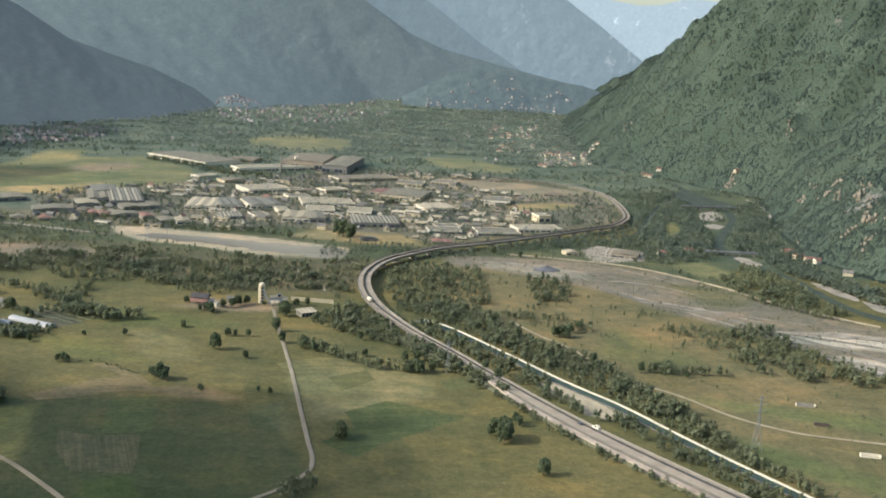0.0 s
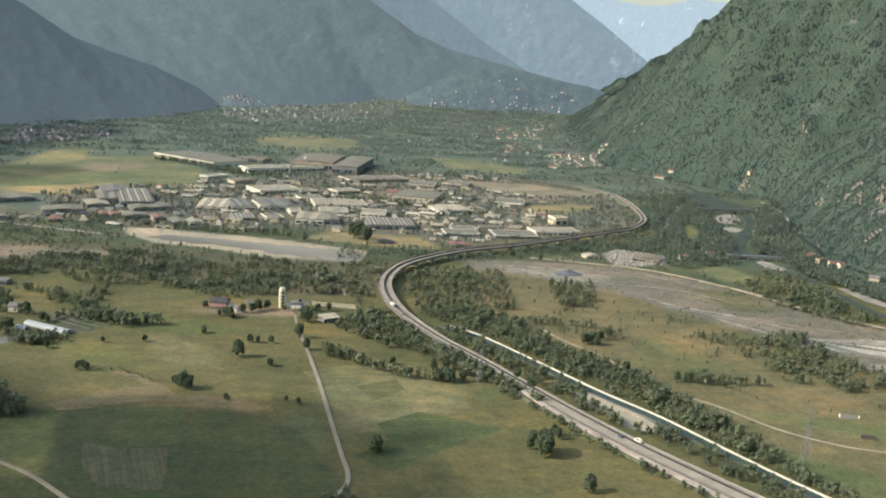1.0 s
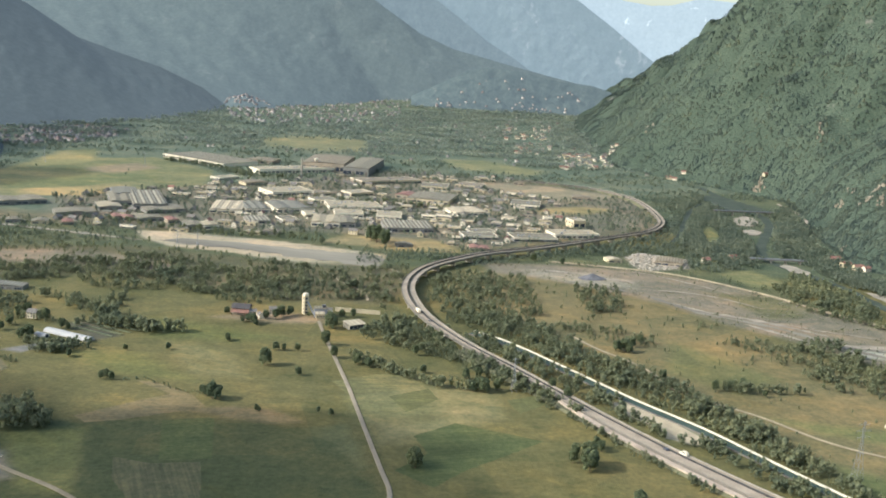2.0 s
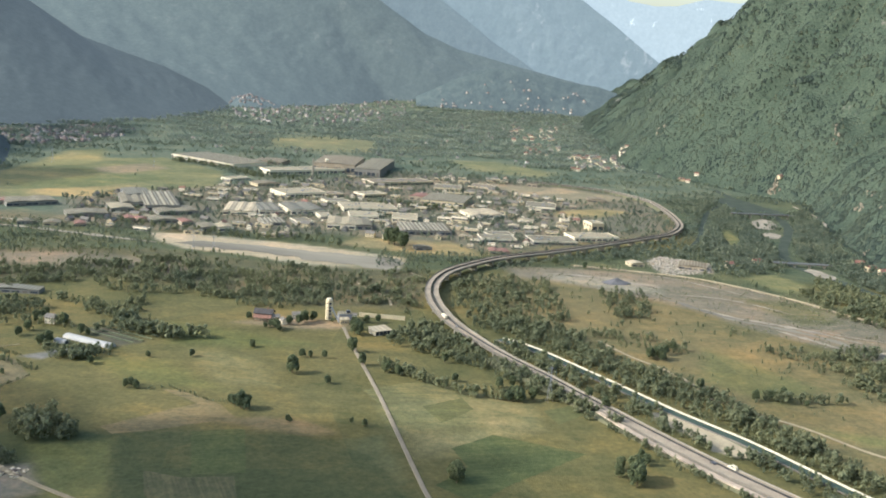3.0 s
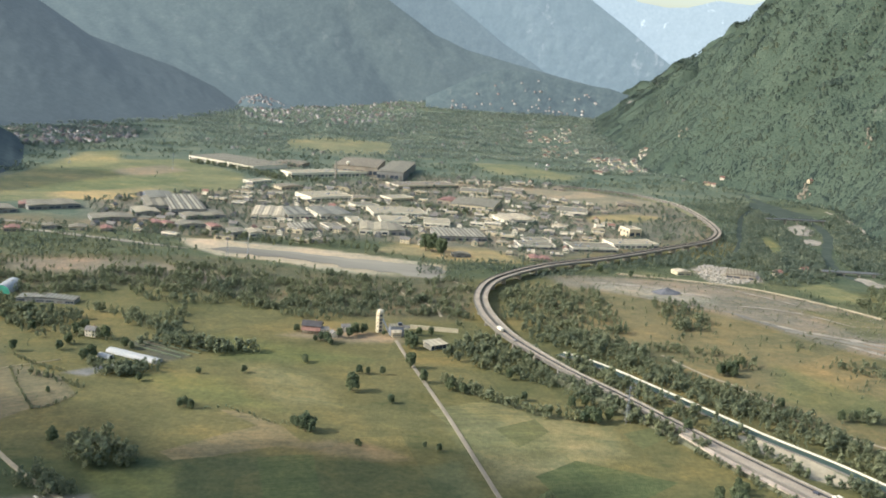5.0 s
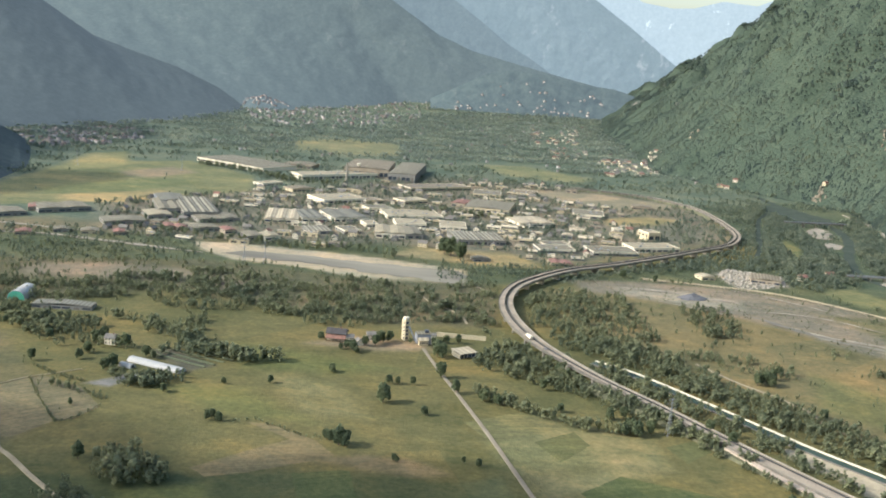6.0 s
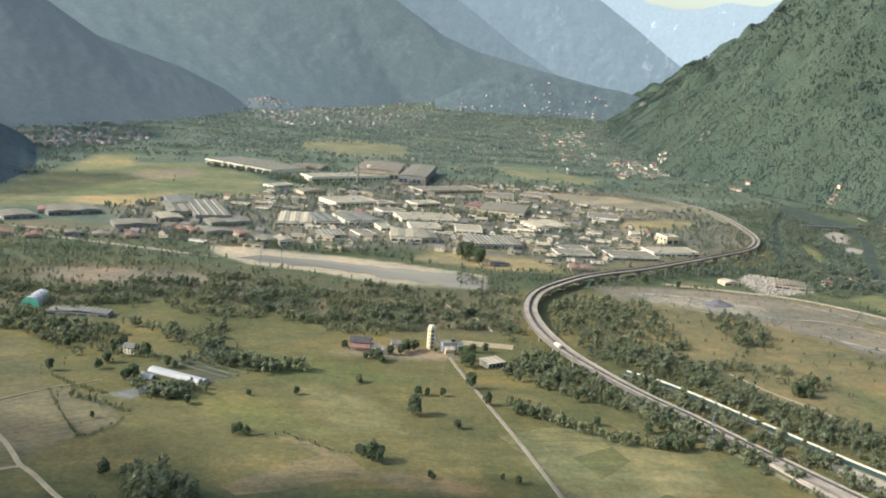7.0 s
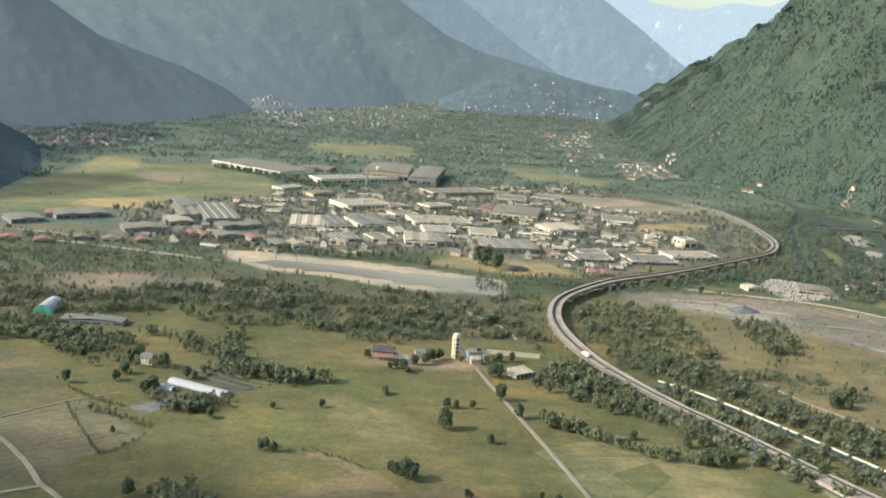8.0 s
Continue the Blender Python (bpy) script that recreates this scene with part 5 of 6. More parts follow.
def hall(x, y, length, depth, turn, h, wall, roof, ridges):
    """A works hall: walls, a roof of low gables, window bands, gates. Ridges 0: a flat roof with a rim."""
    root = new("industrial_hall")
    root.matrix_basis = pose(x, y, -0.4, 0, 0, turn)
    a, d = length / 2, depth / 2
    part("wall", box_bm(-a, -d, -0.3, a, d, h), WALLS[wall], root)
    if ridges:
        w, rise = 2 * a / ridges, min(1.6, 0.09 * 2 * a / ridges)
        for k in range(ridges):
            x0 = -a + k * w
            bm = bmesh.new()
            sec = [(x0 - 0.2, h - 0.05), (x0 + w / 2, h + rise), (x0 + w + 0.2, h - 0.05), (x0 + w + 0.2, h + 0.25), (x0 + w / 2, h + rise + 0.35), (x0 - 0.2, h + 0.25)]
            f0 = [bm.verts.new((p, -d - 0.4, z)) for p, z in sec]
            f1 = [bm.verts.new((p, d + 0.4, z)) for p, z in sec]
            for i in range(6):
                bm.faces.new((f0[i], f0[(i + 1) % 6], f1[(i + 1) % 6], f1[i]))
            bm.faces.new(f0[::-1]), bm.faces.new(f1)
            bmesh.ops.recalc_face_normals(bm, faces=bm.faces)
            part("roof", bm, ROOFS[roof], root)
    else:
        slab = part("roof", box_bm(-a + 0.3, -d + 0.3, h, a - 0.3, d - 0.3, h + 0.25), ROOFS[roof], root)
        bm = bmesh.new()
        for q in ((-a - 0.1, -d - 0.1, a + 0.1, -d + 0.3), (-a - 0.1, d - 0.3, a + 0.1, d + 0.1), (-a - 0.1, -d + 0.3, -a + 0.3, d - 0.3), (a - 0.3, -d + 0.3, a + 0.1, d - 0.3)):
            box_bm(q[0], q[1], h - 0.6, q[2], q[3], h + 0.7, bm)
        part("roof_rim", bm, M_WALL_WHITE, root)
        part("fascia", box_bm(-a - 0.15, -d - 0.5, h * 0.64, a + 0.15, -d - 0.12, h + 0.8), M_WALL_WHITE if wall in "wg" else M_WALL_CREAM, root)
        for k in range(max(1, int(length * depth / 700))):
            px_, py_ = random.uniform(-0.7, 0.7) * a, random.uniform(-0.6, 0.6) * d
            part("roof_vent", box_bm(px_ - 1.2, py_ - 0.9, h + 0.25, px_ + 1.2, py_ + 0.9, h + 1.7), M_STEEL, slab)
    n = max(2, int(length / 9))
    for k in range(n):
        x0 = -a + (k + 0.5) * length / n
        if (k + int(length)) % 3:
            part("window", box_bm(x0 - 3.9, -d - 0.08, h * 0.18, x0 + 3.9, -d + 0.02, h * 0.62), M_GLASS, root)
        else:
            part("gate", box_bm(x0 - 2.6, -d - 0.1, 0.3, x0 + 2.6, -d + 0.02, h * 0.6), M_CONCRETE_DARK, root)
    n = max(1, int(depth / 10))
    for k in range(n):
        y0 = -d + (k + 0.5) * depth / n
        part("window", box_bm(-a - 0.08, y0 - 2.2, h * 0.5, -a + 0.02, y0 + 2.2, h * 0.75), M_GLASS, root)
    return tagged(root, "low %s works hall with a %s roof" % (WALL_WORD[wall], ROOF_WORD[roof]), "industrial hall", "valley works halls")


HALLS = [
    (-572, 1567, 52, 140, 23, 9, 'g', 's', 4),
    (-615, 1564, 35, 97, 24, 8, 'g', 'g', 2),
    (-628, 1621, 42, 71, 25, 9, 'u', 'u', 1),
    (-435, 1556, 50, 88, 8, 6, 'w', 't', 3),
    (-399, 1574, 38, 78, 23, 6, 'w', 'u', 3),
    (-347, 1597, 56, 75, 27, 6, 'w', 'u', 2),
    (-266, 1486, 43, 65, 6, 7, 'w', 'p', 2),
    (-235, 1487, 25, 57, 12, 7, 'g', 'g', 1),
    (-141, 1483, 73, 66, 12, 7, 'g', 's', 9),
    (-176, 1578, 40, 51, 3, 5, 'w', 'p', 0),
    (-243, 1575, 46, 48, 11, 5, 'w', 'p', 0),
]
HALLS += [
    (-245, 1656, 91, 65, 17, 5, 'w', 'p', 0),
    (-381, 1761, 82, 61, 37, 7, 'w', 'p', 0),
    (-425, 2059, 175, 50, 37, 10, 'w', 'p', 0),
    (-364, 2176, 92, 160, -1, 19, 'b', 'b', 1),
    (-282, 2164, 55, 211, -4, 17, 'g', 'g', 1),
    (-630, 2161, 206, 97, -35, 8, 'w', 'g', 1),
    (-519, 2198, 67, 56, -9, 7, 'b', 'b', 1),
    (-219, 1998, 138, 53, 33, 6, 'b', 'b', 0),
    (-114, 1791, 78, 95, -9, 7, 'c', 'g', 1),
    (-165, 1812, 26, 47, -15, 6, 'b', 'r', 1),
    (-51, 1670, 62, 61, 22, 5, 'w', 't', 2),
]
HALLS += [
    (59, 1791, 53, 58, -6, 6, 'g', 'g', 0),
    (116, 1510, 75, 39, 19, 6, 'w', 'p', 0),
    (130, 1595, 22, 30, 21, 13, 'c', 'p', 0),
    (51, 1463, 68, 42, 13, 5, 'g', 'g', 0),
    (-31, 1449, 52, 36, 12, 5, 'g', 'g', 0),
    (-28, 1481, 39, 30, 20, 5, 'g', 'g', 0),
    (-38, 1358, 14, 25, 6, 4, 'c', 'r', 1),
    (-24, 1355, 14, 22, 6, 4, 'b', 'r', 1),
    (-751, 1496, 73, 49, 38, 6, 'g', 'g', 2),
    (-636, 1432, 57, 38, 30, 5, 'g', 'g', 1),
    (-608, 1494, 35, 46, 30, 6, 'g', 'p', 1),
]
HALLS += [
    (-526, 1502, 61, 48, 34, 5, 'g', 'g', 2),
    (-444, 1385, 23, 34, 29, 6, 'g', 'g', 1),
    (-422, 1390, 22, 29, 30, 6, 'w', 'p', 1),
    (-369, 1468, 36, 44, 21, 4, 'g', 's', 5),
    (-326, 1481, 26, 35, 30, 5, 'g', 'g', 0),
    (-302, 1544, 19, 35, 22, 5, 'w', 'p', 0),
    (-351, 1607, 40, 31, 37, 5, 'w', 'p', 0),
    (178, 1927, 37, 32, -4, 5, 'b', 'b', 1),
    (-529, 1898, 48, 28, 53, 4, 'w', 'p', 0),
    (-462, 1852, 48, 32, 42, 5, 'c', 'b', 1),
    (-324, 1772, 33, 32, 35, 5, 'b', 'b', 0),
]
HALLS += [
    (-763, 1312, 19, 20, 22, 4, 'c', 'r', 1),
    (-721, 1312, 19, 22, 21, 4, 'b', 'r', 1),
    (-685, 1343, 20, 20, 22, 4, 'g', 'g', 1),
    (-649, 1347, 23, 23, 21, 4, 'c', 'g', 1),
    (-613, 1353, 15, 23, 21, 4, 'b', 'r', 1),
]
HALLS += [
    (-255, 1798, 49, 36, 39, 6, 'c', 'p', 0),
    (-115, 1962, 53, 61, -3, 5, 'c', 'g', 0),
    (-44, 2015, 50, 54, -15, 4, 'b', 'b', 0),
    (-304, 1695, 41, 34, 31, 5, 'w', 'g', 0),
    (-784, 1485, 18, 36, 24, 5, 'b', 'r', 1),
    (-802, 1436, 43, 45, 40, 5, 'g', 'g', 1),
    (-566, 1412, 14, 25, 22, 5, 'b', 'r', 1),
    (-549, 1411, 14, 21, 37, 5, 'b', 'r', 1),
    (-519, 1419, 36, 26, 33, 5, 'g', 'g', 1),
    (-485, 1415, 16, 27, 34, 5, 'b', 'r', 1),
    (-136, 1348, 23, 15, 19, 3.5, 'g', 'g', 1),
]
for row in HALLS:
    hall(*row[:9])

spare = 0
while spare < 92:
    x, y = random.uniform(-640, 120), random.uniform(1330, 2150)
    if bool(inside(np.array([x]), np.array([y]), COVER[2][1])[0]) and all(math.hypot(x - q[0], y - q[1]) > 9 + 0.55 * max(q[2], q[3]) for q in HALLS) and edge_gap(np.array([x]), np.array([y]), ROAD_GAP, False)[0] > 30 \
            and not any(bool(inside(np.array([x]), np.array([y]), q[1])[0]) for q in COVER[3:11]):
        row = (x, y, random.uniform(9, 30), random.uniform(7, 16), random.uniform(-14, 4), random.uniform(3.0, 5.5), random.choice("wcccggb"), random.choice("pggttbbs"), random.choice((0, 0, 1, 2)))
        HALLS.append(row)
        hall(*row)
        spare += 1


def house_proto(w, d, h, wall, roof, label):
    root = new("house")
    part("wall", box_bm(-w / 2, -d / 2, -0.5, w / 2, d / 2, h), WALLS[wall], root)
    rise = d * 0.32
    bm = prism_bm([(-d / 2 - 0.6, h - 0.3), (0, h + rise), (d / 2 + 0.6, h - 0.3), (d / 2 + 0.6, h), (0, h + rise + 0.35), (-d / 2 - 0.6, h)], -w / 2 - 0.5, w / 2 + 0.5)
    cover_ = part("roof", bm, roof, root)
    for s in (-1, 1):
        bm = prism_bm([(-d / 2, h), (d / 2, h), (0, h + rise)], s * w / 2 - 0.15, s * w / 2 + 0.002)
        part("gable", bm, WALLS[wall], root)
    for k in range(3):
        x0 = -w / 2 + (k + 0.5) * w / 3
        for z in (1.0, 3.7)[: 1 if h < 4.5 else 2]:
            part("window", box_bm(x0 - 0.5, -d / 2 - 0.05, z, x0 + 0.5, -d / 2 + 0.02, z + 1.3), M_GLASS, root)
            part("window", box_bm(-w / 2 - 0.05, -d / 2 + (k + 0.5) * d / 3 - 0.5, z, -w / 2 + 0.02, -d / 2 + (k + 0.5) * d / 3 + 0.5, z + 1.3), M_GLASS, root)
    part("chimney", box_bm(w * 0.2, -0.4, h + rise * 0.4, w * 0.2 + 0.8, 0.4, h + rise + 1.2), M_TILE, cover_)
    return tagged(root, label, "house", "valley houses")


HOUSES = [house_proto(11, 8.5, 5.8, "w", M_TILE, "white rendered house with a red tiled roof"), house_proto(13, 9, 5.6, "c", M_SLATE, "cream house with a grey stone roof"),
          house_proto(9, 8, 5.6, "w", M_SLATE, "small white house with a grey stone roof"), house_proto(14, 9, 6.2, "c", M_TILE, "long cream house with a red tiled roof"),
          house_proto(12, 8, 3.6, "g", M_SLATE, "low grey outbuilding with a stone roof")]
placed = set()


def put_house(k, x, y, turn, z=-0.4, s=1.0):
    m = pose(x, y, z, 0, 0, turn) @ Matrix.Diagonal((s, s, s, 1))
    if k in placed:
        copy_thing(HOUSES[k], Matrix()).matrix_basis = m
    else:
        placed.add(k)
        HOUSES[k].matrix_basis = m


taken = [(r_[0], r_[1], max(r_[2], r_[3]) * 0.55) for r_ in HALLS]


def free_spot(x, y, r):
    return all(math.hypot(x - a, y - c) > r + q for a, c, q in taken)


for x, y in [(-259, 955)]:
    put_house(2, x, y, 12, -0.4, 0.8)
# dwellings and sheds between the works halls
works = COVER[2][1]
bx = [p[0] for p in works]
by = [p[1] for p in works]
count = 0
while count < 110:
    x, y = random.uniform(min(bx), 130), random.uniform(min(by), max(by))
    inside_ = bool(inside(np.array([x]), np.array([y]), works)[0])
    if not inside_ or y > 2280 or not free_spot(x, y, 9) or edge_gap(np.array([x]), np.array([y]), ROAD_GAP, False)[0] < 22:
        continue
    if any(bool(inside(np.array([x]), np.array([y]), c[1])[0]) for c in COVER[3:11]):
        continue
    taken.append((x, y, 9))
    put_house(random.choice((0, 1, 2, 4, 4, 4, 4, 1, 2)), x, y, random.choice((-8, 82, -4, 86)) + random.uniform(-5, 5))
    count += 1

# trees and hedges between the works halls
def off_roofs(s):
    ok = np.ones(len(s), bool)
    for r_ in HALLS:
        a = radians(r_[4])
        dx, dy = s[:, 0] - r_[0], s[:, 1] - r_[1]
        u, v = dx * math.cos(a) + dy * math.sin(a), dy * math.cos(a) - dx * math.sin(a)
        ok &= (np.abs(u) > r_[2] / 2 + 3) | (np.abs(v) > r_[3] / 2 + 3)
    for x, y, r_ in taken:
        ok &= np.hypot(s[:, 0] - x, s[:, 1] - y) > min(r_, 9)
    for q_ in COVER[3:11]:
        ok &= ~inside(s[:, 0], s[:, 1], q_[1])
    return s[ok]


for gap, lo_, hi_, thin, size in ((8.5, 5, 9, 0.48, 50), (15, 4, 8, 0.2, 90)):
    forest("works_trees", off_roofs(clear(fill(COVER[2][1], gap, lo_, hi_, thin=thin, size=size), 14)), MID, M_LEAF_HAZED, "dark trees and hedges between the works halls")

# villages at the foot of the eastern slope, built along the slope
for poly, n in (([(98, 3917), (283, 3975), (215, 3288), (57, 3164)], 42), ([(210, 2781), (416, 2948), (348, 2539), (177, 2397)], 56), ([(80, 3125), (237, 3064), (159, 2747), (72, 2788)], 16)):
    xs_, ys_ = [p[0] for p in poly], [p[1] for p in poly]
    c = 0
    while c < n:
        x, y = random.uniform(min(xs_), max(xs_)), random.uniform(min(ys_), max(ys_))
        if bool(inside(np.array([x]), np.array([y]), poly)[0]):
            z = max(0.0, float(slope_height(np.array([x]), np.array([y]))[0]))
            put_house(random.choice((0, 1, 2, 2)), x, y, random.uniform(-25, 25), z - 1.0, 1.0)
            c += 1
for x, y in [(501, 1405), (511, 1384), (520, 1379), (536, 1303), (497, 1437)] + [(442, 2372), (453, 2355), (478, 2379), (616, 2184), (336, 1397), (290, 1367)]:
    z = max(0.0, float(slope_height(np.array([x]), np.array([y]))[0]))
    put_house(random.choice((0, 1, 3)), x, y, random.uniform(-30, 30), z - 1.0)

# the far towns: too many houses to count, joined
def town(name, spots, label):
    V, T, n = [], [], 0
    for x, y, z, w, d, h in spots:
        a = rng.uniform(-0.5, 0.5)
        base = np.array([(-w, -d, -2), (w, -d, -2), (w, d, -2), (-w, d, -2), (-w, -d, h), (w, -d, h), (w, d, h), (-w, d, h), (-w, 0, h + d * 0.3), (w, 0, h + d * 0.3)], float) * 0.5
        base[:, 2] *= 2
        q = np.c_[base[:, 0] * math.cos(a) - base[:, 1] * math.sin(a) + x, base[:, 0] * math.sin(a) + base[:, 1] * math.cos(a) + y, base[:, 2] + z]
        f = np.array([(0, 1, 5), (0, 5, 4), (1, 2, 6), (1, 6, 5), (2, 3, 7), (2, 7, 6), (3, 0, 4), (3, 4, 7), (4, 5, 9), (4, 9, 8), (6, 7, 8), (6, 8, 9), (4, 8, 7), (5, 6, 9)])
        V.append(q), T.append(f + n)
        n += 10
    ob = link_np(name, np.vstack(V), np.vstack(T), M_TOWN)
    ob.data.materials.append(M_TOWN_ROOF)
    ob.data.polygons.foreach_set("material_index", np.tile([0] * 8 + [1] * 4 + [0] * 2, len(spots)).astype(np.int32))
    return tagged(ob, label, "town", kind="stuff")


m, nt, b = mat("town_walls", 0.9, 0.1)
geo = nt.nodes.new("ShaderNodeNewGeometry")
nt.links.new(ramp(nt, geo.outputs["Random Per Island"], [(0.0, (0.20, 0.17, 0.14)), (0.45, (0.28, 0.25, 0.20)), (0.8, (0.36, 0.325, 0.265)), (1.0, (0.50, 0.46, 0.385))]), b.inputs["Base Color"])
M_TOWN = m
m, nt, b = mat("town_roofs", 0.9, 0.1)
geo = nt.nodes.new("ShaderNodeNewGeometry")
nt.links.new(ramp(nt, geo.outputs["Random Per Island"], [(0.0, (0.20, 0.12, 0.09)), (0.35, (0.17, 0.15, 0.13)), (0.7, (0.19, 0.18, 0.165)), (1.0, (0.26, 0.17, 0.12))]), b.inputs["Base Color"])
M_TOWN_ROOF = m


def in_patch(poly, n):
    xs_, ys_ = [p[0] for p in poly], [p[1] for p in poly]
    x, y = rng.uniform(min(xs_), max(xs_), n * 6), rng.uniform(min(ys_), max(ys_), n * 6)
    ok = inside(x, y, poly)
    return list(zip(x[ok][:n], y[ok][:n]))


spots = [(x, y, 0, rng.uniform(6, 11), rng.uniform(6, 8), rng.uniform(3, 5)) for x, y in in_patch([(-1315, 2546), (-1192, 2748), (-1042, 2811), (-971, 2539), (-1026, 2312), (-1140, 2222)], 170)]
town("town", spots, "small town of pale and red-roofed houses under a dark slope")
spots = [(x, y, float(rise(np.array(x), np.array(y))), rng.uniform(6, 15), rng.uniform(6, 9), rng.uniform(3, 7)) for x, y in in_patch([(-1087, 4063), (-901, 4648), (-332, 5150), (-347, 4000), (-609, 3231), (-881, 3403)], 260)]
spots += [(x, y, float(rise(np.array(x), np.array(y))), rng.uniform(7, 13), rng.uniform(7, 9), rng.uniform(3, 6)) for x, y in in_patch([(-338, 5387), (888, 6907), (707, 6220), (-267, 4710)], 110)]
for _ in range(150):
    y = rng.uniform(2400, 4700)
    x = rng.uniform(-900, np.interp(y, fy, fx) - 40)
    if not any(bool(inside(np.array([x]), np.array([y]), q[1])[0]) for q in COVER[3:11]):
        spots.append((x, y, float(rise(np.array(x), np.array(y))), rng.uniform(6, 9), rng.uniform(5, 7), rng.uniform(2.5, 4)))
town("town", spots, "distant town of pale buildings at the mountain foot")

# hamlet on its knoll above the far town
kx, ky = [(-1001, 4094)][0]
v, f = [], []
for i in range(9):
    for j in range(20):
        r_, a_ = i / 8, j / 20 * 6.283
        v.append((kx + 150 * r_ * math.cos(a_), ky + 110 * r_ * math.sin(a_), 45 * (1 - r_ ** 1.6) * (1 + 0.15 * math.sin(3 * a_)) - 2))
for i in range(8):
    for j in range(20):
        f.append((i * 20 + j, i * 20 + (j + 1) % 20, (i + 1) * 20 + (j + 1) % 20, (i + 1) * 20 + j))
# The knoll shares the middle ridge's haze emission.
tagged(link("knoll", v, f, M_FAR_B, None, True), "wooded knoll with a hamlet above the far town", "hill", kind="structure")
spots = []
for _ in range(70):
    r_, a_ = rng.uniform(0.0, 0.8), rng.uniform(3.0, 6.4)
    spots.append((kx + 150 * r_ * math.cos(a_), ky + 110 * r_ * math.sin(a_), 45 * (1 - r_ ** 1.6) * (1 + 0.15 * math.sin(3 * a_)) - 3, rng.uniform(7, 11), 7, rng.uniform(3, 6)))
town("hamlet", spots, "bright hamlet on a knoll above the far town")

# villages along the foot of the hazy mountain
(ax, ay, az), (ex, ey, ez) = [(-153, 4753, 45), (362, 4757, 60)]
spots = []
for _ in range(70):
    k = rng.uniform() ** 0.8
    up = rng.uniform(-6, 16)
    spots.append((ax + (ex - ax) * k, ay + (ey - ay) * k + up * 1.6, az + (ez - az) * k + up, rng.uniform(7, 12), 8, rng.uniform(3, 6)))
town("village", spots, "pale village houses along the mountain foot")

spots = []
for _ in range(54):
    u, w = rng.uniform(0.12, 0.95), 0.12 + 0.7 * rng.uniform() ** 2.4
    p = between(HILL_FOOT, np.array([u]))[0] * (1 - w) + between(HILL_CREST, np.array([u]))[0] * w
    spots.append((p[0], p[1] - 12, p[2] + 2, rng.uniform(6, 12), 8, rng.uniform(3, 6)))
town("village", spots, "pale houses scattered over the hazy foothill")

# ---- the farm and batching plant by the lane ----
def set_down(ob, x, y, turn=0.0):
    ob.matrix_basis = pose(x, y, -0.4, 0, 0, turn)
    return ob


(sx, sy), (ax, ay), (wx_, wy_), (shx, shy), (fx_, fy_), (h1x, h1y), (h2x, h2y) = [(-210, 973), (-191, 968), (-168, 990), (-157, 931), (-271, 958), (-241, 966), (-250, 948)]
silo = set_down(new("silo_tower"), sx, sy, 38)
part("shaft", box_bm(-2.6, -2.6, -0.3, 2.6, 2.6, 19.5), M_WALL_CREAM, silo)
part("head_house", box_bm(-1.8, -1.8, 19.5, 2.2, 2.2, 21.4), M_WALL_WHITE, silo)
for z in (3, 7, 11, 15):
    part("stain_band", box_bm(-2.66, -2.66, z, 2.66, 2.66, z + 0.25), M_WALL_GREY, silo)
# Dark windows, enlarged on the front face to imitate its shade.
for z in (1, 4.6, 8.2, 11.6, 15.6):
    part("opening", box_bm(-1.6, -2.72, z, 0.9, -2.55, z + 1.9), M_GLASS, silo)
    part("opening", box_bm(-2.72, -1.5, z + 0.2, -2.55, -0.2, z + 1.7), M_GLASS, silo)
part("pipe", tube_bm([(2.9, 0, 0), (2.9, 0, 20)], [0.25, 0.25]), M_STEEL, silo)
tagged(silo, "tall white concrete silo tower beside the batching plant", "silo")
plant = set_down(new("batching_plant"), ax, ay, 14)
part("hall", box_bm(-9, -4, -0.3, 4, 6, 8.8), M_WALL_BLUE, plant)
part("hall_roof", box_bm(-9.3, -4.3, 8.8, 4.3, 6.3, 9.15), M_ROOF_GREY, plant)
part("gate", box_bm(-8.4, -4.1, -0.2, -4.9, -3.95, 4.2), M_DARKPAINT, plant)
part("conveyor", tube_bm([(-9.5, 1, 2.0), (-15.5, 3.5, 14.0)], [0.8, 0.8], 4), M_STEEL, plant)
part("hopper", box_bm(-1, -1, 9.16, 2.4, 2.4, 11.6), M_DARKPAINT, plant)
part("annex", box_bm(4.02, -4.4, -0.3, 9, 3, 8), M_WALL_WHITE, plant)
part("annex_roof", prism_bm([(-4.8, 8.0), (-0.7, 9.0), (3.4, 8.0), (3.4, 8.3), (-0.7, 9.4), (-4.8, 8.3)], 3.9, 9.3), M_SLATE, plant)
part("office", box_bm(-8, -9.5, -0.3, 0.5, -4.5, 4.6), M_WALL_CREAM, plant)
part("office_roof", prism_bm([(-10.2, 4.5), (-7, 6.6), (-4.4, 4.5), (-4.4, 4.8), (-7, 7.0), (-10.2, 4.8)], -8.5, 1.0), M_ROOF_TAN, plant)
for k in range(4):
    part("window", box_bm(-7.3 + k * 2, -9.56, 1.6, -6.2 + k * 2, -9.48, 3.0), M_GLASS, plant)
for k in range(2):
    part("window", box_bm(5 + k * 2.1, -4.46, 2.5, 6.1 + k * 2.1, -4.38, 6.0), M_GLASS, plant)
tagged(plant, "blue-grey batching plant with a white annex and tiled office", "plant building")
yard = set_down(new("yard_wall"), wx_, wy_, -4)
for k in range(13):
    part("panel", box_bm(-14 + k * 3.6, -0.3, -0.3, -14 + k * 3.6 + 3.5, 0.3, 4.0), M_WALL_CREAM, yard)
tagged(yard, "long pale concrete yard wall of panels", "wall")
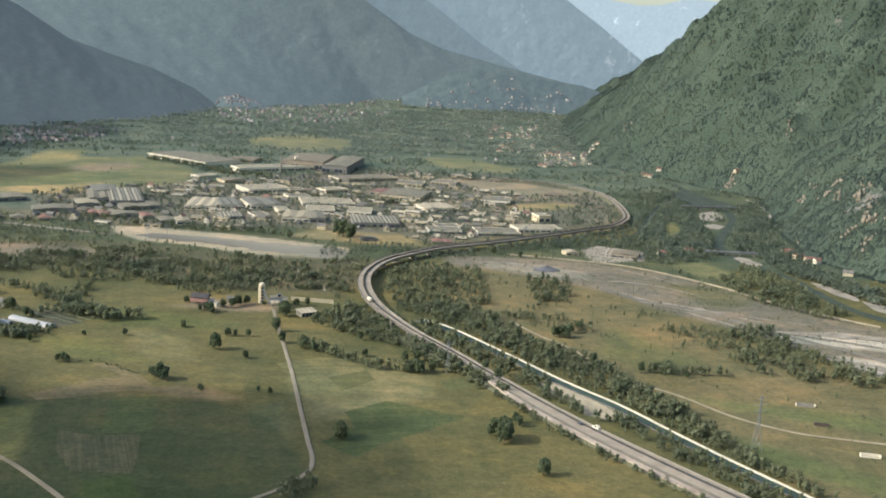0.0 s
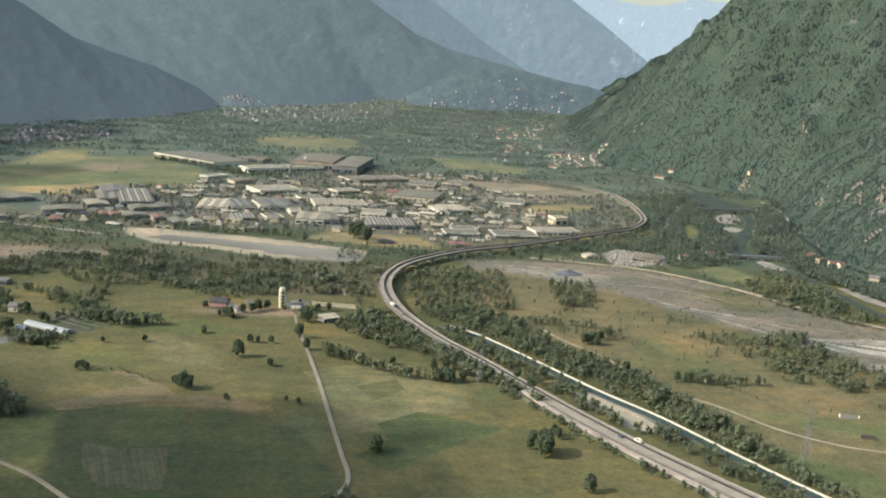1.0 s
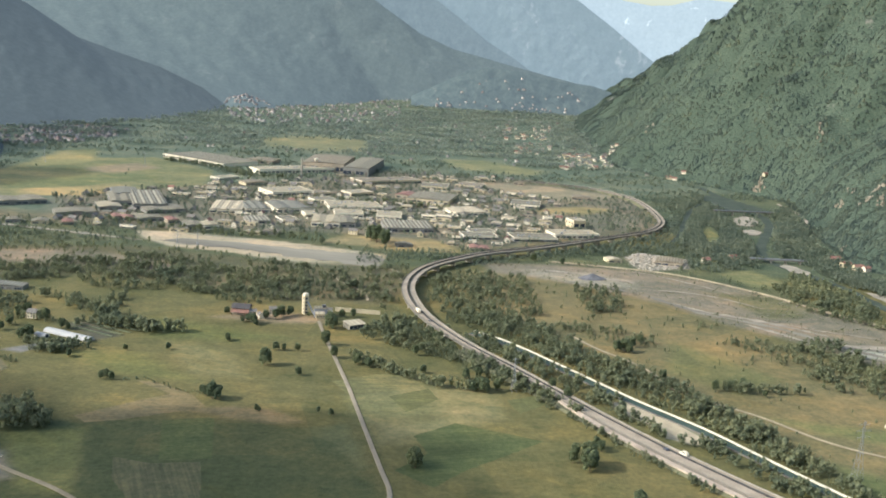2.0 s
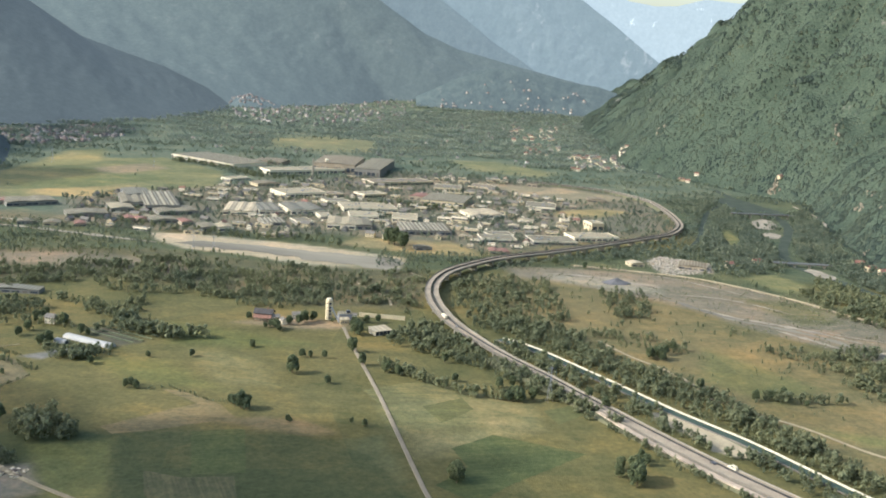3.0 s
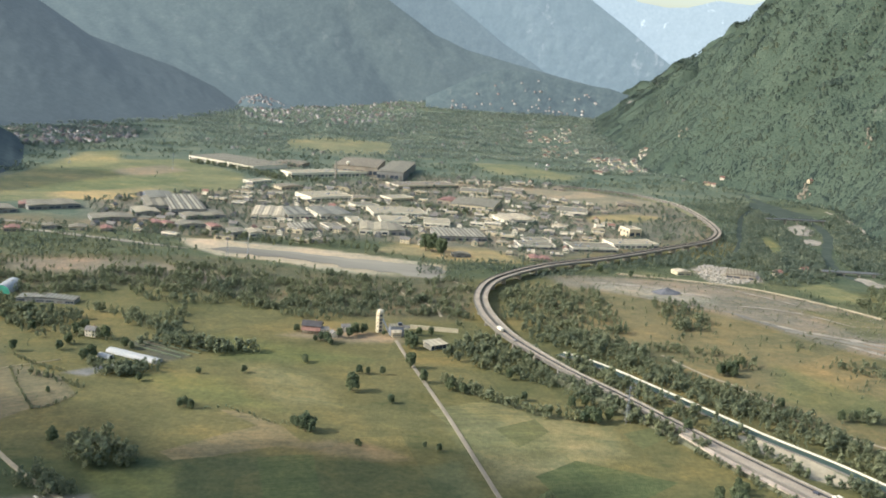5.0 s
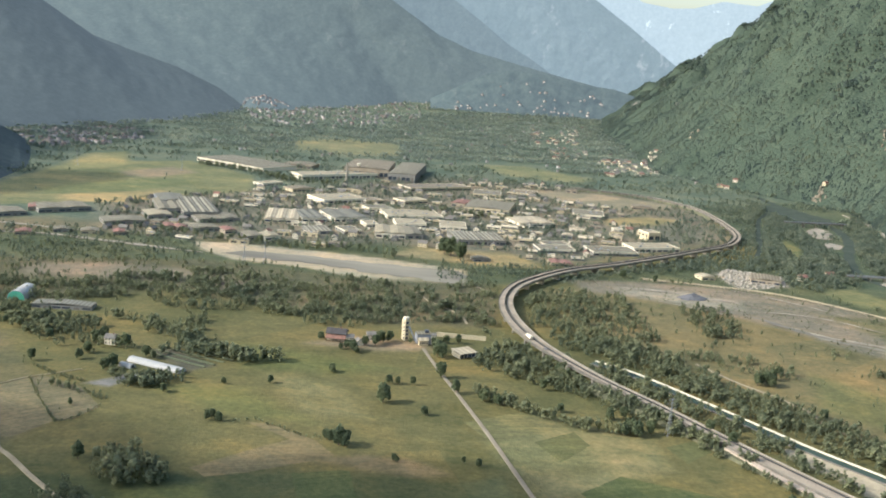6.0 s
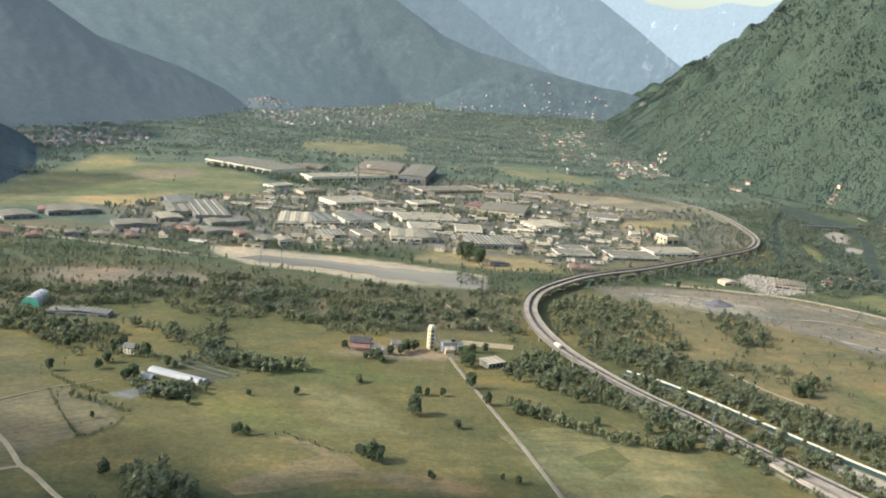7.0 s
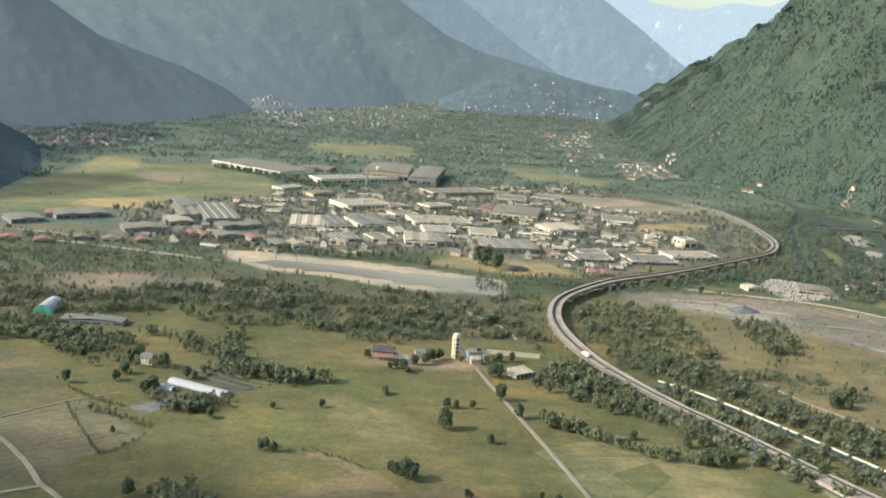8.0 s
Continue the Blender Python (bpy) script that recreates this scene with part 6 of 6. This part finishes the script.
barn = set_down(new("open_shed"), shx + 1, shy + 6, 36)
part("wall", box_bm(-8.5, -6.2, -0.3, 8.5, 6.2, 4.2), M_WALL_WHITE, barn)
part("roof", prism_bm([(-7.6, 4.1), (7.0, 5.3), (7.0, 5.65), (-7.6, 4.45)], -9.6, 9.6), M_ROOF_TAN, barn)
# Dark panels on the closed wall stand in for the shade inside.
for k in range(4):
    part("opening", box_bm(-8.0 + k * 4.1, -6.32, 0.0, -4.3 + k * 4.1, -6.15, 3.8), M_GLASS, barn)
tagged(barn, "low cream farm shed with a broad tan roof", "shed")
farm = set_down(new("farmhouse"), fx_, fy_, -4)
part("wall", box_bm(-8.5, -5, -0.3, 8.5, 5, 7.0), M_WALL_BROWN, farm)
farm_roof = part("roof", prism_bm([(-6.2, 6.6), (0, 10.4), (6.2, 6.6), (6.2, 7.0), (0, 10.8), (-6.2, 7.0)], -9.5, 9.5), M_ROOF_DARK, farm)
part("veranda_roof", prism_bm([(-8.8, 3.2), (-5.0, 5.9), (-5.0, 6.2), (-8.8, 3.5)], -9.0, 9.0), M_TILE, farm)
for k in range(6):
    part("post", box_bm(-8.2 + k * 3.2, -8.2, -0.3, -7.9 + k * 3.2, -7.9, 3.7), M_BARK, farm)
for k in range(5):
    part("window", box_bm(-7.5 + k * 3.2, -5.08, 5.2, -6.2 + k * 3.2, -4.98, 6.4), M_GLASS, farm)
part("chimney", box_bm(3, -0.5, 9.5, 4, 0.5, 12), M_TILE, farm_roof)
tagged(farm, "old brown farmhouse with a stone roof and red veranda", "farmhouse")
put_house(2, h1x, h1y, 12, -0.4, 0.9)
put_house(2, h2x, h2y, -60, -0.4, 0.7)

# ---- nursery: film tunnels ----
def tunnel(name, x0, y0, x1, y1, width, height, label, front=None):
    L = math.hypot(x1 - x0, y1 - y0)
    root = new(name)
    root.matrix_basis = pose((x0 + x1) / 2, (y0 + y1) / 2, -0.4, 0, 0, math.degrees(math.atan2(y1 - y0, x1 - x0)))
    sec = [(width / 2 * math.cos(a), height * math.sin(a) ** 0.8) for a in np.linspace(0, math.pi, 15)]
    part("cover", prism_bm(sec, -L / 2, L / 2), M_FILM, root)
    for k in range(int(L / 4) + 1):
        xk = -L / 2 + k * 4
        part("hoop", prism_bm([(y * 1.01, z * 1.015) for y, z in sec], xk - 0.08, xk + 0.08), M_STEEL, root)
    for s in (-1, 1):
        bm = prism_bm([(y * 0.96, z * 0.96) for y, z in sec], s * L / 2 - 0.1, s * L / 2 + 0.1)
        end_ = part("end_wall", bm, front or M_FILM, root)
        part("door", box_bm(s * (L / 2 + 0.12) - 0.05, -1.4, -0.2, s * (L / 2 + 0.12) + 0.05, 1.4, 2.4), M_GLASS if not front else front, end_)
    return tagged(root, label, "greenhouse")


for x0, y0, x1, y1, w, h, lab in (
        (*[(-425, 862)][0], *[(-377, 841)][0], 9.5, 3.4, "long white film greenhouse tunnel in the nursery"),
        (*[(-428, 848)][0], *[(-417, 843)][0], 6.5, 3.2, "short pale film tunnel beside the nursery greenhouse")):
    tunnel("greenhouse", x0, y0, x1, y1, w, h, lab)
gx0, gy0 = [(-588, 1009)][0]
gx1, gy1 = [(-590, 1041)][0]
tunnel("arched_barn", gx0, gy0, gx1, gy1, 17, 9, "white arched fabric barn with green ends", M_GREEN)
hall(*[
    (-536, 997, 56, 16, 3, 3.8, 'g', 'u', 1),
][0][:9])
put_house(2, *[(-455, 900)][0], -4)
# rows of beds in the nursery
bed_line = [(-413, 884), (-358, 857)]
for k in range(5):
    o = np.array([k * 6.0 - 6, k * 7.0])
    l2 = spline([(p[0] + o[0], p[1] + o[1], -0.3) for p in bed_line], 6)
    b_ = sweep("planting_bed", l2, [(-1.2, 0), (-0.9, 0.7), (0.9, 0.7), (1.2, 0)], M_LEAF_WOOD, None, False)
    tagged(b_, "dark planted nursery bed in a long row", "planting bed", "nursery beds")

# ---- yard at the field edge ----
(y0x, y0y), (y1x, y1y) = [(-357, 581), (-344, 589)]
hall(y0x - 12, y0y - 8, 34, 14, 8, 5, "u", "u", 1)
for k in range(26):
    px_, py_ = [(-354, 595)][0]
    qx, qy = px_ + random.uniform(-16, 16), py_ + random.uniform(-7, 9)
    root = new("timber_stack")
    root.matrix_basis = pose(qx, qy, -0.4, 0, 0, random.uniform(-40, 40))
    w, h = random.uniform(0.7, 2.2), random.uniform(0.5, 1.4)
    for j in range(3):
        part("layer", box_bm(-w, -w * 0.5 + j * 0.05, h * j / 3, w - j * 0.08, w * 0.5, h * (j + 1) / 3 - 0.04), random.choice((M_WALL_WHITE, M_WALL_CREAM, M_GRAVEL, M_BARK)), root)
    tagged(root, "stack of pale boards and scrap in the yard", "stack", "yard stacks")

# low ruined pens on the dry meadow
for (x, y), L, W, mm, lab in zip([(292, 758), (290, 715), (305, 658)], (15, 11, 14), (4, 2.5, 4), (M_CONCRETE, M_BARK, M_WALL_WHITE),
                                ("low grey stable with a white end wall", "dark low hay rack in the meadow", "pale roofless concrete trough on the meadow")):
    root = set_down(new("field_shelter"), x, y, -6)
    part("back_wall", box_bm(-L / 2, W / 2 - 0.3, -0.3, L / 2, W / 2, 2.0), mm, root)
    part("front_wall", box_bm(-L / 2, -W / 2, -0.3, L / 2, -W / 2 + 0.3, 1.0), mm, root)
    for s in (-1, 1):
        part("end_wall", box_bm(s * L / 2 - 0.2, -W / 2 + 0.31, -0.3, s * L / 2 + 0.2, W / 2 - 0.31, 2.1), M_WALL_WHITE if mm != M_BARK else mm, root)
    tagged(root, lab, "shelter")

# ---- chimney, water tower ----
cx_, cy_ = [(-392, 1986)][0]
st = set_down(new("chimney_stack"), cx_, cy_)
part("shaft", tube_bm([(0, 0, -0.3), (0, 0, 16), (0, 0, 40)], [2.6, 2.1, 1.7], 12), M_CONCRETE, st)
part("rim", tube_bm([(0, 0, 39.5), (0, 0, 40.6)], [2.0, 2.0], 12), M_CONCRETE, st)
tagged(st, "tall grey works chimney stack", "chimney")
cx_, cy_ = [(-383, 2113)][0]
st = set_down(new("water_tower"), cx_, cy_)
part("stem", tube_bm([(0, 0, -0.3), (0, 0, 22)], [1.4, 1.2], 10), M_CONCRETE, st)
part("tank", tube_bm([(0, 0, 21), (0, 0, 22.5), (0, 0, 26), (0, 0, 27.5)], [1.5, 4.2, 4.2, 1.2], 14), M_WALL_WHITE, st)
tagged(st, "white water tower by the steelworks", "water tower")

# ---- pylons ----
def pylon(x, y, h, turn):
    root = set_down(new("pylon"), x, y, turn)
    w0, w1, r_ = h * 0.075, h * 0.012, 0.09
    zs = [0, h * 0.22, h * 0.4, h * 0.55, h * 0.68, h * 0.8, h * 0.9, h]
    wid = lambda z: w0 + (w1 - w0) * min(1, z / (h * 0.7)) ** 0.8
    cs = ((-1, -1), (1, -1), (1, 1), (-1, 1))
    for a, c in cs:
        part("leg", tube_bm([(a * wid(z), c * wid(z), z - 0.3) for z in zs], [r_] * len(zs), 4), M_STEEL, root)
    for i in range(4):
        (a0, c0), (a1, c1) = cs[i], cs[(i + 1) % 4]
        bm = bmesh.new()
        for z0, z1 in zip(zs, zs[1:]):
            tube_bm([(a0 * wid(z0), c0 * wid(z0), z0), (a1 * wid(z1), c1 * wid(z1), z1)], [0.045, 0.045], 4, bm)
            tube_bm([(a1 * wid(z0), c1 * wid(z0), z0), (a0 * wid(z1), c0 * wid(z1), z1)], [0.045, 0.045], 4, bm)
        part("bracing", bm, M_STEEL, root)
    for z, arm in ((h * 0.72, h * 0.13), (h * 0.83, h * 0.15), (h * 0.94, h * 0.11)):
        for s in (-1, 1):
            bm = tube_bm([(s * 0.2, -0.3, z), (s * arm, 0, z + 0.5)], [0.11, 0.06], 4)
            tube_bm([(s * 0.2, 0.3, z + 1.4), (s * arm, 0, z + 0.5)], [0.09, 0.05], 4, bm)
            arm_ = part("arm", bm, M_STEEL, root)
            part("insulator", tube_bm([(s * arm, 0, z + 0.4), (s * arm, 0, z - 1.3)], [0.1, 0.1], 5), M_GLASS, arm_)
    tagged(root, "grey lattice steel power pylon", "pylon", "power line pylons")


for x, y, h in [(221, 656, 41.9)] + [(-418, 1227, 28.2), (-396, 1240, 27.3), (-7, 784, 29.0), (-914, 1958, 32.1), (-718, 1987, 32.6)]:
    pylon(x, y, h, 20)
for x, y, h in [(33, 545, 14.0)]:
    root = set_down(new("wooden_pole"), x, y)
    part("post", tube_bm([(0, 0, -0.3), (0, 0, h)], [0.17, 0.12], 8), M_BARK, root)
    part("crossbar", box_bm(-1.1, -0.1, h - 1.2, 1.1, 0.1, h - 1.0), M_BARK, root)
    for s in (-0.9, 0, 0.9):
        part("insulator", tube_bm([(s, 0, h - 1.0), (s, 0, h - 0.6)], [0.09, 0.07], 6), M_WALL_WHITE, root)
    tagged(root, "wooden power pole standing in the meadow", "pole")

# ---- river bridges ----
def bridge(a, c, z, piers, label):
    root = new("bridge")
    L = math.hypot(c[0] - a[0], c[1] - a[1])
    root.matrix_basis = pose((a[0] + c[0]) / 2, (a[1] + c[1]) / 2, 0, 0, 0, math.degrees(math.atan2(c[1] - a[1], c[0] - a[0])))
    part("deck", box_bm(-L / 2, -3.6, z - 1.4, L / 2, 3.6, z), M_CONCRETE_DARK, root)
    for s in (-1, 1):
        part("railing", box_bm(-L / 2, s * 3.5 - 0.1, z, L / 2, s * 3.5 + 0.1, z + 1.0), M_STEEL, root)
    for k in range(piers):
        x = -L / 2 + (k + 0.5) * L / piers
        part("pier", box_bm(x - 0.9, -3.0, -1.0, x + 0.9, 3.0, z - 1.42), M_CONCRETE, root)
    tagged(root, label, "bridge")


a, c = [(418, 1835), (540, 1854)]
bridge(a, c, 8, 5, "dark railway bridge on pale piers over the river")
a, c = [(359, 1396), (444, 1401)]
bridge(a, c, 5, 4, "grey road bridge on piers over the river")
for poly, lab in (([(444, 1794), (476, 1832), (486, 1796), (466, 1726), (439, 1716), (434, 1745)], "sandy bar in the river"), ([(424, 1664), (443, 1682), (455, 1658), (438, 1624), (422, 1630)], "small pale gravel bar in the river"),
                  ([(397, 1375), (412, 1387), (428, 1345), (420, 1324), (403, 1338)], "pale gravel bank below the bridge"),
                  ([(462, 1240), (477, 1234), (487, 1209), (494, 1178), (492, 1150), (482, 1152), (469, 1183)], "pale gravel bank along the river"), ([(496, 1151), (509, 1143), (516, 1113), (519, 1089), (500, 1089), (492, 1117)], "pale gravel bank along the river")):
    sheet("gravel_bar", poly, 0.35, M_GRAVEL, lab, "gravel bar", 2.5)
o = sweep("road", spline([(x, y, max(0.3, float(slope_height(np.array([x]), np.array([y]))[0]) + 1.2)) for x, y in [(603, 2040), (604, 1969), (594, 1879), (582, 1808), (557, 1737), (540, 1690)]], 6), [(-2.6, -2), (-2.6, 0), (2.6, 0), (2.6, -2)], M_GRAVEL)
tagged(o, "pale road along the river at the slope foot", "road", kind="structure")

# rock outcrops on the slope
ROCKS = [(594, 1406, 24, 20), (620, 1496, 20, 14), (599, 1388, 18, 14), (625, 1770, 18, 12), (647, 1780, 14, 10), (615, 1633, 16, 14), (624, 1600, 18, 12), (599, 2179, 24, 16),
         (567, 1403, 14, 14), (583, 1359, 16, 14), (545, 1531, 10, 8), (659, 1604, 14, 10), (442, 2675, 22, 30), (607, 2180, 26, 22), (707, 2140, 24, 10)] + [(604 + 7 * (k % 5) + 2.2 * k, 1300 + 31 * k, 13 + 3 * (k % 4), 10 + 2 * (k % 3)) for k in range(14)]


def outcrop(x, y, w, h):
    """A weathered crag: a jagged, split rock face rising out of the wood."""
    rr = np.random.default_rng(int(abs(x * 7 + y)))
    root = new("rock_outcrop")
    root.location = (x, y, float(slope_height(np.array([x]), np.array([y]))[0]))
    for k in range(9):
        px_, pz_ = rr.normal(0, w * 0.3), rr.normal(0, h * 0.32)
        q_ = np.array([x + pz_ * 0.9 + rr.normal(0, 2), y + px_])
        zz = float(slope_height(q_[:1], q_[1:])[0])
        sc = rr.uniform(0.10, 0.24) * w
        v = ICO_V * (sc * rr.uniform(0.6, 1.25, (12, 1))) @ np.linalg.qr(rr.normal(size=(3, 3)))[0] * (0.7, 1.0, 1.3) + (q_[0], q_[1], zz + sc * 0.1)
        link_np("crag", v - np.array(root.location), ICO_F, M_ROCK, root)
    tagged(root, "brownish weathered rock face breaking out of the wooded slope", "rock outcrop", "slope rocks")


for x, y, w, h in ROCKS:
    outcrop(x, y, w, h)

# boulders of the stone yard and along the bank road
def boulders(name, spots, lo, hi, material, label):
    V, T, n = [], [], 0
    for x, y in spots:
        s = rng.uniform(lo, hi)
        v = OCT_V * s * rng.uniform(0.6, 1.2, (6, 1)) @ np.linalg.qr(rng.normal(size=(3, 3)))[0] * (1.2, 1, 0.7) + (x, y, s * 0.25 - 0.3)
        V.append(v), T.append(OCT_F + n)
        n += 6
    return tagged(link_np(name, np.vstack(V), np.vstack(T), material), label, "stones", kind="stuff")


boulders("stone_blocks", in_patch([(175, 1373), (204, 1407), (267, 1376), (256, 1318), (188, 1283), (177, 1321)], 520), 0.9, 2.3, M_BLOCKS, "pale quarried stone blocks heaped in a yard")
bl = spline(BANK_ROAD, 4)
bs = sides_of(bl)
boulders("bank_stones", [(p[0] + q[0] * o_, p[1] + q[1] * o_) for p, q in zip(bl, bs) for o_ in (rng.uniform(5, 8), rng.uniform(6, 9))], 0.5, 1.4, M_GRAVEL, "pale boulders along the river bank road")
boulders("river_stones", in_patch(COVER[16][1], 1200), 0.3, 0.8, M_CONCRETE, "stones strewn over the river gravel")
hv, hf = [], []
for i in range(7):
    for j in range(24):
        r_, a_ = i / 6, j / 24 * 6.283
        rad = 1 + 0.16 * math.sin(2 * a_ + 0.7) + 0.07 * math.sin(5 * a_)
        hv.append((112 + 17 * r_ * rad * math.cos(a_), 1220 + 13 * r_ * rad * math.sin(a_), 6.5 * (1 - r_) ** 1.15 - 0.4 + 0.25 * math.sin(7 * a_ + 3 * i) * (r_ < 1)))
for i in range(6):
    for j in range(24):
        hf.append((i * 24 + j, (i + 1) * 24 + j, (i + 1) * 24 + (j + 1) % 24, i * 24 + (j + 1) % 24))
tagged(link("spoil_mound", hv, hf, M_HEAP, None, True), "dark grey mound of crushed gravel on the river plain", "mound")
for row in [
    (154, 1335, 20, 18, 17, 4, 'c', 't', 1),
    (234, 1344, 37, 35, -14, 5, 'b', 'b', 1),
]:
    hall(*row[:9])

# ---- vehicles ----
def vehicle(x, y, z, turn, L, W, H, paint, kind_, label):
    root = new(kind_)
    root.matrix_basis = pose(x, y, z, 0, 0, turn)
    if kind_ == "truck":
        part("trailer", box_bm(-L / 2, -W / 2, 1.0, L / 2 - 3.0, W / 2, H), paint, root)
        part("cab", prism_bm([(-W / 2, 0.7), (W / 2, 0.7), (W / 2, H * 0.8), (W / 2 - 0.2, H * 0.85), (-W / 2 + 0.2, H * 0.85), (-W / 2, H * 0.8)], L / 2 - 2.7, L / 2), M_WALL_WHITE, root)
        part("windscreen", box_bm(L / 2, -W / 2 + 0.2, H * 0.5, L / 2 + 0.04, W / 2 - 0.2, H * 0.78), M_GLASS, root)
    else:
        bm = bmesh.new()
        sec = [(-L / 2, 0.4), (L / 2, 0.4), (L / 2, H * 0.5), (L * 0.26, H * 0.58), (L * 0.12, H), (-L * 0.36, H), (-L / 2, H * 0.6)]
        a_ = [bm.verts.new((p, -W / 2, q)) for p, q in sec]
        c_ = [bm.verts.new((p, W / 2, q)) for p, q in sec]
        for i in range(len(sec)):
            bm.faces.new((a_[i], a_[(i + 1) % len(sec)], c_[(i + 1) % len(sec)], c_[i]))
        bm.faces.new(a_[::-1]), bm.faces.new(c_)
        bmesh.ops.recalc_face_normals(bm, faces=bm.faces)
        part("body", bm, paint, root)
        part("side_window", box_bm(-L * 0.3, -W / 2 - 0.02, H * 0.62, L * 0.1, W / 2 + 0.02, H * 0.9), M_GLASS, root)
    for s in (-1, 1):
        for xk in (-L * 0.32, L * 0.32):
            part("wheel", tube_bm([(xk, s * W / 2 - 0.12, 0.4), (xk, s * W / 2 + 0.12, 0.4)], [0.4, 0.4], 12), M_TYRE, root)
    return tagged(root, label, kind_)


parked = [vehicle(-350, 1530, -0.4, 20, 11, 2.5, 3.6, M_WALL_WHITE, "truck", "white lorry parked between the works halls"), vehicle(-352, 1520, -0.4, 70, 6.5, 2.2, 2.7, M_WALL_WHITE, "van", "white van parked by a works hall"),
          vehicle(-340, 1520, -0.4, 20, 4.4, 1.8, 1.5, M_WALL_GREY, "car", "grey car parked by a works hall")]
lots = off_roofs(np.c_[rng.uniform(-420, 60, 900), rng.uniform(1420, 1800, 900)])
for k, (x, y) in enumerate(lots[:84]):
    m = pose(x, y, -0.4, 0, 0, float(rng.choice((20, 110, 24, 114)) + rng.uniform(-6, 6)))
    if k < 3:
        parked[k].matrix_basis = m
    else:
        copy_thing(parked[(0, 1, 2, 1, 2)[k % 5]], Matrix()).matrix_basis = m

for (x, y), args in zip([(110, 672), (94, 673), (-94, 978), (-84, 953)], ((7, 2.3, 2.9, M_WALL_WHITE, "van", "white delivery van on the motorway"), (4.4, 1.8, 1.5, M_DARKPAINT, "car", "dark car on the motorway"),
                        (11, 2.5, 3.6, M_WALL_WHITE, "truck", "white lorry on the viaduct"), (4.3, 1.8, 1.5, M_WALL_GREY, "car", "grey car on the viaduct"))):
    k = int(np.argmin(np.hypot(ml[:, 0] - x, ml[:, 1] - y)))
    d = ml[k + 1] - ml[k]
    off = float((np.array((x, y)) - ml[k, :2]) @ nrm[k])
    lane = (4.7 if off > 0 else -5.0) * wide[k]
    vehicle(ml[k, 0] + nrm[k, 0] * lane, ml[k, 1] + nrm[k, 1] * lane, ml[k, 2], math.degrees(math.atan2(d[1], d[0])), *args)

# ---- clouds high to the west, whose shadows lie on the valley ----
m = bpy.data.materials.new("cloud_vapour")
m.use_nodes = True
nt = m.node_tree
b = nt.nodes["Principled BSDF"]
b.inputs["Base Color"].default_value = (0.9, 0.9, 0.92, 1)
tp = nt.nodes.new("ShaderNodeBsdfTransparent")
ms = nt.nodes.new("ShaderNodeMixShader")
ms.inputs["Fac"].default_value = 0.22
nt.links.new(tp.outputs["BSDF"], ms.inputs[1])
nt.links.new(b.outputs["BSDF"], ms.inputs[2])
nt.links.new(ms.outputs["Shader"], nt.nodes["Material Output"].inputs["Surface"])
M_CLOUD = m


def cloud(poly, height, puffs, size):
    """A flat heap of vapour puffs over a patch of ground, seen along the sun."""
    xs_, ys_ = [p[0] for p in poly], [p[1] for p in poly]
    shift = sun_dir * (height / sun_dir.z)
    x, y = rng.uniform(min(xs_), max(xs_), puffs * 6), rng.uniform(min(ys_), max(ys_), puffs * 6)
    ok = inside(x, y, poly)
    V, T = [], []
    for n, (px_, py_) in enumerate(zip(x[ok][:puffs], y[ok][:puffs])):
        s = rng.uniform(0.6, 1.3) * size
        V.append(ICO_V * (s, s, s * 0.22) + (px_ + shift.x, py_ + shift.y, height + rng.uniform(-8, 8)))
        T.append(ICO_F + 12 * n)
    ob = link_np("cloud", np.vstack(V), np.vstack(T), M_CLOUD)
    ob.data.shade_smooth()
    tagged(ob, "thin white fair-weather cloud high over the valley", "cloud", kind="structure")


cloud([(-564, 737), (-442, 743), (-385, 726), (-342, 696), (-312, 676), (-272, 695), (-228, 709), (-187, 701), (-140, 696), (-104, 668), (-84, 612), (-72, 530), (-251, 505), (-410, 506)], 900, 1900, 15)
cloud([(-100, 648), (-55, 622), (-15, 585), (8, 530), (-85, 500)], 900, 70, 14)
cloud([(-176, 672), (-141, 706), (-110, 705), (-90, 682), (-50, 667), (-75, 591), (-158, 578)], 900, 190, 15)
cloud([(-1130, 1865), (-940, 1880), (-891, 1890), (-803, 1903), (-785, 1825), (-832, 1750), (-845, 1667), (-884, 1592), (-1100, 1560)], 1000, 900, 20)
cloud([(-1610, 2260), (-1379, 2561), (-1205, 2868), (-1061, 2924), (-976, 2603), (-1026, 2312), (-1046, 1874), (-1192, 1627)], 1000, 480, 42)
